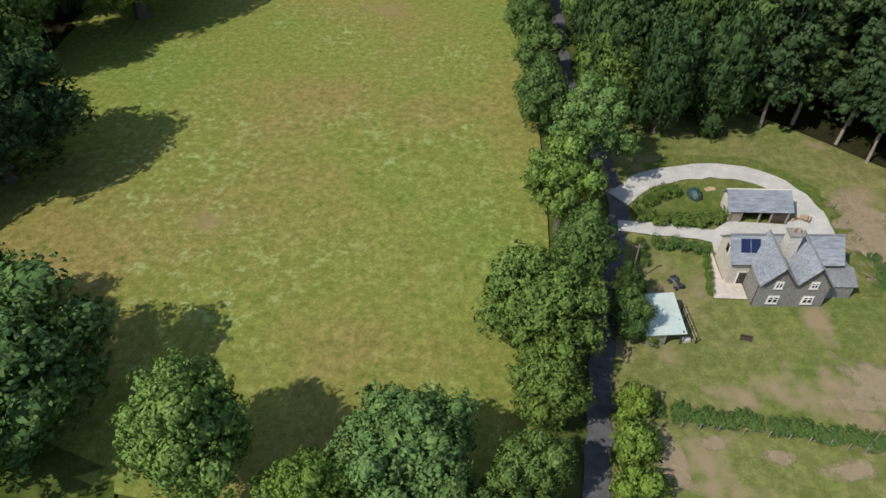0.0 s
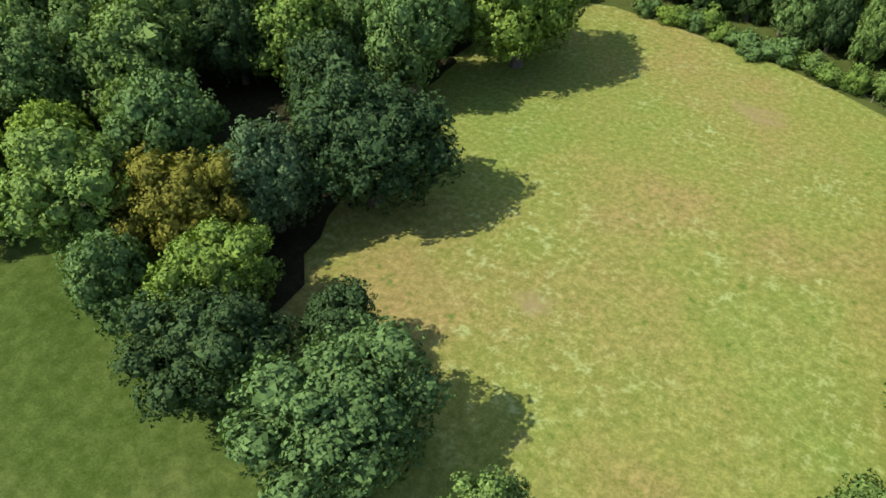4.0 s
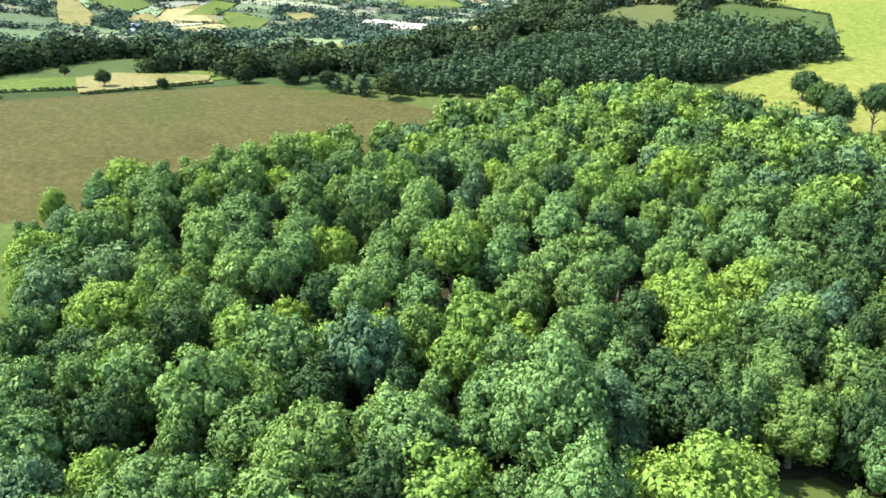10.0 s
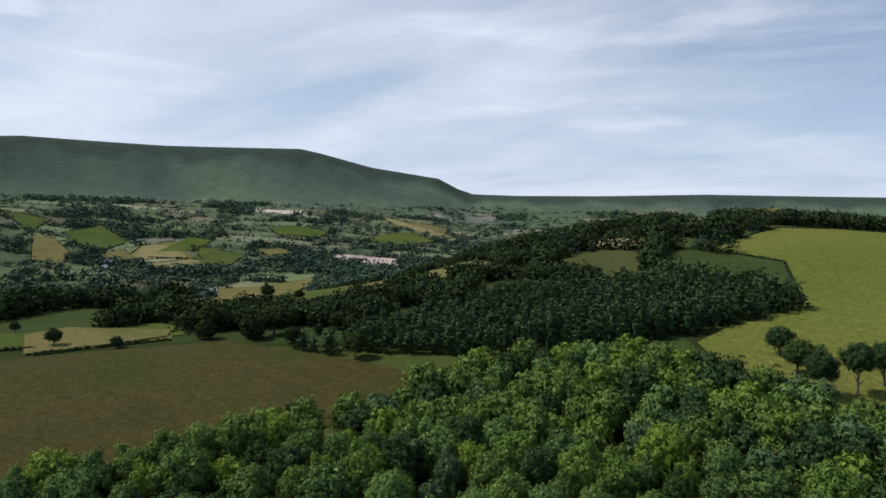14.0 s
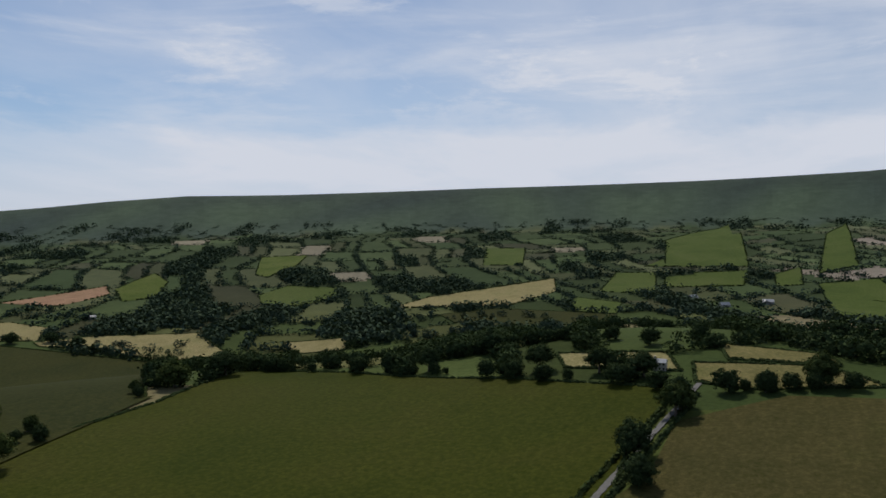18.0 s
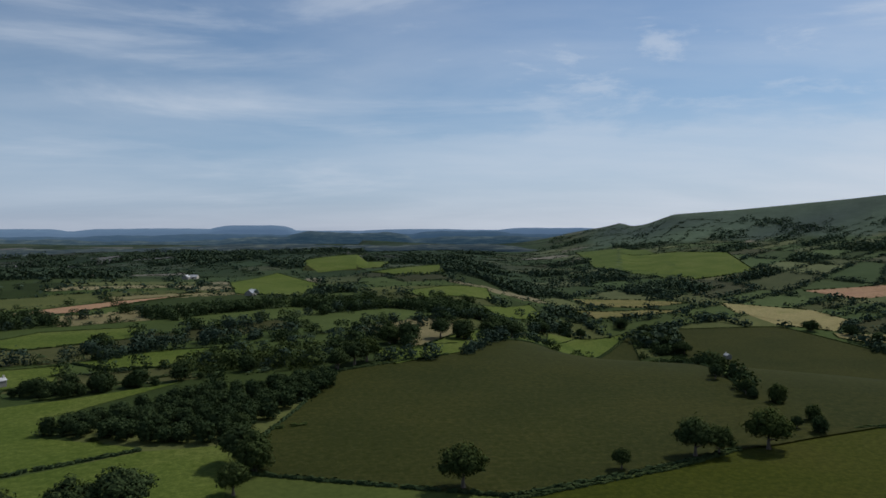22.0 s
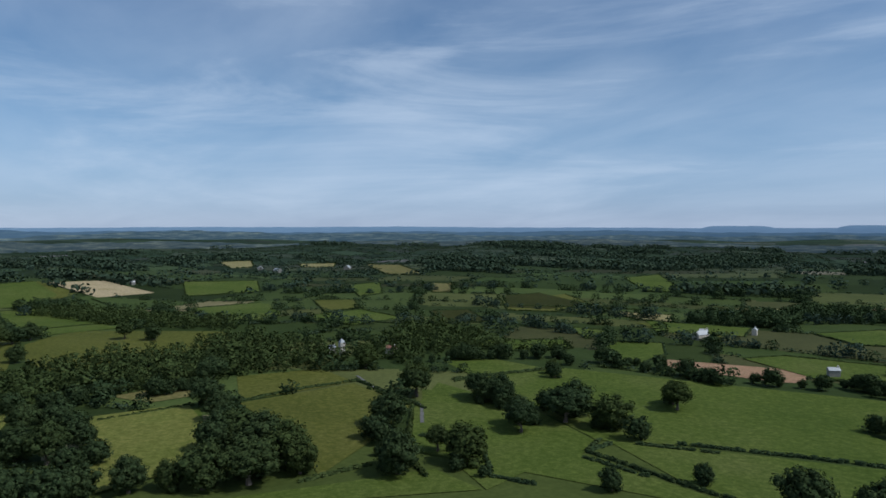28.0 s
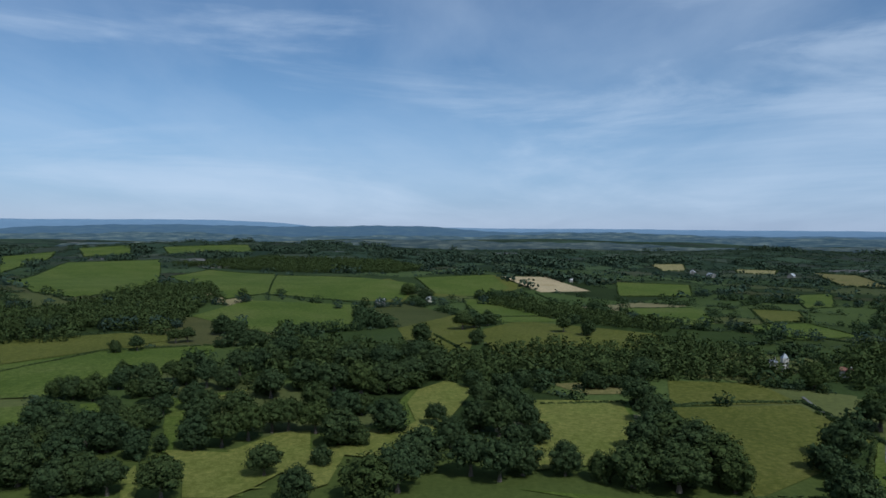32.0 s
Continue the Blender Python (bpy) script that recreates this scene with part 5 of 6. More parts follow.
    return np.vstack([v, core]), np.vstack([b + (0, 1, 2), b + (0, 2, 3), ct])


HEDGE = {lod: [hedge_arrays(s, n, size) for s in range(4)] for lod, n, size in ((0, 340, 0.13), (1, 14, 0.5))}


def hedge_run(points, tall, wide, step, lod, seed, vs, ts, gap=0.06):
    g = random.Random(seed)
    off = sum(len(v) for v in vs)
    for (x0, y0), (x1, y1) in zip(points, points[1:]):
        n = max(1, round(math.hypot(x1 - x0, y1 - y0) / step))
        turn = math.atan2(y1 - y0, x1 - x0)
        for k in range(n):
            if g.random() < gap:
                continue
            t = (k + 0.5) / n
            x, y = x0 + t * (x1 - x0) + g.uniform(-0.2, 0.2) * wide, y0 + t * (y1 - y0) + g.uniform(-0.2, 0.2) * wide
            v, tr = HEDGE[lod][g.randrange(4)]
            a = turn + g.uniform(-0.15, 0.15)
            h = tall * g.uniform(0.8, 1.2)
            px, py = v[:, 0] * step * 1.05, v[:, 1] * wide / 2
            vs.append(np.stack([px * math.cos(a) - py * math.sin(a) + x, px * math.sin(a) + py * math.cos(a) + y, v[:, 2] * h / 2 + hz(x, y) - 0.1], 1))
            ts.append(tr + off); off += len(v)


def hedge(points, tall=2.0, wide=2.4, step=1.0, lod=0, seed=1, label="trimmed green hedge", leaf="hedge"):
    vs, ts = [], []
    hedge_run(points, tall, wide, step, lod, seed, vs, ts)
    return tagged(mesh_object("hedge", np.vstack(vs), np.vstack(ts), LEAF[leaf]), label, "hedge")


for n, poly in enumerate(HEDGED):
    far = min(math.hypot(x - CX, y - CY) for x, y in poly)
    vs, ts = [], []
    for p, q in zip(poly, poly[1:] + poly[:1]):
        mx, my = np.array([(p[0] + q[0]) / 2]), np.array([(p[1] + q[1]) / 2])
        if far > 2700 or math.hypot(mx[0] - CX, my[0] - CY) < 245 or any(inside(o, mx, my)[0] for o in FIELD_POLYS if o is not poly):
            continue
        hedge_run([p, q], 1.7 if far < 1300 else 3.0, 2.4 if far < 1300 else 4.0, 2.0 if far < 500 else 4.0, 1, n, vs, ts, 0.06 if far < 1300 else 0.5)
    if vs:
        tagged(mesh_object("hedge", np.vstack(vs), np.vstack(ts), LEAF["far"]), "low dark hedgerow round a field", "hedge")

HEDGE_LINES = [[(121, -221), (86, -245), (26, -283)],
               [(146, -197), (137, -179), (116, -180), (85, -181), (34, -188)],
               [(282, -210), (282, -239), (272, -295)],
               [(-28, -309), (-45, -316)],
               [(121, -401), (54, -449)],
               [(-51, -445), (-140, -499)],
               [(308, -81), (316, -121), (317, -158)],
               [(321, -160), (250, -160), (237, -159)],
               [(198, -131), (160, -140), (136, -125), (118, -135)],
               [(173, -60), (175, -93)],
               [(132, -172), (100, -176)],
               [(137, -181), (138, -196)],
               [(131, -205), (102, -225)],
               [(287, -212), (277, -282)],
               [(315, -64), (309, -9)],
               [(864, 188), (845, 145)],
               [(600, 149), (579, 123)],
               [(715, -1), (725, -88)],
               [(1031, -106), (741, -150)],
               [(382, 335), (466, 308), (495, 230)],
               [(522, 421), (552, 359), (564, 292)],
               [(613, -235), (506, -310)],
               [(589, -475), (484, -626)],
               [(557, 51), (460, 24)]]
for n, line in enumerate(HEDGE_LINES):
    hedge(line, 1.8, 2.4, 2.0, 1, 80 + n, "low dark hedgerow dividing pastures", "far")

# scattered hedgerows, hedgerow trees and woods out to the hills
cand = 520000
cr, ca = rng.uniform(380, 3600, cand), rng.uniform(radians(3), radians(303), cand)
hx, hy = CX - cr * np.sin(ca), CY + cr * np.cos(ca)
at, edge = parcels(hx, hy)
hzz = height(hx, hy)
free = ~inside(WOOD, hx, hy) & ~inside(CON_WOOD, hx, hy) & ~inside(COPSE, hx, hy)
for poly in EAST_WOODS:
    free &= ~inside(poly, hx, hy)
for poly in FIELD_POLYS:
    free &= ~inside(poly, hx, hy)
thin_out = rng.uniform(0, 1, cand) < np.where((cr > 2400) & (ca < radians(165)), np.where(ca < radians(80), 0.7, 0.5), 1.0)
low = thin_out & ((hzz < 128) | (cr < 2000)) & ((cr < 3050) | (ca < radians(165)))
on_hedge = free & low & (edge < (2.2 + cr * 0.0012) * np.where(ca < radians(165), 1.5, 1.0)) & ~wood_parcel(at)
in_wood = free & low & wood_parcel(at) & (USE.ravel()[at] > np.where(ca > radians(165), np.where(cr > 1500, 0.85, 0.92), 0.805)) & (rng.uniform(0, 1, cand) < 0.36)
print("hedge clumps", on_hedge.sum(), "wood trees", in_wood.sum())


def clumps(name, px, py, pr, tall, wide, lod_form, label, category, leaf="far"):
    vs, ts, ns, off = [], [], [], 0
    pz = height(px, py)
    k = len(px)
    turn, which = rng.uniform(0, 6.28, k), rng.integers(0, 4, k)
    for s in range(4):
        v, t, nn = LOW[(*lod_form, s)]
        m = np.flatnonzero(which == s)
        if not len(m):
            continue
        c, sn = np.cos(turn[m])[:, None], np.sin(turn[m])[:, None]
        kx = (wide[m] / 4.4)[:, None]
        w = np.stack([(v[None, :, 0] * c - v[None, :, 1] * sn) * kx + px[m][:, None], (v[None, :, 0] * sn + v[None, :, 1] * c) * kx + py[m][:, None], v[None, :, 2] * (tall[m] / 10)[:, None] + pz[m][:, None] - 0.08 * tall[m][:, None]], -1)
        vs.append(w.reshape(-1, 3))
        ns.append(np.stack([nn[None, :, 0] * c - nn[None, :, 1] * sn, nn[None, :, 0] * sn + nn[None, :, 1] * c, np.broadcast_to(nn[None, :, 2], w.shape[:2])], -1).reshape(-1, 3))
        ts.append((t[None] + (np.arange(len(m)) * len(v))[:, None, None] + off).reshape(-1, 3)); off += len(m) * len(v)
    return tagged(mesh_object(name, np.vstack(vs), np.vstack(ts), LEAF[leaf], None, np.vstack(ns)), label, category, kind="stuff")


sel = np.flatnonzero(on_hedge)
sel = sel[rng.uniform(0, 1, len(sel)) < 0.75]
is_tree = rng.uniform(0, 1, len(sel)) < np.where(cr[sel] < 2000, 0.33, 0.24) * np.where(ca[sel] > radians(165), 0.8, np.where(cr[sel] < 2300, 1.9, 1.5)) * np.where(ca[sel] < radians(80), 1.4, 1.0)
# northern valley trees take the paler leaf colour with haze in it
north = ca < radians(80)
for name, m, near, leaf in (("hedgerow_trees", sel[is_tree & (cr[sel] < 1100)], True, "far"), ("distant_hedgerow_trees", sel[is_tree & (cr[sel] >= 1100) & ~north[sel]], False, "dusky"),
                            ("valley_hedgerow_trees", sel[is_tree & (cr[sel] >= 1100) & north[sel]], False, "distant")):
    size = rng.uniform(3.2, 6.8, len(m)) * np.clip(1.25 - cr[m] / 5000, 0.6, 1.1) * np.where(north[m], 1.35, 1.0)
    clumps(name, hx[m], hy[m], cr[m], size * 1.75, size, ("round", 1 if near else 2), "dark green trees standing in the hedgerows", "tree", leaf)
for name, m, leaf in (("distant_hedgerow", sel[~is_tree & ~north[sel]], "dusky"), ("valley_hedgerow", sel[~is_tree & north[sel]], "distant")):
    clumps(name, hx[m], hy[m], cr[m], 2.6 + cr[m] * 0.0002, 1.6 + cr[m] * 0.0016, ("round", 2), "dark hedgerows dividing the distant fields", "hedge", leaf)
m = np.flatnonzero(in_wood)
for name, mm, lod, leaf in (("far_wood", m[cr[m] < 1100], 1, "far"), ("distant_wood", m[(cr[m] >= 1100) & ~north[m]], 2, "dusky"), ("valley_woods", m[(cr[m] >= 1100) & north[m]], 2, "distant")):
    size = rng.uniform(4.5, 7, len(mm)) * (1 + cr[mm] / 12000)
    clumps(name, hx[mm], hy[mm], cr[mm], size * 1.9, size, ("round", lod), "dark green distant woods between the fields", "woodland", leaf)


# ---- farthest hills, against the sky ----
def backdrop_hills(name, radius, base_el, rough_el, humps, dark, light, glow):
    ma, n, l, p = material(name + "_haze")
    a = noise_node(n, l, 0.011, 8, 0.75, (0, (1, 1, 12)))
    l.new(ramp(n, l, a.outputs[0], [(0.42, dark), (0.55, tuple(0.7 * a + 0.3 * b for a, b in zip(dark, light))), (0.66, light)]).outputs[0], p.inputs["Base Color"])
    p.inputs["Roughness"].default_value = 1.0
    # haze over the hills is put into their blue base colours and this faint glow
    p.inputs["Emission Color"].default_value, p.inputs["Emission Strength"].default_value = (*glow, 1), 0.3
    verts, faces, k = [], [], 1440
    for i in range(k):
        yaw = i * 360 / k
        a = radians(yaw)
        el = base_el + rough_el * (math.sin(yaw / 7.0 + radius) + 0.8 * math.sin(yaw / 2.7 + 1) + 0.4 * math.sin(yaw * 1.3 + radius) + 0.25 * math.sin(yaw * 4.1))
        for mid, half, up in humps:
            el += up * max(0, 1 - abs((yaw - mid) / half) ** 5)
        for r, z in ((radius - 60, -140), (radius - 30, 101 + radius * math.tan(radians(el - 0.35))), (radius, 101 + radius * math.tan(radians(el)))):
            verts.append((CX - r * math.sin(a), CY + r * math.cos(a), z))
    for i in range(k):
        j = (i + 1) % k
        for s in (0, 1):
            faces.append((i * 3 + s, j * 3 + s, j * 3 + s + 1, i * 3 + s + 1))
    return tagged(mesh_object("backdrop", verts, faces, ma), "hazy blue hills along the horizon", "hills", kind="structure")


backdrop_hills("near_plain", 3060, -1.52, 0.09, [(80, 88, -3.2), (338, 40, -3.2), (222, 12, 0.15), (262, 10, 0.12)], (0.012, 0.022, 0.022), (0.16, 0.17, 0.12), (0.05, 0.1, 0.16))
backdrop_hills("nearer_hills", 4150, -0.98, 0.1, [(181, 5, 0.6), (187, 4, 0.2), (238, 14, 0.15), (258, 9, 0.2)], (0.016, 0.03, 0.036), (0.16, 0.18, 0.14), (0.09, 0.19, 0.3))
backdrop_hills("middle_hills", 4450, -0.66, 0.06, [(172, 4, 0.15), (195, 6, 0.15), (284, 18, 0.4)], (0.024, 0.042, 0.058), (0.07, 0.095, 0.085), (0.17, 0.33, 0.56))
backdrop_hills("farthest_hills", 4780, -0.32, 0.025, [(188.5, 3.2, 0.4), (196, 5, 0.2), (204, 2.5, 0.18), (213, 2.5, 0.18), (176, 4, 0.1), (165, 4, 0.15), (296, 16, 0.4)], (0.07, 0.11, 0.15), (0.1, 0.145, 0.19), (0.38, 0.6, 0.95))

# ---- house and garden ----
SLATE = rough("blue_grey_slate", (0.12, 0.135, 0.155), (0.31, 0.335, 0.365), 1.6, 0.5, 0.5, stretch=(0, (0.5, 2.5, 2.5)))
STONE = rough("grey_rubble_stone", (0.13, 0.125, 0.115), (0.27, 0.26, 0.235), 3.5, 0.9, 0.8)
PALE_STONE = rough("pale_dressed_stone", (0.42, 0.39, 0.34), (0.6, 0.56, 0.5), 3.0, 0.85, 0.4)
CREAM = rough("cream_limewashed_stone", (0.4, 0.36, 0.3), (0.55, 0.5, 0.43), 2.0, 0.9, 0.5)
RENDER = rough("white_lime_render", (0.62, 0.6, 0.56), (0.76, 0.74, 0.7), 1.5, 0.9, 0.2)
WHITE = rough("white_gloss_paint", (0.74, 0.74, 0.72), (0.82, 0.82, 0.8), 6.0, 0.4, 0.1)
DARK_WOOD = rough("dark_stained_wood", (0.03, 0.022, 0.016), (0.07, 0.05, 0.035), 5.0, 0.7, 0.4)
GREY_WOOD = rough("weathered_grey_wood", (0.16, 0.14, 0.11), (0.34, 0.3, 0.25), 4.0, 0.9, 0.5)
GRAVEL = rough("pale_limestone_gravel", (0.34, 0.33, 0.3), (0.5, 0.485, 0.45), 5.0, 0.95, 0.6)
ASPHALT = rough("worn_grey_asphalt", (0.045, 0.046, 0.05), (0.1, 0.1, 0.105), 1.2, 0.9, 0.4)
PAVING = rough("buff_stone_paving", (0.4, 0.35, 0.3), (0.55, 0.49, 0.43), 2.0, 0.9, 0.4)
TIN = rough("pale_green_painted_sheet", (0.44, 0.52, 0.47), (0.56, 0.63, 0.57), 1.0, 0.45, 0.1, 0.2)
TARP = rough("dark_green_canvas", (0.012, 0.035, 0.035), (0.03, 0.07, 0.065), 3.0, 0.6, 0.3)
RUBBER = rough("black_rubber", (0.015, 0.015, 0.015), (0.03, 0.03, 0.03), 5.0, 0.8, 0.3)
METAL = rough("dull_grey_metal", (0.2, 0.2, 0.21), (0.35, 0.35, 0.36), 4.0, 0.4, 0.1, 0.8)
LOGS = rough("cut_log_ends", (0.25, 0.17, 0.1), (0.5, 0.38, 0.25), 6.0, 0.9, 0.5)
GLASS, gn, gl, gp = material("dark_window_glass")
gp.inputs["Base Color"].default_value, gp.inputs["Roughness"].default_value, gp.inputs["Specular IOR Level"].default_value = (0.015, 0.02, 0.025, 1), 0.06, 0.9
SOLAR, sn, sl, sp = material("dark_blue_solar_cells")
sw = noise_node(sn, sl, 8.0, 2, 0.4)
sl.new(ramp(sn, sl, sw.outputs[0], [(0.35, (0.008, 0.014, 0.05)), (0.65, (0.014, 0.024, 0.075))]).outputs[0], sp.inputs["Base Color"])
sp.inputs["Roughness"].default_value = 0.2


def box(bm, x0, y0, z0, x1, y1, z1, bevel=0.0):
    r = bmesh.ops.create_cube(bm, size=1, matrix=Matrix.Translation(((x0 + x1) / 2, (y0 + y1) / 2, (z0 + z1) / 2)) @ Matrix.Diagonal((x1 - x0, y1 - y0, z1 - z0, 1)))
    if bevel:
        bmesh.ops.bevel(bm, geom=list({e for v in r["verts"] for e in v.link_edges}), offset=bevel, segments=1, affect="EDGES")


def boxed(name, dims, ma, parent, label="", bevel=0.02):
    bm = bmesh.new()
    box(bm, *dims, bevel)
    return part(name, bm, ma, parent, label)


def slab(name, corners, thick, ma, parent, label=""):
    """A flat panel with thickness, from its upper corners."""
    bm = bmesh.new()
    up = (Vector(corners[1]) - Vector(corners[0])).cross(Vector(corners[2]) - Vector(corners[0])).normalized()
    if up.z < 0:
        up = -up
    a = [bm.verts.new(c) for c in corners]
    b = [bm.verts.new(Vector(c) - up * thick) for c in corners]
    bm.faces.new(a); bm.faces.new(b[::-1])
    for i in range(len(a)):
        j = (i + 1) % len(a)
        bm.faces.new((a[i], b[i], b[j], a[j]))
    bmesh.ops.recalc_face_normals(bm, faces=bm.faces)
    return part(name, bm, ma, parent, label)


def gable_block(name, x0, y0, x1, y1, eave, ridge, along, ma, parent, label=""):
    """Walls with two gables, as one solid under the roof; the ridge runs along x or y."""
    bm = bmesh.new()
    if along == "x":
        ym = (y0 + y1) / 2
        prof = [(y0, 0), (y1, 0), (y1, eave), (ym, ridge), (y0, eave)]
        ends = [[bm.verts.new((x, y, z)) for y, z in prof] for x in (x0, x1)]
    else:
        xm = (x0 + x1) / 2
        prof = [(x0, 0), (x1, 0), (x1, eave), (xm, ridge), (x0, eave)]
        ends = [[bm.verts.new((x, y, z)) for x, z in prof] for y in (y0, y1)]
    bm.faces.new(ends[0]); bm.faces.new(ends[1])
    for i in range(5):
        j = (i + 1) % 5
        bm.faces.new((ends[0][i], ends[0][j], ends[1][j], ends[1][i]))
    bmesh.ops.recalc_face_normals(bm, faces=bm.faces)
    return part(name, bm, ma, parent, label)


def window_unit(parent, x, y, z, w, h, lights, label="white-painted casement window"):
    """A window in a wall that faces -y."""
    f = boxed("window", (x - w / 2 - 0.12, y - 0.05, z - 0.12, x + w / 2 + 0.12, y + 0.05, z + h + 0.12), PALE_STONE, parent, label, 0.015)
    for k in range(lights):
        a = x - w / 2 + k * w / lights
        boxed("pane", (a + 0.05, y - 0.075, z + 0.05, a + w / lights - 0.05, y - 0.04, z + h - 0.05), GLASS, f, "", 0.0)
    bm = bmesh.new()
    for k in range(lights + 1):
        a = x - w / 2 + k * w / lights
        box(bm, a - 0.045, y - 0.11, z - 0.04, a + 0.045, y - 0.045, z + h + 0.04)
    for zz in (z - 0.03, z + h * 0.62, z + h - 0.03):
        box(bm, x - w / 2, y - 0.105, zz - 0.02, x + w / 2, y - 0.046, zz + 0.04)
    part("frame", bm, WHITE, f, "white-painted timber frame")
    boxed("sill", (x - w / 2 - 0.18, y - 0.16, z - 0.2, x + w / 2 + 0.18, y - 0.02, z - 0.1), PALE_STONE, f)


gz = 0.2
RIDGE = rough("grey_ridge_tiles", (0.13, 0.135, 0.14), (0.22, 0.22, 0.22), 3.0, 0.85, 0.3)
house = thing("house", 32.0, 52.2, gz, -1.0, "grey stone lodge house with slate roof and twin front gables", "house")
gable_block("wall", 0, 2.9, 12.0, 7.2, 3.7, 5.75, "x", CREAM, house, "cream limewashed main range")
for k, (a, b) in enumerate(((2.1, 5.85), (5.9, 9.6))):
    gable_block("wall", a, -0.45, b, 4.6, 3.9, 6.25, "y", STONE, house, "grey rubble stone gable wing")
    m = (a + b) / 2
    for side, x0 in ((-1, a - (0.22 if k == 0 else 0)), (1, b + (0.22 if k == 1 else 0))):
        drop = 3.9 - (0.25 if (side < 0) == (k == 0) else 0) + 0.12
        slab("roof", [(m, -0.7, 6.45), (x0, -0.7, drop), (x0, 5.3, drop), (m, 5.3, 6.45)], 0.14, SLATE, house, "blue-grey slate roof slope")
    bm = bmesh.new()
    box(bm, m - 0.1, -0.73, 6.38, m + 0.1, 5.3, 6.54, 0.03)
    part("ridge", bm, RIDGE, house, "grey ridge tiles")
    window_unit(house, m + 0.05, -0.47, 0.95, 1.05, 0.95, 2)
    window_unit(house, m + 0.05, -0.47, 3.35, 0.68, 0.8, 2)
    for side, x0 in ((-1, a), (1, b)):
        slab("bargeboard", [(m, -0.76, 6.36), (x0, -0.76, 3.82), (x0, -0.68, 3.82), (m, -0.68, 6.36)], 0.2, DARK_WOOD, house, "dark bargeboard")
for y0, name in ((2.65, "south"), (7.45, "north")):
    slab("roof", [(-0.25, 5.05, 5.98), (-0.25, y0, 3.62), (12.3, y0, 3.62), (12.3, 5.05, 5.98)], 0.14, SLATE, house, "blue-grey slate roof slope")
boxed("ridge", (-0.3, 4.94, 5.9, 12.35, 5.16, 6.08), RIDGE, house, "grey ridge tiles", 0.03)
boxed("gutter", (-0.2, 2.56, 3.46, 2.0, 2.68, 3.56), DARK_WOOD, house, "dark gutter")
boxed("gutter", (9.7, 2.56, 3.46, 12.2, 2.68, 3.56), DARK_WOOD, house, "dark gutter")
chim = boxed("chimney", (5.2, 3.2, 3.6, 6.6, 4.4, 7.4), PALE_STONE, house, "broad pale stone chimney stack", 0.05)
boxed("cap", (5.1, 3.1, 7.4, 6.7, 4.5, 7.6), STONE, chim, "stone cap", 0.03)
for cx in (5.6, 6.3):
    bm = bmesh.new()
    tube(bm, [(cx, 3.8, 7.58), (cx, 3.8, 8.1)], [0.17, 0.14], 10)
    part("chimney_pot", bm, LOGS, chim, "buff clay chimney pot")
for k in range(2):
    a = 0.85 + k * 1.12
    zz = lambda y: 3.62 + (y - 2.65) * (5.98 - 3.62) / 2.4
    pnl = slab("solar_panel", [(a, 3.55, zz(3.55) + 0.1), (a + 1.02, 3.55, zz(3.55) + 0.1), (a + 1.02, 4.65, zz(4.65) + 0.1), (a, 4.65, zz(4.65) + 0.1)], 0.06, SOLAR, house, "dark blue solar panel")
door = boxed("door", (1.15, 2.82, 0.1, 2.0, 2.95, 2.15), DARK_WOOD, house, "dark open front doorway")
boxed("door_frame", (1.02, 2.84, 0.0, 1.15, 2.93, 2.28), WHITE, house, "white door frame")
boxed("lintel", (1.02, 2.84, 2.15, 2.1, 2.93, 2.3), PALE_STONE, house, "stone lintel")
bm = bmesh.new()
tube(bm, [(1.3, 2.8, 1.05), (1.3, 2.74, 1.05), (1.42, 2.74, 1.05)], [0.02, 0.02, 0.02], 6)
part("door_handle", bm, METAL, door)
boxed("extension", (9.75, 0.9, 0, 13.3, 2.88, 2.25), STONE, house, "low stone lean-to", 0.04)
slab("roof", [(9.66, 2.9, 3.2), (9.66, 0.7, 2.25), (13.5, 0.7, 2.25), (13.5, 2.9, 3.2)], 0.12, RIDGE, house, "dark grey lean-to roof")
boxed("extension", (12.02, 2.9, 0, 13.3, 6.4, 2.9), STONE, house, "low stone end wall", 0.04)
west = boxed("window", (-0.06, 4.6, 3.4, 0.03, 5.4, 4.4), GLASS, house, "small round-headed gable window", 0.02)
boxed("frame", (-0.09, 4.5, 3.3, -0.02, 4.62, 4.5), WHITE, west)
bm = bmesh.new()
tube(bm, [(2.0, -0.3, 0), (2.0, -0.3, 3.6)], [0.05, 0.05], 6)
part("downpipe", bm, DARK_WOOD, house, "dark downpipe")

# open-fronted garage
garage = thing("garage", 35.2, 65.2, gz, -2.0, "open-fronted stone cart shed with a slate roof on timber posts", "outbuilding")
boxed("wall", (0, 3.5, 0, 7.4, 3.8, 2.4), STONE, garage, "rear stone wall")
for x in (0, 7.1):
    boxed("wall", (x, 0.3, 0, x + 0.3, 3.5, 2.5), PALE_STONE, garage, "side stone wall")
slab("roof", [(-0.25, 2.6, 3.75), (-0.25, -0.05, 2.3), (7.65, -0.05, 2.3), (7.65, 2.6, 3.75)], 0.12, SLATE, garage, "slate roof slope")
slab("roof", [(-0.25, 2.6, 3.75), (-0.25, 4.1, 2.35), (7.65, 4.1, 2.35), (7.65, 2.6, 3.75)], 0.12, SLATE, garage, "slate roof slope")
boxed("ridge", (-0.3, 2.5, 3.68, 7.7, 2.7, 3.84), PALE_STONE, garage, "pale ridge tiles", 0.03)
for x in (0.15, 1.5, 3.75, 5.2, 7.2):
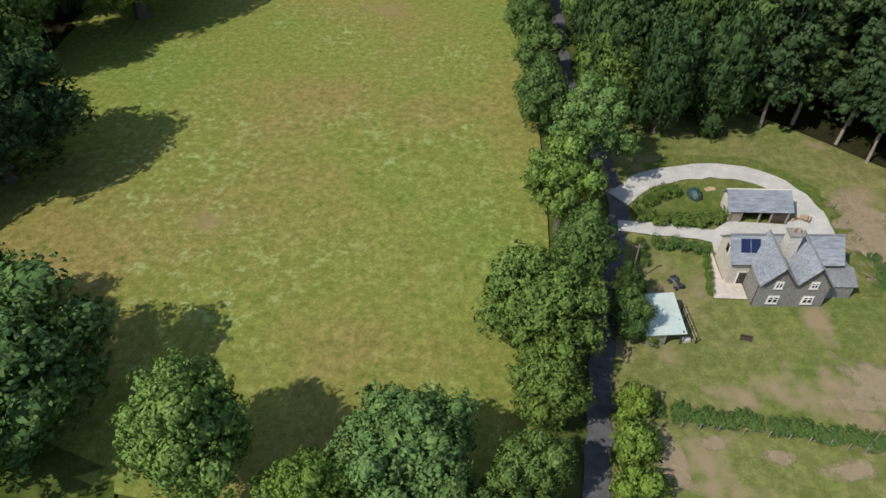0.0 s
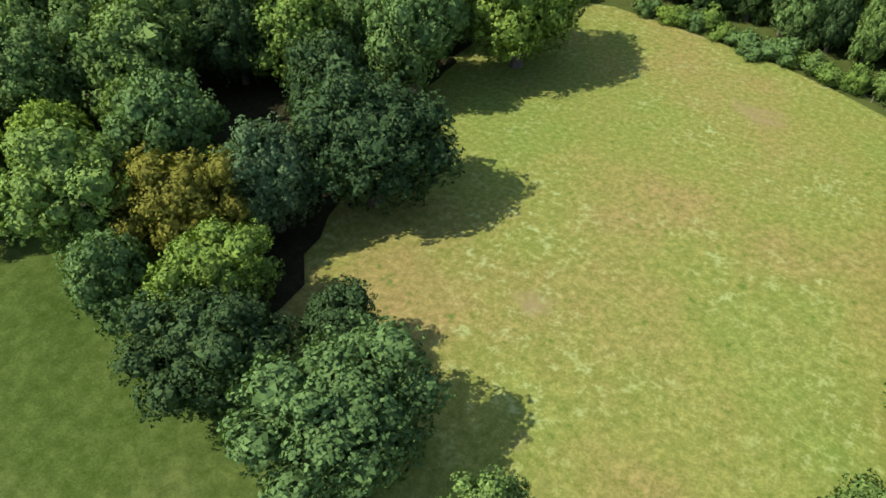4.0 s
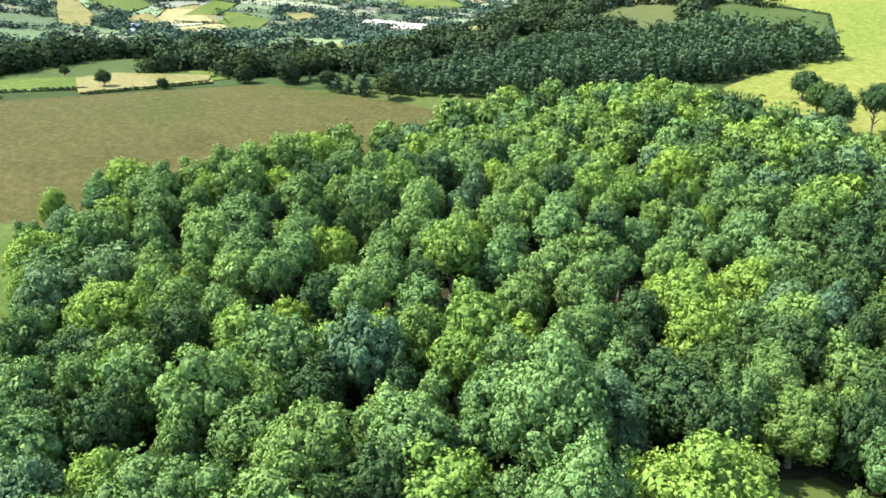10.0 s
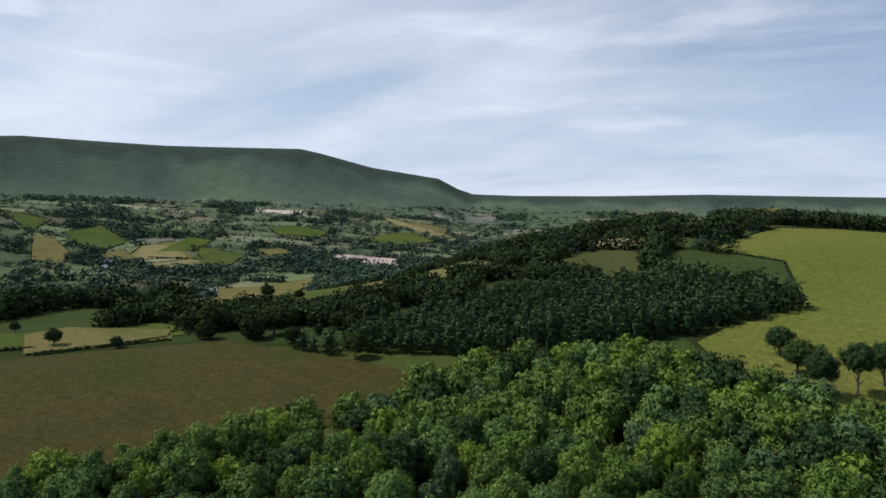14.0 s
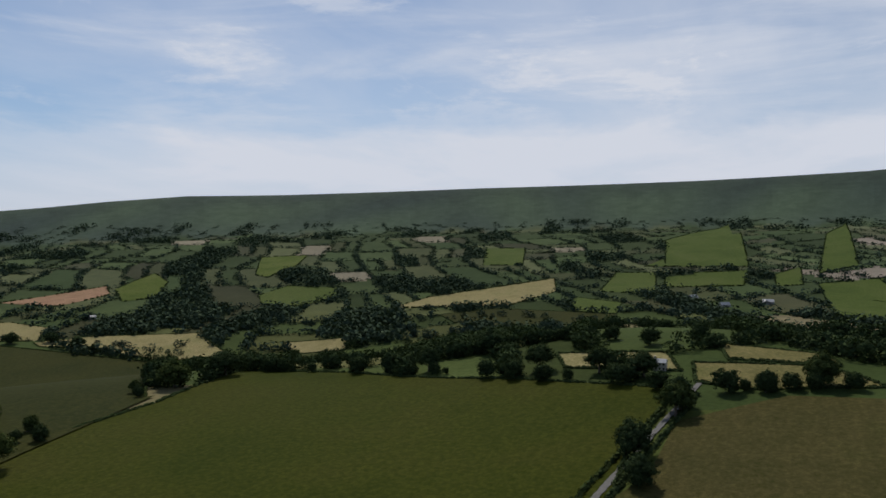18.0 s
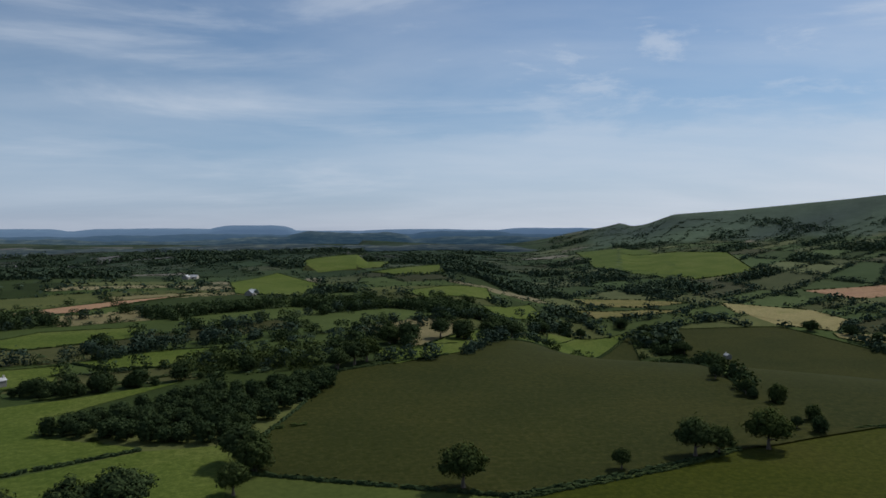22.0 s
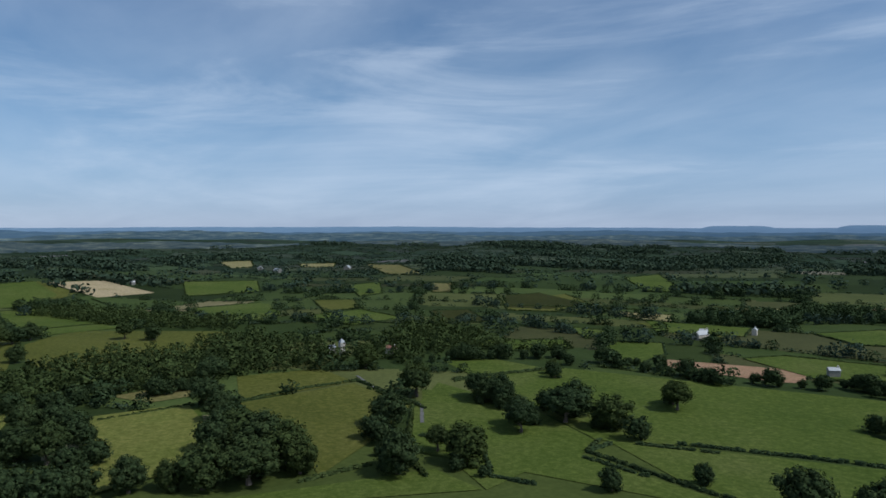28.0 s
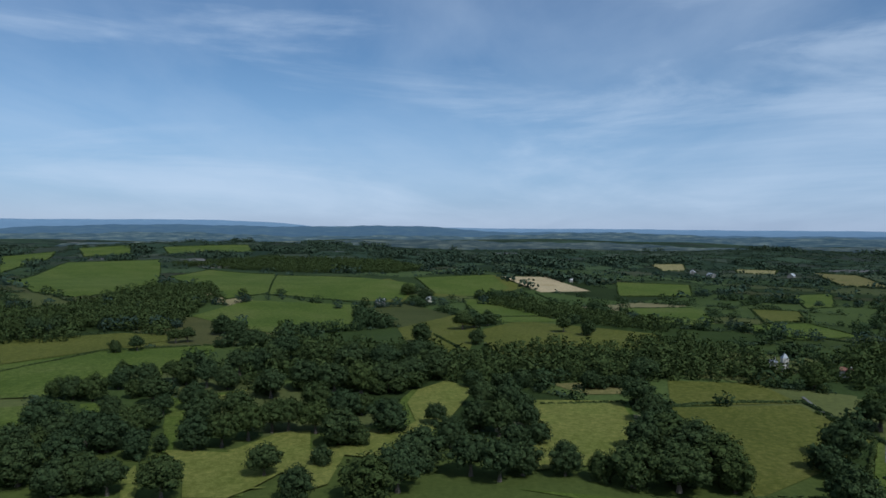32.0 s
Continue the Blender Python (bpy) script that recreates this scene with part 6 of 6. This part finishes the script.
    boxed("post", (x - 0.1, 0.15, 0, x + 0.1, 0.35, 2.3), GREY_WOOD, garage, "timber post")
boxed("beam", (0, 0.12, 2.1, 7.4, 0.38, 2.35), GREY_WOOD, garage, "timber beam")
boxed("panel", (0.3, 0.3, 0, 1.4, 0.42, 2.1), GREY_WOOD, garage, "boarded bay")
boxed("panel", (5.3, 0.3, 0, 7.1, 0.42, 2.1), DARK_WOOD, garage, "boarded bay")


def log_pile(x, y, turn, rows, length):
    ob = thing("log_pile", x, y, gz + 0.02, turn, "heap of cut logs beside the cart shed", "log pile", "log piles")
    gg = random.Random(int(x * 10))
    for r in range(rows):
        for k in range(6 - r):
            bm = bmesh.new()
            tube(bm, [(k * 0.28 + r * 0.14, 0, 0.14 + r * 0.24), (k * 0.28 + r * 0.14 + gg.uniform(-.1, .1), length * gg.uniform(0.8, 1.1), 0.14 + r * 0.24)], [0.14, 0.13], 8)
            part("log", bm, LOGS, ob)
    return ob


log_pile(43.2, 65.4, 20, 3, 1.0); log_pile(43.6, 66.8, 70, 4, 1.0); log_pile(44.3, 65.8, -35, 3, 1.1); log_pile(42.6, 66.2, 100, 2, 0.9); log_pile(34.3, 71.2, 15, 2, 0.8)

# canvas-covered machine on the island
tarp = thing("covered_trailer", 32.5, 70.5, gz, 10, "dark green canvas cover over a small trailer on grass", "trailer")
bm = bmesh.new()
bmesh.ops.create_icosphere(bm, subdivisions=3, radius=1.0)
for v in bm.verts:
    v.co = Vector((v.co.x * 0.95, v.co.y * 1.2, max(v.co.z, -0.4) * 1.0 + 0.4)) * (1 + 0.12 * noise.noise(v.co * 2.2))
part("cover", bm, TARP, tarp)
bm = bmesh.new()
tube(bm, [(0.4, -1.1, 0.35), (0.5, -2.0, 0.3)], [0.06, 0.05], 6)
part("drawbar", bm, METAL, tarp, "grey drawbar")

# field shelter with a pale roof and a railed deck
shed = thing("garden_shed", 21.2, 46.0, gz, 3.5, "open garden shelter with a pale green sheet roof and timber deck", "shed")
slab("roof", [(-0.3, 5.3, 2.75), (-0.3, 0.0, 2.2), (4.0, 0.0, 2.2), (4.0, 5.3, 2.75)], 0.07, TIN, shed, "pale green metal roof sheet")
bm = bmesh.new()
for k in range(15):
    box(bm, -0.28 + k * 0.3, 0.0, 2.2, -0.22 + k * 0.3, 0.05, 2.24)
part("roof_edge", bm, TIN, shed)
boxed("wall", (0, 5.0, 0, 3.6, 5.12, 2.5), GREY_WOOD, shed, "boarded rear wall")
boxed("wall", (0, 0.3, 0, 0.12, 5.0, 2.3), GREY_WOOD, shed, "boarded side wall")
boxed("wall", (0.12, 0.2, 0, 2.0, 0.32, 1.9), GREY_WOOD, shed, "boarded front wall")
boxed("floor", (0.1, 0.1, 0, 5.6, 5.0, 0.18), GREY_WOOD, shed, "timber deck")
for y in (0.25, 1.8, 3.4, 4.9):
    boxed("post", (5.3, y - 0.07, 0, 5.44, y + 0.07, 1.25), DARK_WOOD, shed, "dark deck post")
    boxed("post", (3.6, y - 0.07, 0, 3.74, y + 0.07, 2.4), DARK_WOOD, shed, "dark roof post")
for z in (0.6, 1.1):
    boxed("rail", (5.34, 0.2, z, 5.4, 4.95, z + 0.1), GREY_WOOD, shed, "deck rail")
boxed("bench", (3.9, 0.4, 0.18, 4.9, 0.9, 0.6), PALE_STONE, shed, "pale bench on the deck")

# quad bike
quad = thing("quad_bike", 26.5, 55.0, gz, 20, "parked grey and black quad bike on the grass", "vehicle")
boxed("body", (-0.35, -0.8, 0.4, 0.35, 0.8, 0.75), METAL, quad, "grey body", 0.1)
boxed("seat", (-0.2, -0.55, 0.75, 0.2, 0.2, 0.9), RUBBER, quad, "black seat", 0.05)
boxed("rack", (-0.4, -0.95, 0.78, 0.4, -0.55, 0.84), RUBBER, quad, "black rear rack")
boxed("rack", (-0.4, 0.6, 0.78, 0.4, 1.0, 0.84), RUBBER, quad, "black front rack")
bm = bmesh.new()
tube(bm, [(-0.4, 0.3, 1.05), (0, 0.42, 1.0), (0.4, 0.3, 1.05)], [0.03, 0.03, 0.03], 6)
part("handlebar", bm, RUBBER, quad)
for sx in (-0.48, 0.48):
    for sy in (-0.6, 0.6):
        bm = bmesh.new()
        bmesh.ops.create_cone(bm, cap_ends=True, segments=14, radius1=0.3, radius2=0.3, depth=0.24, matrix=Matrix.Translation((sx, sy, 0.3)) @ Matrix.Rotation(radians(90), 4, "Y"))
        w = part("wheel", bm, RUBBER, quad, "black tyre")
        bm = bmesh.new()
        bmesh.ops.create_cone(bm, cap_ends=True, segments=10, radius1=0.13, radius2=0.13, depth=0.27, matrix=Matrix.Translation((sx, sy, 0.3)) @ Matrix.Rotation(radians(90), 4, "Y"))
        part("rim", bm, METAL, w)

# garden bench
seat = thing("garden_bench", 32.0, 47.0, gz, -15, "low dark wooden bench on the lawn", "bench")
for k in range(3):
    boxed("slat", (-0.6, -0.22 + k * 0.15, 0.4, 0.6, -0.1 + k * 0.15, 0.44), DARK_WOOD, seat)
for sx in (-0.5, 0.5):
    boxed("leg", (sx - 0.05, -0.2, 0, sx + 0.05, 0.2, 0.4), DARK_WOOD, seat)
boxed("backrest", (-0.6, 0.2, 0.4, 0.6, 0.25, 0.8), DARK_WOOD, seat)


# ---- lane, drive and yard ----
def ribbon(name, points, width, ma, dz, label, category, edge=0.2):
    """A strip of that width along points, draped on the land, with uneven edges."""
    bm = bmesh.new()
    rows, gg = [], random.Random(len(points))
    dense = []
    for (x0, y0), (x1, y1) in zip(points, points[1:]):
        n = max(1, round(math.hypot(x1 - x0, y1 - y0) / 1.5))
        dense += [(x0 + (x1 - x0) * k / n, y0 + (y1 - y0) * k / n) for k in range(n)]
    dense.append(points[-1])
    for _ in range(3):
        dense = [dense[0]] + [((a[0] + 2 * b[0] + c[0]) / 4, (a[1] + 2 * b[1] + c[1]) / 4) for a, b, c in zip(dense, dense[1:], dense[2:])] + [dense[-1]]
    for i, (x, y) in enumerate(dense):
        a, b = dense[max(i - 1, 0)], dense[min(i + 1, len(dense) - 1)]
        dx, dy = b[0] - a[0], b[1] - a[1]
        ll = math.hypot(dx, dy) or 1
        w0, w1 = width / 2 + gg.uniform(-edge, edge), width / 2 + gg.uniform(-edge, edge)
        rows.append([bm.verts.new((x + nx, y + ny, hz(x + nx, y + ny) + dz)) for nx, ny in ((-dy / ll * w0, dx / ll * w0), (0, 0), (dy / ll * w1, -dx / ll * w1))])
    for p, q in zip(rows, rows[1:]):
        for k in (0, 1):
            bm.faces.new((p[k], p[k + 1], q[k + 1], q[k]))
    for f in bm.faces:
        f.normal_update()
        if f.normal.z < 0:
            f.normal_flip()
    return tagged(part(name, bm, ma, None), label, category, kind="structure")


ribbon("road", [(10.5, 18), (13.2, 29), (14.4, 34), (16, 43), (18.6, 54), (20.6, 62), (22.4, 68), (22, 76), (19.6, 90), (19.4, 104), (20.5, 123), (22, 150)], 2.5, ASPHALT, 0.34, "narrow grey asphalt lane under trees", "road")
ribbon("drive", [(22.4, 70), (27, 74), (31, 75.2), (37, 76), (42, 74.8), (45.2, 71.2), (46.4, 67.5), (46.2, 63)], 3.2, GRAVEL, 0.36, "pale gravel drive curving round the yard", "drive")
ribbon("drive", [(21.6, 64.8), (26, 64.2), (31, 63.3), (36, 62.5)], 2.2, GRAVEL, 0.37, "pale gravel drive to the house", "drive")
ribbon("verge", [(27, 76.6), (31, 77.8), (37, 78.7), (43.4, 77.3), (47.4, 72.6), (49.0, 67.5), (49.2, 60), (48.6, 53)], 2.2, GRASS["verge"], 0.3, "green grass verge outside the drive", "grass", 0.6)
tagged(drape("yard", [(32.2, 60.0), (44.4, 60.0), (47.8, 61.5), (48, 67.5), (44.5, 68.5), (42.5, 64.9), (35.5, 65.6), (32.6, 63.5)], GRAVEL, 5.0, 0.385), "pale gravel yard between house and cart shed", "yard", kind="structure")
tagged(drape("yard", [(30.2, 52.8), (33.9, 52.6), (33.9, 55.6), (31.9, 55.6), (31.9, 60.2), (30.9, 60.2)], PAVING, 3.0, 0.39), "buff stone paved terrace by the front door", "terrace", kind="structure")
tagged(drape("island", [(23.9, 66.6), (25.6, 69.0), (29, 72.4), (34, 74.0), (40, 73.6), (43, 71.6), (43.4, 69.4), (35.4, 69), (35.3, 65.8), (30.8, 65.0), (26.1, 65.4)], GRASS["verge"], 3.0, 0.33), "rough grass island inside the drive", "grass", kind="structure")


def soft_soil():
    """Bare soil that thins out into the grass towards the rim of its patch."""
    ma, n, l, p = material("thinning_bare_soil")
    t = noise_node(n, l, 1.6, 6, 0.7)
    rag = noise_node(n, l, 0.3, 8, 0.68)
    wide = n.new("ShaderNodeMath"); wide.operation = "MULTIPLY_ADD"; wide.inputs[1].default_value, wide.inputs[2].default_value = 3.0, -1.0
    l.new(rag.outputs[0], wide.inputs[0])
    l.new(ramp(n, l, t.outputs[0], [(0.3, (0.25, 0.195, 0.115)), (0.7, (0.36, 0.28, 0.185))]).outputs[0], p.inputs["Base Color"])
    p.inputs["Roughness"].default_value = 0.95
    tc, mp, gr = n.new("ShaderNodeTexCoord"), n.new("ShaderNodeMapping"), n.new("ShaderNodeTexGradient")
    mp.inputs["Location"].default_value, mp.inputs["Scale"].default_value = (-1, -1, 0), (2, 2, 0)
    gr.gradient_type = "SPHERICAL"
    l.new(tc.outputs["Generated"], mp.inputs["Vector"]); l.new(mp.outputs[0], gr.inputs["Vector"])
    sm = n.new("ShaderNodeMath"); sm.operation = "ADD"
    l.new(gr.outputs["Fac"], sm.inputs[0]); l.new(wide.outputs[0], sm.inputs[1])
    k = ramp(n, l, sm.outputs[0], [(0.62, (0, 0, 0)), (1.05, (0.7, 0.7, 0.7))])
    l.new(k.outputs[0], p.inputs["Alpha"])
    return ma


SOIL = soft_soil()


def patch(x, y, rx, ry, ma, dz, label):
    gg = random.Random(int(x * 7 + y))
    poly = [(x + rx * math.cos(a) * gg.uniform(0.85, 1.1), y + ry * math.sin(a) * gg.uniform(0.85, 1.1)) for a in np.arange(18) * math.pi / 9]
    return tagged(drape("bare_patch", poly, ma, 4.0, dz), label, "ground", kind="structure")


tagged(drape("paddock", [(18.8, 20), (75, 14), (75, 31.5), (41, 33.2), (30, 35.2), (24, 36.2), (20.3, 36.6)], GRASS["lawn"], 6.0, 0.26), "short grass paddock below the garden", "field", kind="structure")
patch(36.6, 32.0, 3.6, 1.3, SOIL, 0.32, "pinkish bare soil in the paddock"); patch(30.7, 33.3, 1.8, 1.1, SOIL, 0.32, "pinkish bare soil in the paddock"); patch(20.8, 33.6, 1.8, 4.5, SOIL, 0.32, "pinkish bare soil in the paddock"); patch(25.2, 34.8, 1.5, 0.9, SOIL, 0.32, "pinkish bare soil in the paddock")
patch(43.5, 41, 6.5, 6.0, SOIL, 0.3, "worn bare earth on the lawn"); patch(52.5, 62, 5.0, 12, SOIL, 0.3, "worn bare earth by the yard");

# hedges and fences of the garden
hedge([(24.2, 67.0), (26.2, 69.6), (30, 71.0)], 1.6, 2.2, 0.8, 0, 3, "clipped dark hedge round the island")
hedge([(24.6, 66.2), (28, 65.4), (31, 65.2), (35, 66.2)], 1.6, 2.2, 0.8, 0, 4, "clipped dark hedge round the island")
hedge([(25.0, 61.6), (28, 61.0), (31.4, 60.5)], 1.5, 1.6, 0.7, 0, 5, "clipped green hedge beside the drive")
hedge([(31.0, 59.8), (30.6, 56.4), (30.0, 53.4)], 0.9, 1.0, 0.6, 0, 6, "low flowering border by the terrace")
hedge([(20.6, 38.2), (25.4, 37.6), (31.6, 36.5), (36, 35.7), (41.6, 34.6), (60, 33)], 1.0, 2.2, 0.9, 0, 7, "rough overgrown bank below the garden")
hedge([(23.4, 58.0), (24.0, 62.0)], 1.2, 1.2, 0.7, 0, 8, "shrubby border by the lane")
hedge([(51, 60), (50.5, 54), (52, 46), (55, 38)], 0.7, 1.8, 0.9, 0, 9, "rough nettle strip beside the garden")


def fence(points, gap, label, tall=1.1):
    ob = thing("fence", points[0][0], points[0][1], hz(*points[0]), 0, label, "fence")
    x0, y0 = points[0]
    bm0 = bmesh.new()
    box(bm0, -0.045, -0.045, -0.1, 0.045, 0.045, tall, 0.01)
    me = bpy.data.meshes.new("post"); bm0.to_mesh(me); bm0.free(); me.materials.append(GREY_WOOD)
    for (ax, ay), (bx, by) in zip(points, points[1:]):
        n = max(1, round(math.hypot(bx - ax, by - ay) / gap))
        for k in range(n):
            p = new("post", me)
            px, py = ax + (bx - ax) * k / n, ay + (by - ay) * k / n
            p.parent, p.location = ob, (px - x0, py - y0, hz(px, py) - hz(x0, y0) + 0.15)
    for z in (0.5, 0.95):
        bm = bmesh.new()
        for a, b in zip(points, points[1:]):
            tube(bm, [(a[0] - x0, a[1] - y0, hz(*a) - hz(x0, y0) + z + 0.15), (b[0] - x0, b[1] - y0, hz(*b) - hz(x0, y0) + z + 0.15)], [0.008, 0.008], 4)
        part("wire", bm, METAL, ob, "thin fence wire")
    return ob


fence([(20.8, 36.6), (26, 36.0), (30.6, 35.4), (36, 34.5), (39, 33.6), (48, 33.4)], 2.0, "weathered post fence along the bank")
fence([(49.5, 68), (50.2, 62), (50.4, 56)], 2.6, "weathered post fence east of the yard")
fence([(14, 131), (2, 138.5), (-12, 144), (-28, 149), (-44, 153)], 3.0, "weathered post fence along the meadow")
gate = thing("gate", 38.9, 33.7, gz, 40, "grey wooden field gate standing open", "gate")
for k in range(5):
    boxed("rail", (0, -0.03, 0.15 + k * 0.23, 3.0, 0.03, 0.23 + k * 0.23), GREY_WOOD, gate)
for x in (0, 2.9):
    boxed("stile", (x, -0.05, 0.05, x + 0.1, 0.05, 1.25), GREY_WOOD, gate)
pole = thing("telegraph_pole", 21.2, 55.1, gz, 0, "bare wooden telegraph pole beside the lane", "pole")
bm = bmesh.new()
tube(bm, [(0, 0, -0.2), (0, 0, 6.5)], [0.1, 0.07], 8)
part("shaft", bm, GREY_WOOD, pole)
boxed("crossbar", (-0.4, -0.05, 6.1, 0.4, 0.05, 6.2), GREY_WOOD, pole)

# a crumpled white sheet on the grass beside the house
bm = bmesh.new()
bmesh.ops.create_grid(bm, x_segments=9, y_segments=9, size=0.75)
for v in bm.verts:
    v.co.z = 0.12 + 0.3 * abs(noise.noise(v.co * 1.9))
    v.co.x *= 1 + 0.3 * noise.noise(v.co * 1.3)
bmesh.ops.solidify(bm, geom=bm.faces[:], thickness=0.04)
sheet_cloth = part("white_sheet", bm, WHITE, None)
sheet_cloth.location = (49.7, 59.7, gz + 0.02)
tagged(sheet_cloth, "crumpled white sheet lying on the grass", "sheet")

# ---- farms, lanes and the church in the distance ----
LANE = rough("dusty_grey_lane", (0.085, 0.082, 0.074), (0.15, 0.145, 0.13), 1.0, 0.95, 0.3)
ROOFS = [SLATE, rough("grey_sheet_roof", (0.3, 0.31, 0.32), (0.45, 0.46, 0.47), 0.6, 0.6, 0.1), rough("red_clay_tiles", (0.2, 0.09, 0.06), (0.32, 0.15, 0.1), 0.8, 0.8, 0.3), rough("white_sheet_roof", (0.38, 0.38, 0.38), (0.5, 0.5, 0.5), 0.6, 0.6, 0.1)]


def farm_building(x, y, turn, long, wide, eave, roof, wall, name="farmhouse", label="white-walled farmhouse with a slate roof among trees"):
    ob = thing(name, x, y, hz(x, y) - 0.2, turn, label, "house" if name == "farmhouse" else "barn", "distant farm buildings")
    ridge = eave + wide * 0.4
    gable_block("wall", -long / 2, -wide / 2, long / 2, wide / 2, eave, ridge - 0.15, "x", wall, ob)
    for s in (-1, 1):
        slab("roof", [(-long / 2 - 0.3, 0, ridge + 0.1), (-long / 2 - 0.3, s * (wide / 2 + 0.4), eave - 0.1), (long / 2 + 0.3, s * (wide / 2 + 0.4), eave - 0.1), (long / 2 + 0.3, 0, ridge + 0.1)], 0.15, roof, ob)
    if name == "farmhouse":
        boxed("chimney", (-long / 2 + 0.3, -0.5, ridge - 0.5, -long / 2 + 1.3, 0.5, ridge + 1.3), PALE_STONE, ob, "stone chimney")
        for k in range(3):
            for z in (1.0, 3.4):
                boxed("window", (-long / 2 + (k + 0.6) * long / 3.4, -wide / 2 - 0.06, z, -long / 2 + (k + 0.6) * long / 3.4 + 1.0, -wide / 2 + 0.02, z + 1.2), GLASS, ob, "dark window")
    else:
        boxed("door", (-1.8, -wide / 2 - 0.06, 0.2, 1.8, -wide / 2 + 0.03, 3.2), DARK_WOOD, ob, "dark barn doors")
    return ob


for x, y, turn, long, wide, eave, r, w in [(-1551, 783, 80, 20.0, 12, 4.5, 3, 0),
        (-1516, 57, 20, 17.5, 10.5, 4.5, 3, 0),
        (-1463, -11, 125, 18.3, 11.0, 4.5, 0, 1),
        (-1184, 794, 60, 20.0, 12, 4.5, 1, 0),
        (-1532, -72, 145, 20.0, 12, 4.5, 0, 1),
        (-1520, 63, 100, 18.1, 10.9, 4.5, 3, 0),
        (-997, -1087, 165, 11.0, 6.6, 5.0, 3, 1),
        (-465, -1, 85, 7.0, 4.2, 5.0, 1, 1),
        (99, -1091, 130, 17.2, 10.3, 4.5, 1, 0),
        (-573, -877, 90, 10.6, 6.4, 5.0, 3, 0),
        (271, -1446, 165, 16.7, 10.0, 4.5, 3, 1),
        (99, -1065, 80, 20.0, 12, 4.5, 0, 0),
        (312, -507, 35, 7.0, 4.2, 5.0, 3, 1),
        (292, -555, 115, 7.0, 4.2, 5.0, 3, 1),
        (155, -425, 50, 7.0, 4.2, 5.0, 1, 0),
        (382, -222, 25, 7.6, 4.5, 5.0, 2, 1),
        (410, -185, 100, 7.0, 4.2, 5.0, 0, 0),
        (300, -486, 85, 13.2, 7.5, 5.0, 3, 1),
        (836, 122, 110, 11.5, 6.9, 5.0, 0, 0),
        (895, 61, 35, 10.7, 6.4, 5.0, 1, 1),
        (1363, -513, 10, 20.0, 12, 4.5, 1, 0),
        (1425, -496, 160, 20.0, 12, 4.5, 3, 0),
        (1177, -189, 110, 7.0, 4.2, 5.0, 3, 0),
        (281, -1423, 90, 20.0, 12, 4.5, 1, 0),
        (1365, -678, 140, 20.0, 12, 4.5, 1, 0),
        (-1509, 754, 130, 20.0, 12, 4.5, 3, 0),
        (-1143, 757, 135, 20.0, 12, 4.5, 1, 1)]:
    house_like = wide < 9
    farm_building(x, y, turn, long, wide, eave, ROOFS[r], CREAM if w else STONE, "farmhouse" if house_like else "barn", "pale farmhouse with a pitched roof among trees" if house_like else "long farm barn with a pale sheet roof")
tower = thing("church_tower", 401, -190, hz(401, -190) - 0.2, 0, "pale stone church tower with a pointed cap among trees", "church")
boxed("tower", (-2, -2, 0, 2, 2, 9.5), PALE_STONE, tower, "square stone tower", 0.1)
bm = bmesh.new()
bmesh.ops.create_cone(bm, cap_ends=True, segments=4, radius1=3.0, radius2=0.2, depth=3, matrix=Matrix.Translation((0, 0, 11)) @ Matrix.Rotation(radians(45), 4, "Z"))
part("spire", bm, SLATE, tower, "slate pyramid cap")
boxed("window", (-0.5, -2.08, 6.5, 0.5, -1.95, 8.2), GLASS, tower, "dark belfry opening")
ribbon("lane", [(-440, 22), (-389, 12), (-339, 2), (-306, -4), (-260, -24), (-210, -52)], 2.8, LANE, 0.5, "pale farm lane between hedges", "road")
ribbon("lane", [(330, -166), (300, -160), (245, -162), (215, -143)], 1.8, LANE, 0.5, "pale lane winding between hedgerow trees", "road")
hedge([(-420, 22), (-389, 17), (-339, 7), (-306, 1)], 2.2, 2.6, 2.0, 1, 61, "dark hedge beside the farm lane", "far")
hedge([(-400, 8), (-345, -3), (-306, -10), (-262, -30)], 2.2, 2.6, 2.0, 1, 62, "dark hedge beside the farm lane", "far")
hedge([(296, -156), (245, -156), (205, -129), (180, -112), (150, -103)], 2.0, 2.4, 2.0, 1, 63, "dark hedge beside the lane", "far")
